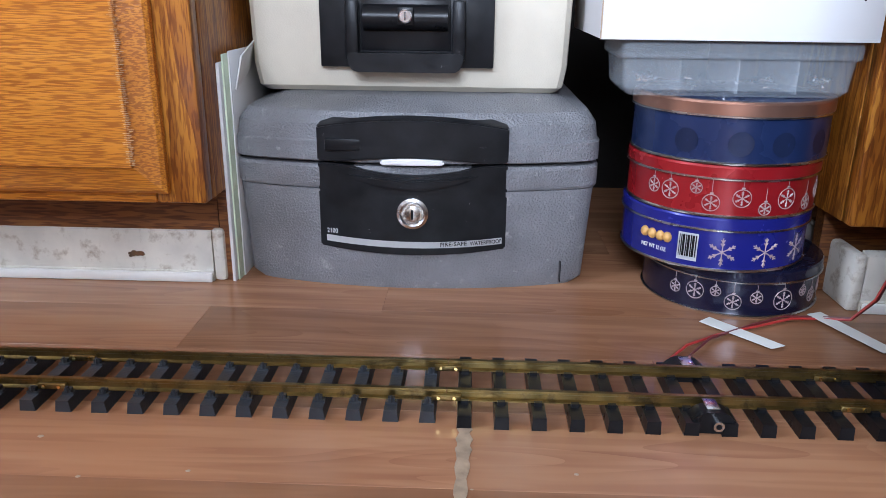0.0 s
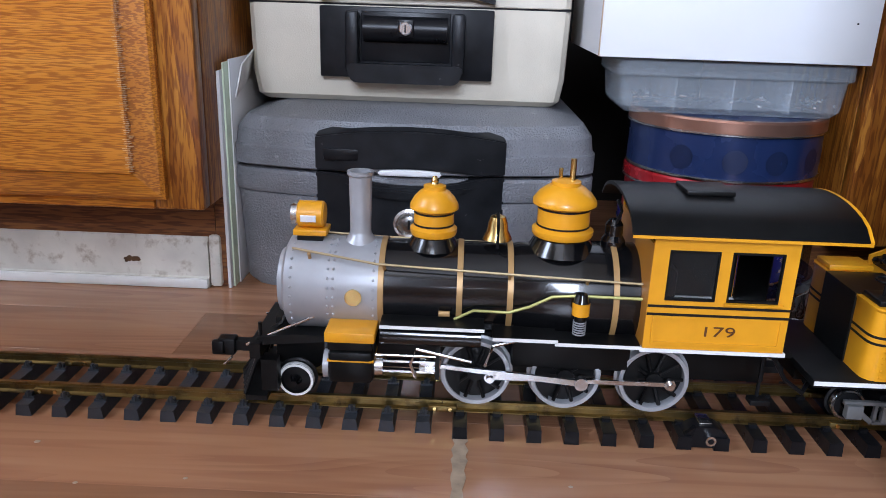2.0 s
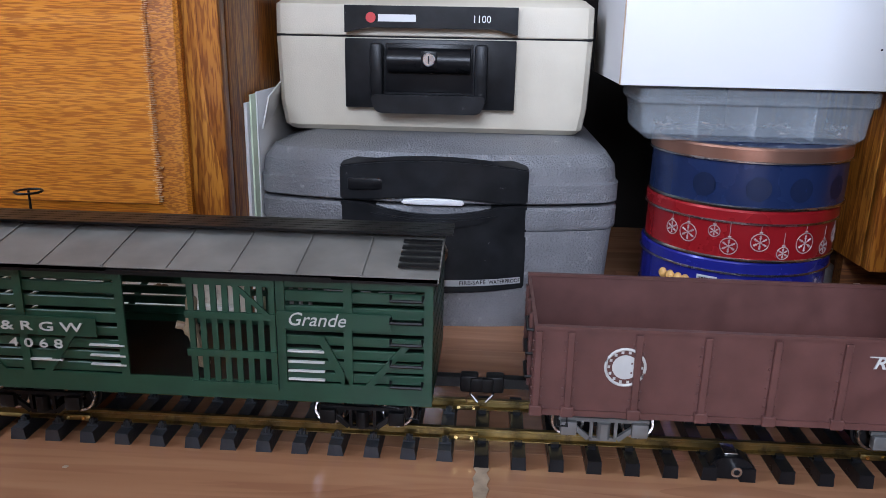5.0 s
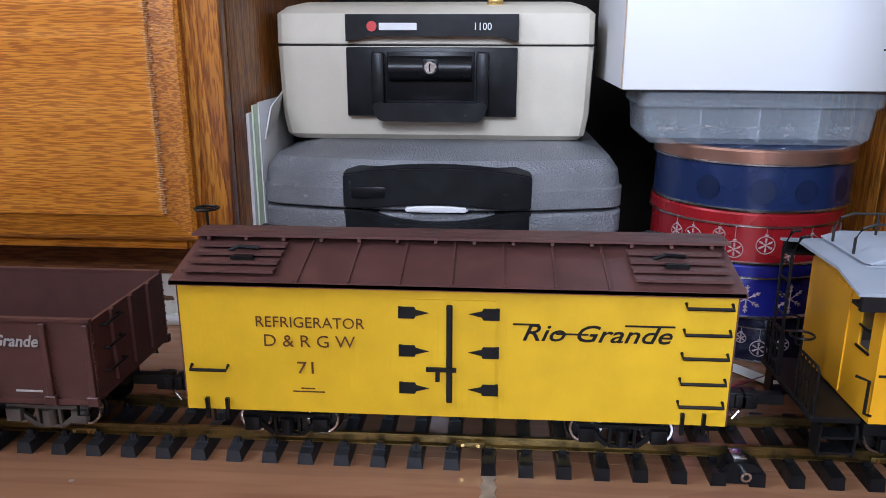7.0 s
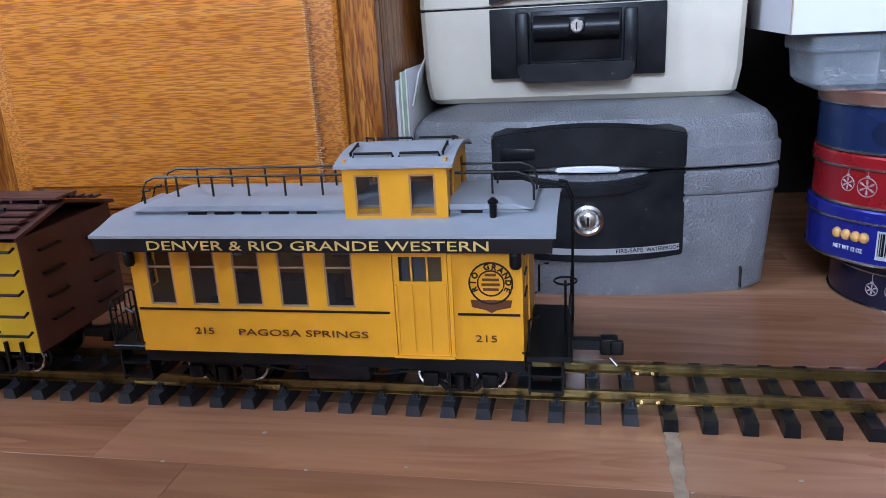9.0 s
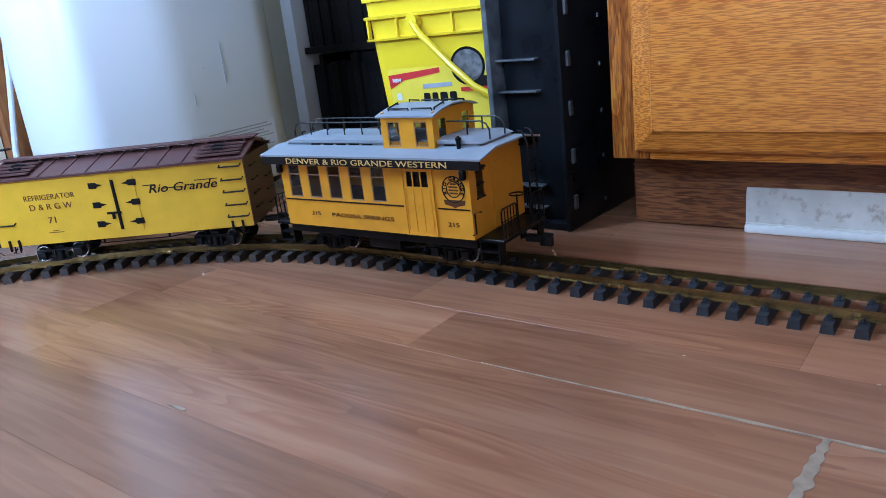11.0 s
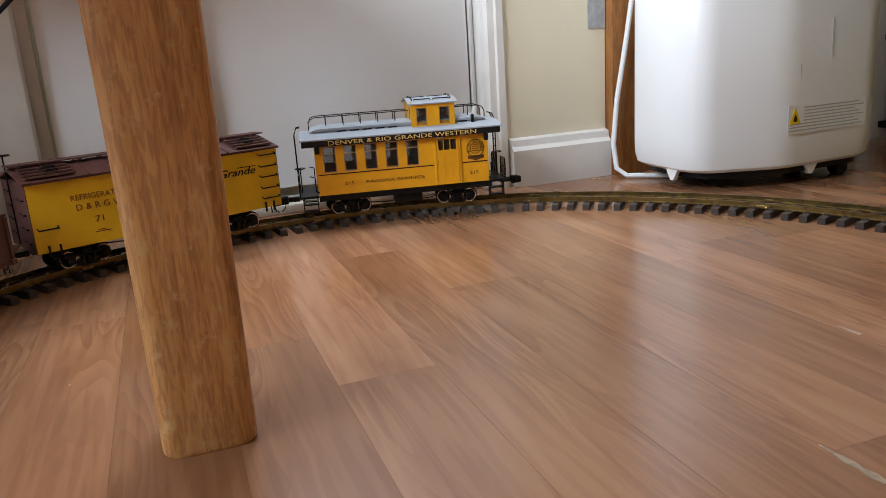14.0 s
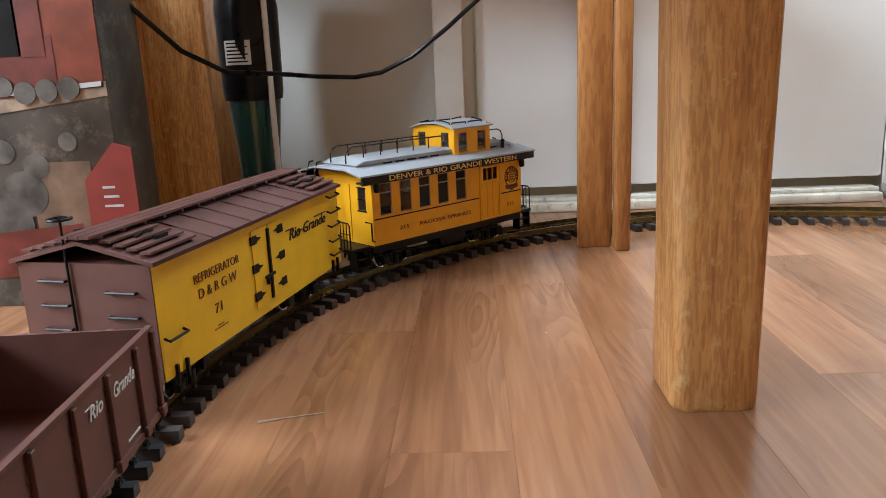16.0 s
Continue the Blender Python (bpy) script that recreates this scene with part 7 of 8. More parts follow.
def gondola():
    c = thing("gondola_car", (0, 0, 0), 0, "brown model gondola car with ribbed sides, empty", "railway car")
    h, w, z1 = 0.168, 0.059, 0.1180
    part("floor_pan", box(bmn(), -h, h, -w + 0.0026, w - 0.0026, 0.056, 0.062), M["boxred"], c)
    for s in (-1, 1):
        sd = part("side", box(bmn(), -h, h, *sorted((s * (w - 0.0025), s * w)), 0.056, z1, 0.0005, 1), M["boxred"], c, "brown ribbed side")
        for x in (-0.165, -0.143, -0.097, -0.051, -0.005, 0.041, 0.087, 0.133, 0.165):
            rb = part("rib", box(bmn(), x - 0.0024, x + 0.0024, *sorted((s * w, s * (w + 0.003))), 0.054, z1 - 0.0015, 0.0005, 1), M["boxred"], sd)
            part("stake_pocket", box(bmn(), x - 0.0045, x + 0.0045, *sorted((s * (w + 0.0001), s * (w + 0.0042))), 0.0535, 0.0610, 0.0006, 1), M["boxred"], rb)
            bm = bmn()
            for k in range(8):
                for dx in (-0.0036, 0.0036):
                    ball(bm, (x + dx, s * w, 0.060 + k * 0.0070), 0.0009, 5)
            tagged(part("rivets", bm, M["boxred"], rb, smooth=0), kind="stuff")
        part("top_rail", box(bmn(), -h, h, *sorted((s * (w - 0.003), s * (w + 0.0015))), z1, z1 + 0.0022), M["boxred"], sd)
        part("bottom_rail", box(bmn(), -h, h, *sorted((s * (w - 0.001), s * (w + 0.0015))), 0.0535, 0.058), M["boxred"], sd)
    for e in (-1, 1):
        en = part("end", box(bmn(), *sorted((e * (h - 0.0025), e * h)), -w + 0.003, w - 0.003, 0.062, z1), M["boxred"], c)
        for z in (0.075, 0.093, 0.111):
            grab(en, [(e * h, -0.045, z), (e * (h + 0.004), -0.045, z), (e * (h + 0.004), -0.02, z), (e * h, -0.02, z)])
        for i in range(3):
            part("end_rib", box(bmn(), *sorted((e * h, e * (h + 0.0025))), -0.03 + 0.03 * i - 0.002, -0.03 + 0.03 * i + 0.002, 0.062, z1), M["boxred"], en)
    write("Rio", 0.0085, pose(0.068, -w - 0.0006, 0.103), M["herald"], c, 0.019, shear=0.3, weight=0.0002)
    write("Grande", 0.0085, pose(0.110, -w - 0.0006, 0.102), M["herald"], c, 0.034, shear=0.3, weight=0.0002)
    part("speed_line", box(bmn(), 0.056, 0.066, -w - 0.0006, -w - 0.0001, 0.1070, 0.1078), M["herald"], c)
    part("data_bar", box(bmn(), 0.106, 0.126, -w - 0.0006, -w - 0.0001, 0.0625, 0.0640), M["herald"], c)
    hd = part("herald_ring", ring(bmn(), (-0.105, -w - 0.0003, 0.092), 0.0135, 0.0011, "y", 24), M["herald"], c, "round white herald")
    part("herald_disc", rod(bmn(), (-0.105, -w - 0.0004, 0.092), (-0.105, -w + 0.0005, 0.092), 0.009, seg=20), M["herald"], hd)
    bm = bmn()
    for k in range(14):
        a = 2 * math.pi * k / 14
        box(bm, -0.105 + 0.0112 * math.cos(a) - 0.0009, -0.105 + 0.0112 * math.cos(a) + 0.0009, -w - 0.0006, -w - 0.0001, 0.092 + 0.0112 * math.sin(a) - 0.0009, 0.092 + 0.0112 * math.sin(a) + 0.0009)
    tagged(part("herald_marks", bm, M["herald"], hd), kind="stuff")
    under(c, h)
    for x in (-0.112, 0.112):
        truck(c, x, M["truck_shaded_silver"])
    CARS.append((c, 1.231, 0.112))


def reefer():
    c = thing("refrigerator_car", (0, 0, 0), 0, "yellow model refrigerator car with a brown roof", "railway car")
    h, w = 0.1895, 0.0600
    body = part("body", box(bmn(), -h + 0.002, h - 0.002, -w + 0.002, w - 0.002, 0.056, 0.150), M["boxred"], c)
    for s in (-1, 1):
        part("side", box(bmn(), -h, h, *sorted((s * (w - 0.0019), s * w)), 0.0545, 0.1505), M["reefer_boards"], body, "yellow boarded side")
        part("end_board", box(bmn(), *sorted((s * h, s * (h + 0.0012))), -w + 0.0003, w - 0.0003, 0.0545, 0.1505), M["boxred"], body, "brown end board")
        for x in (-h + 0.006, h - 0.006):
            part("corner_plate", box(bmn(), x - 0.006, x + 0.006, *sorted((s * w, s * (w + 0.0005))), 0.0545, 0.064), M["reefer"], body)
        d = part("door", box(box(bmn(), -0.0335, -0.0035, *sorted((s * w, s * (w + 0.0010))), 0.064, 0.142), 0.0015, 0.0305, *sorted((s * w, s * (w + 0.0010))), 0.064, 0.142), M["reefer_boards"], body)
        part("lock_bar", box(bmn(), -0.0030, 0.0010, *sorted((s * (w + 0.0002), s * (w + 0.003))), 0.0665, 0.1385, 0.0005, 1), M["iron"], d)
        part("latch", box(bmn(), -0.017, 0.004, *sorted((s * (w + 0.003), s * (w + 0.0045))), 0.0905, 0.0935), M["iron"], d)
        part("latch_drop", box(bmn(), -0.0105, -0.0075, *sorted((s * (w + 0.0011), s * (w + 0.004))), 0.083, 0.0905), M["iron"], d)
        for z in (0.1325, 0.1045, 0.0765):
            for x, q in ((-0.036, 1), (0.033, -1)):
                part("hinge", prism(bmn(), [(x, z - 0.0042), (x + q * 0.011, z - 0.0042), (x + q * 0.012, z - 0.0022), (x + q * 0.021, z), (x + q * 0.012, z + 0.0022), (x + q * 0.011, z + 0.0042), (x, z + 0.0042)], "y", *sorted((s * (w + 0.0002), s * (w + 0.0018)))), M["iron"], d)
    for z in (0.1415, 0.123, 0.106, 0.0875, 0.0705):
        rung(c, 0.171, -w, z, 0.030)
    rung(c, -0.171, -w, 0.087, 0.026)
    for x in (-0.1745, -0.160, 0.160, 0.1745):
        part("sill_step", box(bmn(), x - 0.0012, x + 0.0012, -w - 0.003, -w - 0.0002, 0.048, 0.064), M["iron"], c)
    write("REFRIGERATOR", 0.0078, pose(-0.098, -w - 0.0006, 0.1225), M["brown_ink"], c, 0.076, weight=-0.00008)
    write("D & R G W", 0.0088, pose(-0.099, -w - 0.0006, 0.1085), M["brown_ink"], c, 0.064, weight=-0.00008)
    write("71", 0.0088, pose(-0.101, -w - 0.0006, 0.0885), M["brown_ink"], c, 0.0115)
    for x, z, wd in ((-0.105, 0.0705, 0.014), (-0.094, 0.0705, 0.010), (-0.101, 0.073, 0.010)):
        part("data_bar", box(bmn(), x - wd / 2, x + wd / 2, -w - 0.0004, -w - 0.0001, z - 0.0005, z + 0.0005), M["brown_ink"], c)
    write("Rio Grande", 0.0118, pose(0.0975, -w - 0.0006, 0.1195), M["ink"], c, 0.100, shear=0.32, weight=0.0001)
    for x0, x1, z in ((0.042, 0.06, 0.1258), (0.071, 0.093, 0.1195), (0.117, 0.150, 0.1265)):
        part("speed_line", box(bmn(), x0, x1, -w - 0.0009, -w - 0.0001, z - 0.0005, z + 0.0006), M["ink"], c)
    roof = part("roof", pitched(bmn(), h + 0.004, w + 0.005, 0.1525, 0.1685), M["boxred"], c, "brown pitched roof")
    part("eave", box(box(bmn(), -h - 0.003, h + 0.003, -w - 0.005, -w + 0.001, 0.1500, 0.1530), -h - 0.003, h + 0.003, w - 0.001, w + 0.005, 0.1500, 0.1530), M["boxred"], roof)
    for i in range(7):
        x = -0.105 + i * 0.035
        for s in (-1, 1):
            part("roof_rib", prism(bmn(), [(s * (w + 0.004), 0.1529), (0, 0.1687), (0, 0.1698), (s * (w + 0.004), 0.1540)], "x", x - 0.0008, x + 0.0008), M["boxred"], roof)
    for i in range(3):
        y = -0.0095 + 0.0095 * i
        part("roof_walk_plank", box(bmn(), -h - 0.006, h + 0.006, y - 0.0042, y + 0.0042, 0.1708, 0.1728), M["boxred"], roof)
    for i in range(14):
        part("walk_bracket", box(bmn(), -0.182 + i * 0.028 - 0.0012, -0.182 + i * 0.028 + 0.0012, -0.015, 0.015, 0.1685, 0.1707), M["boxred"], roof)
    for e in (-1, 1):
        for s in (-1, 1):
            for i in range(4):
                yy = s * (0.020 + i * 0.0115)
                zz = 0.1685 - 0.016 * (abs(yy) / (w + 0.005)) + 0.0022
                part("hatch_plank", box(bmn(), e * 0.154 - 0.032, e * 0.154 + 0.032, yy - 0.0046, yy + 0.0046, zz, zz + 0.002), M["boxred"], roof)
            part("hatch_latch", tube(bmn(), [(e * 0.150 - 0.012, s * 0.030, 0.1645), (e * 0.150 - 0.004, s * 0.032, 0.1685), (e * 0.150 + 0.010, s * 0.030, 0.167)], 0.0016, 6), M["iron"], roof)
            part("hatch_latch", box(bmn(), e * 0.150 - 0.006, e * 0.150 + 0.010, s * 0.043 - 0.002, s * 0.043 + 0.002, 0.1625, 0.1655), M["iron"], roof)
        for z in (0.136, 0.116, 0.096, 0.076):
            grab(c, [(e * (h - 0.002), -0.040 * e, z), (e * (h + 0.004), -0.040 * e, z), (e * (h + 0.004), -0.016 * e, z), (e * (h - 0.002), -0.016 * e, z)])
            grab(c, [(e * (h - 0.002), 0.020 * e, z - 0.008), (e * (h + 0.004), 0.020 * e, z - 0.008), (e * (h + 0.004), 0.046 * e, z - 0.008), (e * (h - 0.002), 0.046 * e, z - 0.008)])
        for y, z, wd in ((-0.042, 0.128, 0.016), (-0.042, 0.122, 0.006), (-0.028, 0.100, 0.026), (-0.028, 0.096, 0.026), (0.0, 0.128, 0.012), (0.0, 0.124, 0.012)):
            part("data_bar", box(bmn(), *sorted((e * (h - 0.002), e * (h - 0.0014))), (y - wd / 2), (y + wd / 2), z - 0.001, z + 0.001), M["herald"], c)
    st = part("brake_staff", rod(bmn(), (-h - 0.003, 0.012, 0.06), (-h - 0.003, 0.012, 0.186), 0.0011, seg=8), M["iron"], c)
    part("brake_wheel", ring(bmn(), (-h - 0.003, 0.012, 0.186), 0.009, 0.001, "z", 18), M["iron"], st)
    part("wheel_spoke", rod(bmn(), (-h - 0.012, 0.012, 0.186), (-h + 0.006, 0.012, 0.186), 0.0007, seg=6), M["iron"], st)
    under(c, h)
    for x in (-0.125, 0.125):
        truck(c, x, M["iron"])
    CARS.append((c, 1.6555, 0.125))


def caboose():
    c = thing("caboose", (0, 0, 0), 0, "yellow model caboose with grey roof and cupola", "railway car")
    h, w, t = 0.149, 0.0600, 0.002
    z0, z1 = 0.0600, 0.1455
    WIN = [-0.1255, -0.0904, -0.0553, -0.0195, 0.0162]
    for s in (-1, 1):
        y0, y1 = sorted((s * (w - t), s * w))
        sd = part("side", box(box(bmn(), -h, h, y0, y1, z0, 0.0985), -h, h, y0, y1, 0.1425, z1), M["caboose_boards"], c, "yellow boarded side")
        xs = [-h] + [v for x in WIN for v in (x - 0.0108, x + 0.0108)] + [0.0585, 0.0955, h]
        for a, b in zip(xs[0::2], xs[1::2]):
            part("window_pillar", box(bmn(), a, b, y0, y1, 0.0985, 0.1425), M["caboose_boards"], sd)
        for x in WIN:
            bm = bmn()
            for a in ((x - 0.0108, x + 0.0108, 0.0985, 0.1000), (x - 0.0108, x + 0.0108, 0.1410, 0.1425), (x - 0.0108, x - 0.0094, 0.1000, 0.1410), (x + 0.0094, x + 0.0108, 0.1000, 0.1410), (x - 0.0094, x + 0.0094, 0.1285, 0.1300)):
                box(bm, a[0], a[1], y0 + 0.0004, y1 + 0.0004 * 0, a[2], a[3])
            wf = part("window", bm, mat("window_tan", (0.36, 0.22, 0.12), 0.5), sd, "tan framed window")
            pn = part("pane", box(bmn(), x - 0.0094, x + 0.0094, s * (w - 0.0012) - 0.0002, s * (w - 0.0012) + 0.0002, 0.1000, 0.1410), M["glass"], wf)
            pn.visible_shadow = False
        part("belt_line", box(bmn(), -h + 0.002, 0.0525, *sorted((s * w, s * (w + 0.0007))), 0.0945, 0.0962), M["ink"], sd)
        part("belt_line", box(bmn(), 0.1025, h - 0.002, *sorted((s * w, s * (w + 0.0007))), 0.0945, 0.0962), M["ink"], sd)
        dy0, dy1 = sorted((s * (w + 0.0001), s * (w + 0.0014)))
        dr = part("door", box(box(box(box(bmn(), 0.0575, 0.0965, dy0, dy1, 0.0625, 0.1200), 0.0575, 0.0615, dy0, dy1, 0.1200, 0.1415), 0.0925, 0.0965, dy0, dy1, 0.1200, 0.1415), 0.0615, 0.0925, dy0, dy1, 0.1385, 0.1415), M["caboose"], sd, "yellow baggage door")
        for x in (0.0705, 0.0820):
            part("door_bar", box(bmn(), x - 0.0007, x + 0.0007, dy0, dy1, 0.1200, 0.1385), M["caboose"], dr)
        pn = part("pane", box(bmn(), 0.0615, 0.0925, s * (w - 0.001) - 0.0002, s * (w - 0.001) + 0.0002, 0.1200, 0.1385), M["glass"], dr)
        pn.visible_shadow = False
        for x in (0.0585, 0.0700, 0.0822, 0.0945):
            part("door_stile", box(bmn(), x - 0.0008, x + 0.0008, *sorted((s * (w + 0.0014), s * (w + 0.0021))), 0.066, 0.118), M["caboose"], dr)
        part("door_sill", box(bmn(), 0.0545, 0.0995, *sorted((s * w, s * (w + 0.0035))), 0.0610, 0.0628), M["caboose"], dr)
        for x in (0.0555, 0.0985):
            part("door_jamb", box(bmn(), x - 0.0013, x + 0.0013, *sorted((s * w, s * (w + 0.0022))), 0.0628, 0.1425), M["caboose"], dr)
        lb = part("letter_board", box(bmn(), -0.170, 0.170, *sorted((s * 0.0660, s * 0.0698)), 0.1440, 0.1542), M["ink"], c, "black letter board")
        part("soffit", box(bmn(), -0.170, 0.170, *sorted((s * (w - 0.004), s * 0.0659)), 0.1456, 0.148), M["ink"], lb)
    write("DENVER & RIO GRANDE WESTERN", 0.0068, pose(0.001, -0.0702, 0.1487), M["gold_ink"], c, 0.253)
    write("215", 0.0052, pose(-0.0955, -w - 0.0005, 0.0775), M["brown_ink"], c, 0.0155)
    write("PAGOSA SPRINGS", 0.0052, pose(-0.0165, -w - 0.0005, 0.0772), M["brown_ink"], c, 0.102)
    write("215", 0.0052, pose(0.1225, -w - 0.0005, 0.0765), M["brown_ink"], c, 0.0155)
    hd = part("herald_ring", ring(bmn(), (0.1268, -w - 0.0003, 0.1190), 0.0152, 0.0007, "y", 28), M["ink"], c, "round black herald")
    part("herald_ring", ring(bmn(), (0.1268, -w - 0.0003, 0.1190), 0.0093, 0.0006, "y", 24), M["ink"], hd)
    for k, ch in enumerate("RIO GRANDE"):
        if ch == " ":
            continue
        a = math.pi * (1.12 - 1.24 * k / 9)
        write(ch, 0.0040, pose(0.1268 + 0.0122 * math.cos(a), -w - 0.0006, 0.1190 + 0.0122 * math.sin(a), 0, -(math.degrees(a) - 90), 0), M["ink"], hd, weight=0.0002)
    for i, wd in enumerate((0.008, 0.012, 0.013, 0.011)):
        part("herald_bar", box(bmn(), 0.1268 - wd / 2, 0.1268 + wd / 2, -w - 0.0006, -w - 0.0001, 0.1243 - 0.0036 * i, 0.1262 - 0.0036 * i), M["brown_ink"], hd)
    part("herald_ribbon", prism(bmn(), [(0.1120, 0.1065), (0.1416, 0.1065), (0.1405, 0.1010), (0.1310, 0.0990), (0.1268, 0.0968), (0.1226, 0.0990), (0.1131, 0.1010)], "y", -w - 0.0005, -w - 0.0001), M["brown_ink"], hd)
    for e in (-1, 1):
        x0, x1 = sorted((e * (h - t), e * h))
        en = part("end", box(box(box(box(bmn(), x0, x1, -w + t, -0.046, z0, z1 + 0.006), x0, x1, -0.030, w - t, z0, z1 + 0.012), x0, x1, -0.046, -0.030, z0, 0.106), x0, x1, -0.046, -0.030, 0.136, z1 + 0.006), M["caboose"], c, "yellow end wall")
        pn = part("pane", box(bmn(), e * (h - 0.001) - 0.0002, e * (h - 0.001) + 0.0002, -0.046, -0.030, 0.106, 0.136), M["glass"], en)
        pn.visible_shadow = False
        part("window", box(box(box(bmn(), *sorted((e * h, e * (h + 0.0012))), -0.0475, -0.0285, 0.1045, 0.1062), *sorted((e * h, e * (h + 0.0012))), -0.0475, -0.0285, 0.1358, 0.1375), *sorted((e * h, e * (h + 0.0012))), -0.046, -0.030, 0.1205, 0.1218), M["iron"], en)
        part("door", box(bmn(), *sorted((e * h, e * (h + 0.0012))), -0.013, 0.013, z0 + 0.002, 0.140), M["caboose"], en)
        pf = part("platform", box(bmn(), *sorted((e * (h + 0.0003), e * (h + 0.034))), -0.052, 0.052, 0.055, 0.0595, 0.0008, 1), M["iron"], c, "black end platform")
        xr = e * (h + 0.032)
        for y0, y1 in ((-0.050, -0.016), (0.016, 0.050)):
            part("end_rail", tube(bmn(), [(xr, y0, 0.0595), (xr, y0, 0.092), (xr, y0 + 0.003, 0.095), (xr, y1 - 0.003, 0.095), (xr, y1, 0.092), (xr, y1, 0.0595)], 0.0010, 6), M["iron"], pf)
            for k in range(1, 5):
                yy = y0 + (y1 - y0) * k / 5
                part("baluster", rod(bmn(), (xr, yy, 0.0595), (xr, yy, 0.095), 0.0007, seg=6), M["iron"], pf)
            part("end_rail", rod(bmn(), (xr, y0, 0.080), (xr, y1, 0.080), 0.0007, seg=6), M["iron"], pf)
        for s in (-1, 1):
            part("hand_rail", tube(bmn(), [(e * (h - 0.001), s * (w + 0.0), 0.066), (e * (h + 0.004), s * (w + 0.001), 0.068), (e * (h + 0.004), s * (w + 0.001), 0.092), (e * (h + 0.012), s * (w - 0.002), 0.0945)], 0.0011, 6), M["iron"], pf)
            for k in range(2):
                part("step", box(bmn(), *sorted((e * (h + 0.004), e * (h + 0.026))), *sorted((s * 0.040, s * 0.054)), 0.032 + 0.012 * k, 0.034 + 0.012 * k), M["iron"], pf)
            part("step_side", box(bmn(), *sorted((e * (h + 0.0262), e * (h + 0.028))), *sorted((s * 0.040, s * 0.054)), 0.030, 0.055), M["iron"], pf)
            part("step_side", box(bmn(), *sorted((e * (h + 0.002), e * (h + 0.0038))), *sorted((s * 0.040, s * 0.054)), 0.030, 0.055), M["iron"], pf)
        st = part("brake_staff", rod(bmn(), (xr - e * 0.004, -0.006, 0.0595), (xr - e * 0.004, -0.006, 0.102), 0.001, seg=8), M["iron"], pf)
        part("brake_wheel", ring(bmn(), (xr - e * 0.004, -0.006, 0.102), 0.0085, 0.0009, "z", 18), M["iron"], st)
        for y in (-0.0, 0.018):
            part("ladder_rail", tube(bmn(), [(xr + e * 0.001, y + 0.018, 0.0595), (xr + e * 0.001, y + 0.018, 0.158), (xr - e * 0.004, y + 0.018, 0.170), (xr - e * 0.010, y + 0.018, 0.171)], 0.0012, 6), M["iron"], pf)
        for k in range(7):
            part("ladder_rung", rod(bmn(), (xr + e * 0.001, 0.018, 0.068 + 0.0135 * k), (xr + e * 0.001, 0.036, 0.068 + 0.0135 * k), 0.0009, seg=6), M["iron"], pf)
        part("lantern", lathe(bmn(), [(0.003, 0.132), (0.0042, 0.134), (0.0042, 0.142), (0.003, 0.144), (0.0015, 0.147)], (e * (h - 0.004), -w - 0.006, 0), "z", 14), M["iron"], c)
        coupler(c, e * (h + 0.034), e)
    # roof: sloping sides, raised clerestory with rounded ends, cupola
    up = [(-0.0700, 0.1565), (-0.056, 0.1592), (-0.036, 0.1640), (0.036, 0.1640), (0.056, 0.1592), (0.0700, 0.1565)]
    roof = part("roof", prism(bmn(), up + [(y, z - 0.0022) for y, z in reversed(up)], "x", -0.1725, 0.1725), M["greyroof"], c, "pale grey roof")
    def cler(inset, z):
        return [(p[0], p[1], z) for p in rounded([(-0.164 + inset, -0.036), (0.164 - inset, -0.036), (0.164 - inset, 0.036), (-0.164 + inset, 0.036)], 0.004, 3)]
    part("clerestory", shell_loft(bmn(), [cler(0.0, 0.1585), cler(0.010, 0.1648), cler(0.026, 0.1695), cler(0.030, 0.1702)]), M["greyroof"], roof)
    part("clerestory_roof", shell_loft(bmn(), [[(q[0], q[1] * 1.08, q[2]) for q in cler(0.008, 0.1668)], [(q[0], q[1] * 1.08, q[2]) for q in cler(0.020, 0.1708)], [(q[0], q[1] * 0.7, q[2]) for q in cler(0.026, 0.1732)]]), M["greyroof"], roof)
    for x in (-0.100, -0.078, -0.056, -0.034, -0.012, 0.112):
        for s in (-1, 1):
            part("vent", box(bmn(), x - 0.0078, x + 0.0078, *sorted((s * 0.0355, s * 0.0372)), 0.1622, 0.1656), M["ink"], roof)
    cx0, cx1, cw = 0.0205, 0.0965, 0.0445
    cu = part("cupola", box(bmn(), cx0, cx1, -cw + 0.002, cw - 0.002, 0.1575, 0.1690), M["caboose"], c, "yellow cupola with tan windows")
    for s in (-1, 1):
        y0, y1 = sorted((s * (cw - 0.002), s * cw))
        part("cupola_side", box(box(box(box(box(bmn(), cx0, cx1, y0, y1, 0.1585, 0.1640), cx0, cx1, y0, y1, 0.1940, 0.2010), cx0, 0.0290, y0, y1, 0.1640, 0.1940), 0.0480, 0.0690, y0, y1, 0.1640, 0.1940), 0.0880, cx1, y0, y1, 0.1640, 0.1940), M["caboose_boards"], cu)
        for x in (0.0385, 0.0785):
            bm = bmn()
            for a in ((x - 0.0095, x + 0.0095, 0.1640, 0.1655), (x - 0.0095, x + 0.0095, 0.1925, 0.1940), (x - 0.0095, x - 0.0080, 0.1655, 0.1925), (x + 0.0080, x + 0.0095, 0.1655, 0.1925)):
                box(bm, a[0], a[1], y0 + 0.0003, y1, a[2], a[3])
            wf = part("window", bm, mat("cupola_window_tan", (0.40, 0.20, 0.08), 0.5), cu)
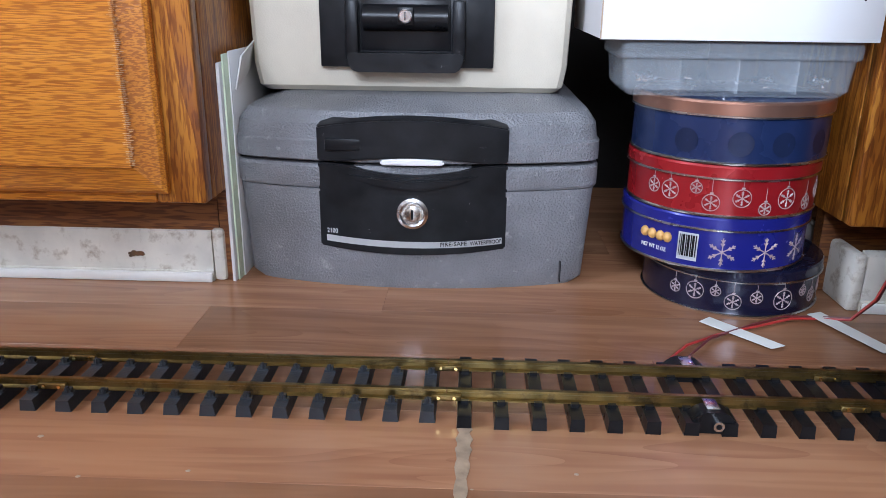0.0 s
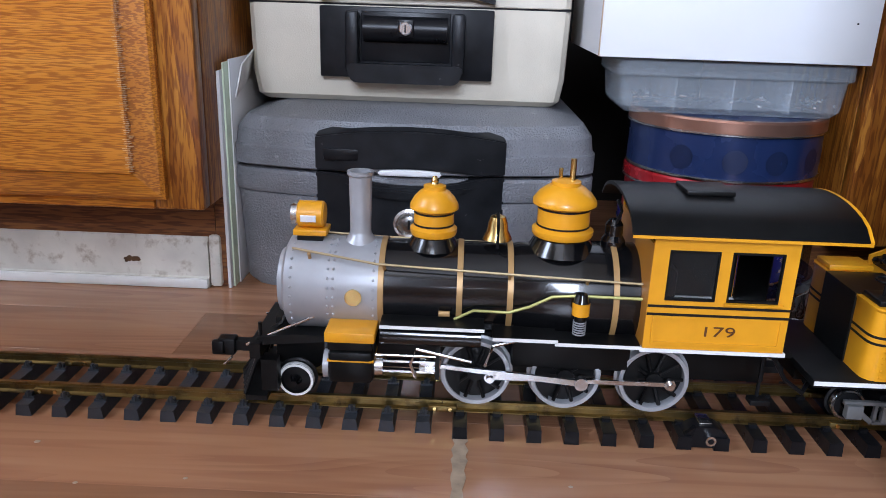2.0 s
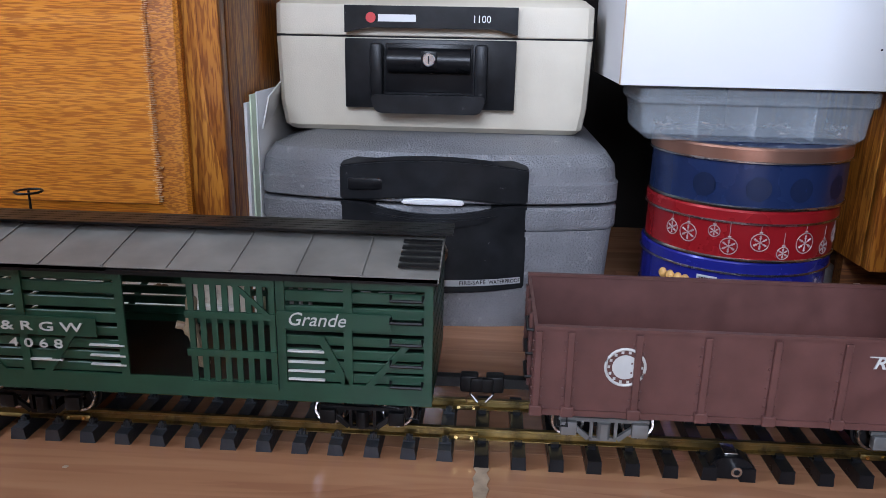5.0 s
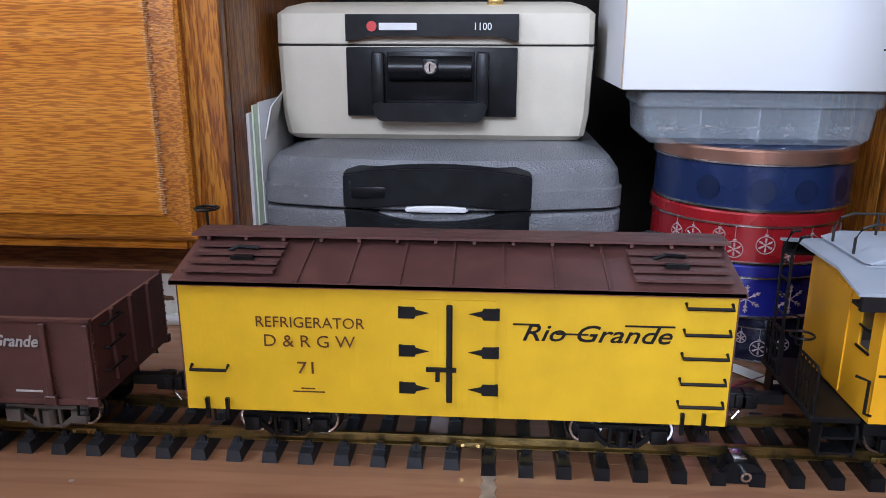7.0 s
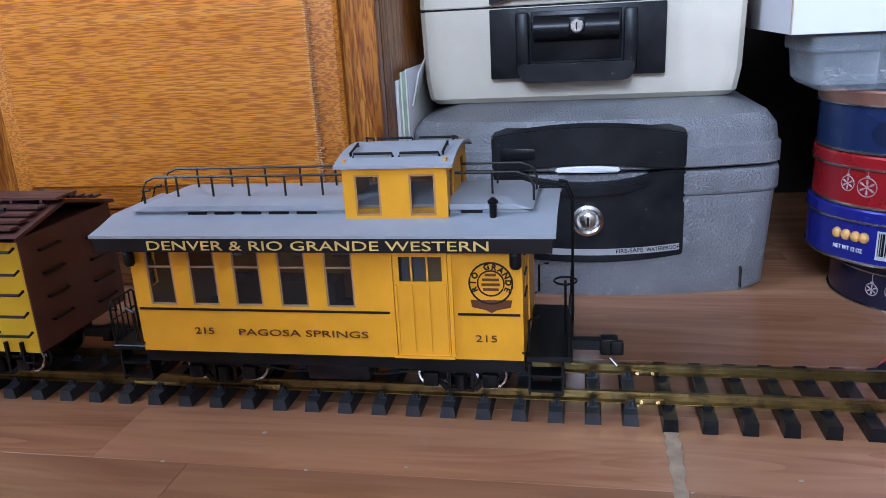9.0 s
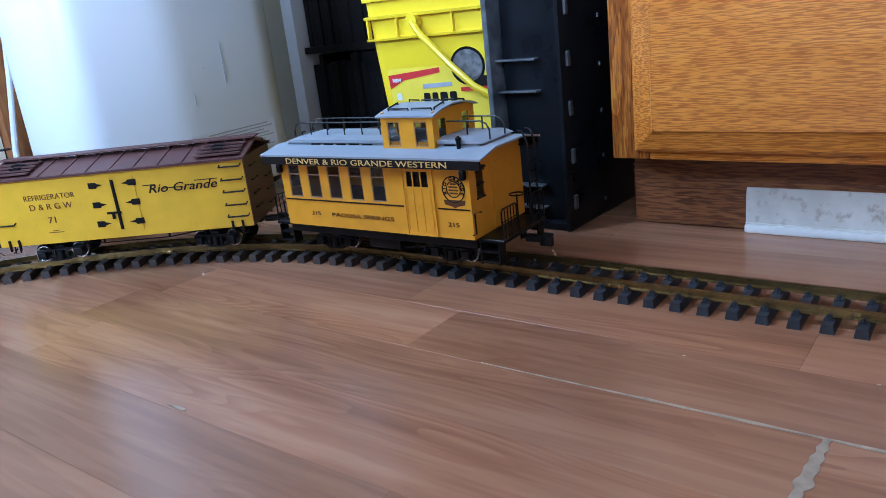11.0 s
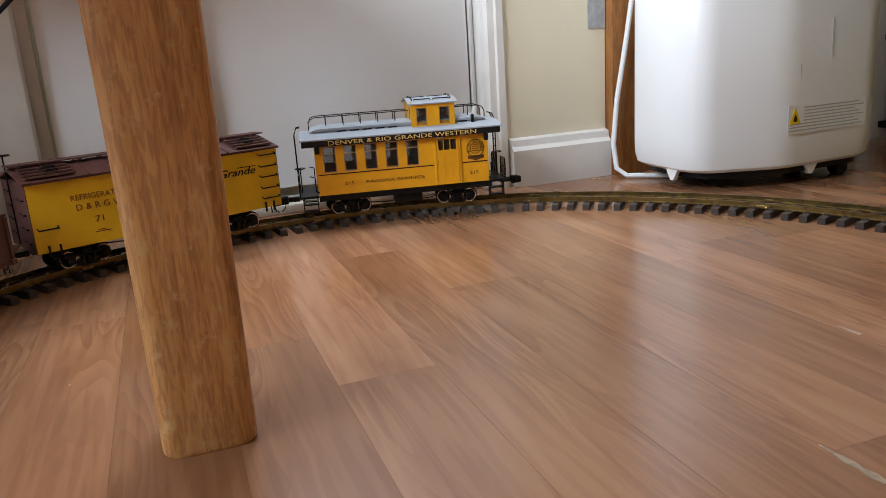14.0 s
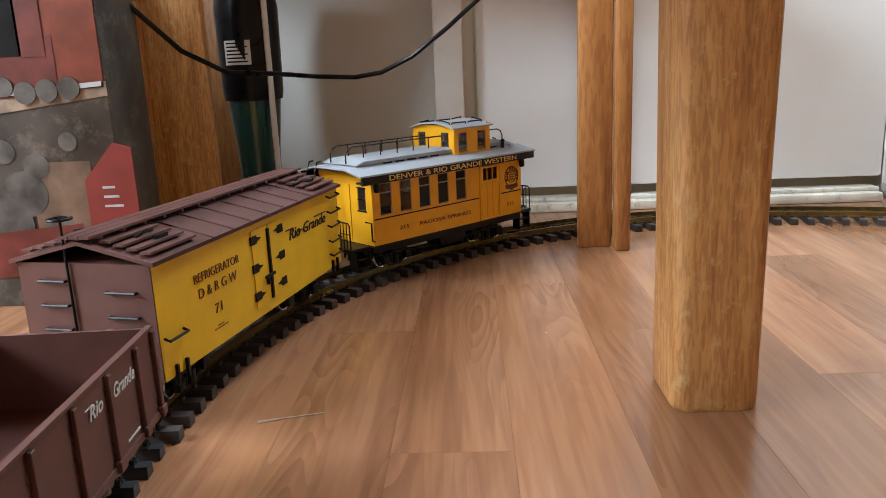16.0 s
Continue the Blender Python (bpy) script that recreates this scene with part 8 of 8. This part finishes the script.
            pn = part("pane", box(bmn(), x - 0.008, x + 0.008, s * (cw - 0.0012) - 0.0002, s * (cw - 0.0012) + 0.0002, 0.1655, 0.1925), M["glass"], wf)
            pn.visible_shadow = False
    for e, x in ((-1, cx0), (1, cx1)):
        x0, x1 = sorted((x, x - e * 0.002))
        part("cupola_end", box(box(box(box(box(bmn(), x0, x1, -cw + 0.0021, cw - 0.0021, 0.1626, 0.1725), x0, x1, -cw + 0.0021, cw - 0.0021, 0.1940, 0.2045), x0, x1, -cw + 0.0021, -0.033, 0.1725, 0.1940), x0, x1, -0.017, 0.017, 0.1725, 0.1940), x0, x1, 0.033, cw - 0.0021, 0.1725, 0.1940), M["caboose"], cu)
        for y in (-0.025, 0.025):
            pn = part("pane", box(bmn(), x - e * 0.001 - 0.0002, x - e * 0.001 + 0.0002, y - 0.008, y + 0.008, 0.1725, 0.1940), M["glass"], cu)
            pn.visible_shadow = False
    n = 10
    arc = [(-0.048 + 0.096 * i / n, 0.2010 + 0.008 * (1 - (2 * i / n - 1) ** 2)) for i in range(n + 1)]
    cr = part("cupola_roof", prism(bmn(), arc + [(y, z - 0.002) for y, z in reversed(arc)], "x", cx0 - 0.005, cx1 + 0.005), M["greyroof"], cu, "pale grey cupola roof")
    for s in (-1, 1):
        for a, b in ((cx0 + 0.006, cx0 + 0.036), (cx1 - 0.036, cx1 - 0.006)):
            grab(cr, [(a, s * 0.034, 0.2040), (a + 0.001, s * 0.034, 0.2075), (b - 0.001, s * 0.034, 0.2075), (b, s * 0.034, 0.2040)], 0.0011)
        for x, q in ((cx0 + 0.004, -1), (cx1 - 0.004, 1)):
            grab(cr, [(x, s * 0.012, 0.2087), (x, s * 0.012, 0.2113), (x, s * 0.032, 0.2077), (x, s * 0.032, 0.2047)], 0.001)
    tan_rail = mat("thin_rail_black", (0.03, 0.028, 0.026), 0.4, 0.5)
    for s in (-1, 1):
        y = s * 0.017
        part("roof_rail", tube(bmn(), [(-0.155, y, 0.168), (-0.155, y, 0.179), (-0.151, y, 0.186), (-0.143, y, 0.189), (cx0 - 0.001, y, 0.189)], 0.0010, 6), tan_rail, roof)
        part("roof_rail", tube(bmn(), [(cx1 + 0.001, y, 0.189), (0.143, y, 0.189), (0.151, y, 0.186), (0.155, y, 0.179), (0.155, y, 0.168)], 0.0010, 6), tan_rail, roof)
        for x in (-0.125, -0.095, -0.065, -0.035, -0.005, 0.125):
            part("rail_post", rod(bmn(), (x, y, 0.172), (x, y, 0.190), 0.0009, seg=6), tan_rail, roof)
    ch = part("smoke_jack", rod(bmn(), (0.128, -0.042, 0.160), (0.128, -0.042, 0.172), 0.0026, seg=12), M["iron"], roof, "black smoke jack")
    part("jack_cap", lathe(bmn(), [(0.003, 0.1715), (0.0038, 0.1725), (0.0038, 0.174), (0.001, 0.1765)], (0.128, -0.042, 0), "z", 12), M["iron"], ch)
    # inside and below
    part("floor_pan", box(bmn(), -h + 0.0021, h - 0.0021, -w + 0.0021, w - 0.0021, 0.058, 0.0605), M["iron"], c)
    part("bench", box(bmn(), -0.13, -0.02, 0.03, 0.055, 0.0606, 0.085), M["interior"], c)
    part("partition", box(bmn(), 0.03, 0.033, -0.057, 0.057, 0.0606, 0.15), M["interior"], c)
    part("sill", box(bmn(), -h, h, -w + 0.004, w - 0.004, 0.049, 0.0578), M["iron"], c)
    part("battery_box", box(bmn(), -0.02, 0.03, -0.05, -0.02, 0.034, 0.0488, 0.002), M["iron"], c)
    for s in (-1, 1):
        part("truss_rod", tube(bmn(), [(-h + 0.02, s * 0.04, 0.05), (-0.04, s * 0.04, 0.036), (0.04, s * 0.04, 0.036), (h - 0.02, s * 0.04, 0.05)], 0.001, 6), M["iron"], c)
    for x in (-0.098, 0.098):
        truck(c, x, M["iron"], 0.046)
    CARS.append((c, 2.0885, 0.098))


locomotive()
tender()
stock_car()
gondola()
reefer()
caboose()


# ---- motion ----
TRAVEL = [(0, -0.632), (0.8, -0.384), (1.0, -0.324), (1.5, -0.167), (2.0, 0.0), (2.5, 0.169), (3.0, 0.3405), (3.5, 0.513), (4.0, 0.684), (4.5, 0.852), (5.75, 1.261), (7.0, 1.669),
          (7.5, 1.832), (8.0, 1.994), (8.2, 2.06), (9.2, 2.395), (10.3, 2.77), (11.0, 3.005), (11.5, 3.187), (12.0, 3.355), (12.5, 3.523), (13.0, 3.693), (13.5, 3.868), (14.0, 4.045), (14.5, 4.225), (15.0, 4.403), (15.5, 4.585), (16.0, 4.766)]


def travelled(t):
    return float(np.interp(t, [a for a, _ in TRAVEL], [b for _, b in TRAVEL]))


def on_line(u):
    """Place and heading (degrees) on the laid line, u metres past the joint at x = 0."""
    v = u + 3.05
    for m, bent, length in LINE:
        if v <= length:
            break
        v -= length
    a = v / RAD
    m = m @ (pose(-RAD * math.sin(a), -RAD + RAD * math.cos(a), 0, 0, 0, math.degrees(a)) if bent else pose(-v, 0, 0))
    return m.translation, math.degrees(m.to_euler().z)


def ride(u, base):
    """The pose of a car whose two pivots, base metres before and behind its middle, follow the line."""
    p, q = on_line(u + base)[0], on_line(u - base)[0]
    d = p - q
    return Matrix.Translation((p + q) / 2) @ pose(0, 0, 0, 0, 0, math.degrees(math.atan2(-d.y, -d.x))), math.degrees(math.atan2(-d.y, -d.x))


def motions():
    steps = [i * 0.25 for i in range(65)]
    for ob, c, base in CARS:
        walk(ob, [(t, ride(travelled(t) - c, base)[0]) for t in steps])
        for tr in [o for o in ob.children if o.name.startswith("truck")]:
            x = tr.matrix_basis.translation.copy()
            rows = []
            for t in [i * 0.5 for i in range(33)]:
                u = travelled(t) - c
                turn = on_line(u - x.x)[1] - ride(u, base)[1]
                rows.append((t, pose(x.x, 0, x.z, 0, 0, (turn + 180) % 360 - 180)))
            walk(tr, rows)
        # driving wheels turn as far as the engine has run; the rods ride on the crank pins
        if ob.name.startswith("steam"):
            fine = [i * 0.1 for i in range(161)]
            for o in ob.children:
                at = o.matrix_basis.translation.copy()
                if o.name.startswith("driver"):
                    walk(o, [(t, pose(*at, 0, -math.degrees(travelled(t) / 0.0262), 0)) for t in fine])
                elif o.name.startswith(("side_rod", "main_rod")):
                    rows = []
                    for t in fine:
                        a = travelled(t) / 0.0262
                        dx, dz = 0.0105 * math.cos(a), 0.0105 * math.sin(a)
                        tip = math.degrees(math.asin((dz - 0.010) / 0.112)) if o.name.startswith("main") else 0.0
                        rows.append((t, pose(at.x + dx, at.y, at.z + dz, 0, -tip, 0)))
                    walk(o, rows)


motions()
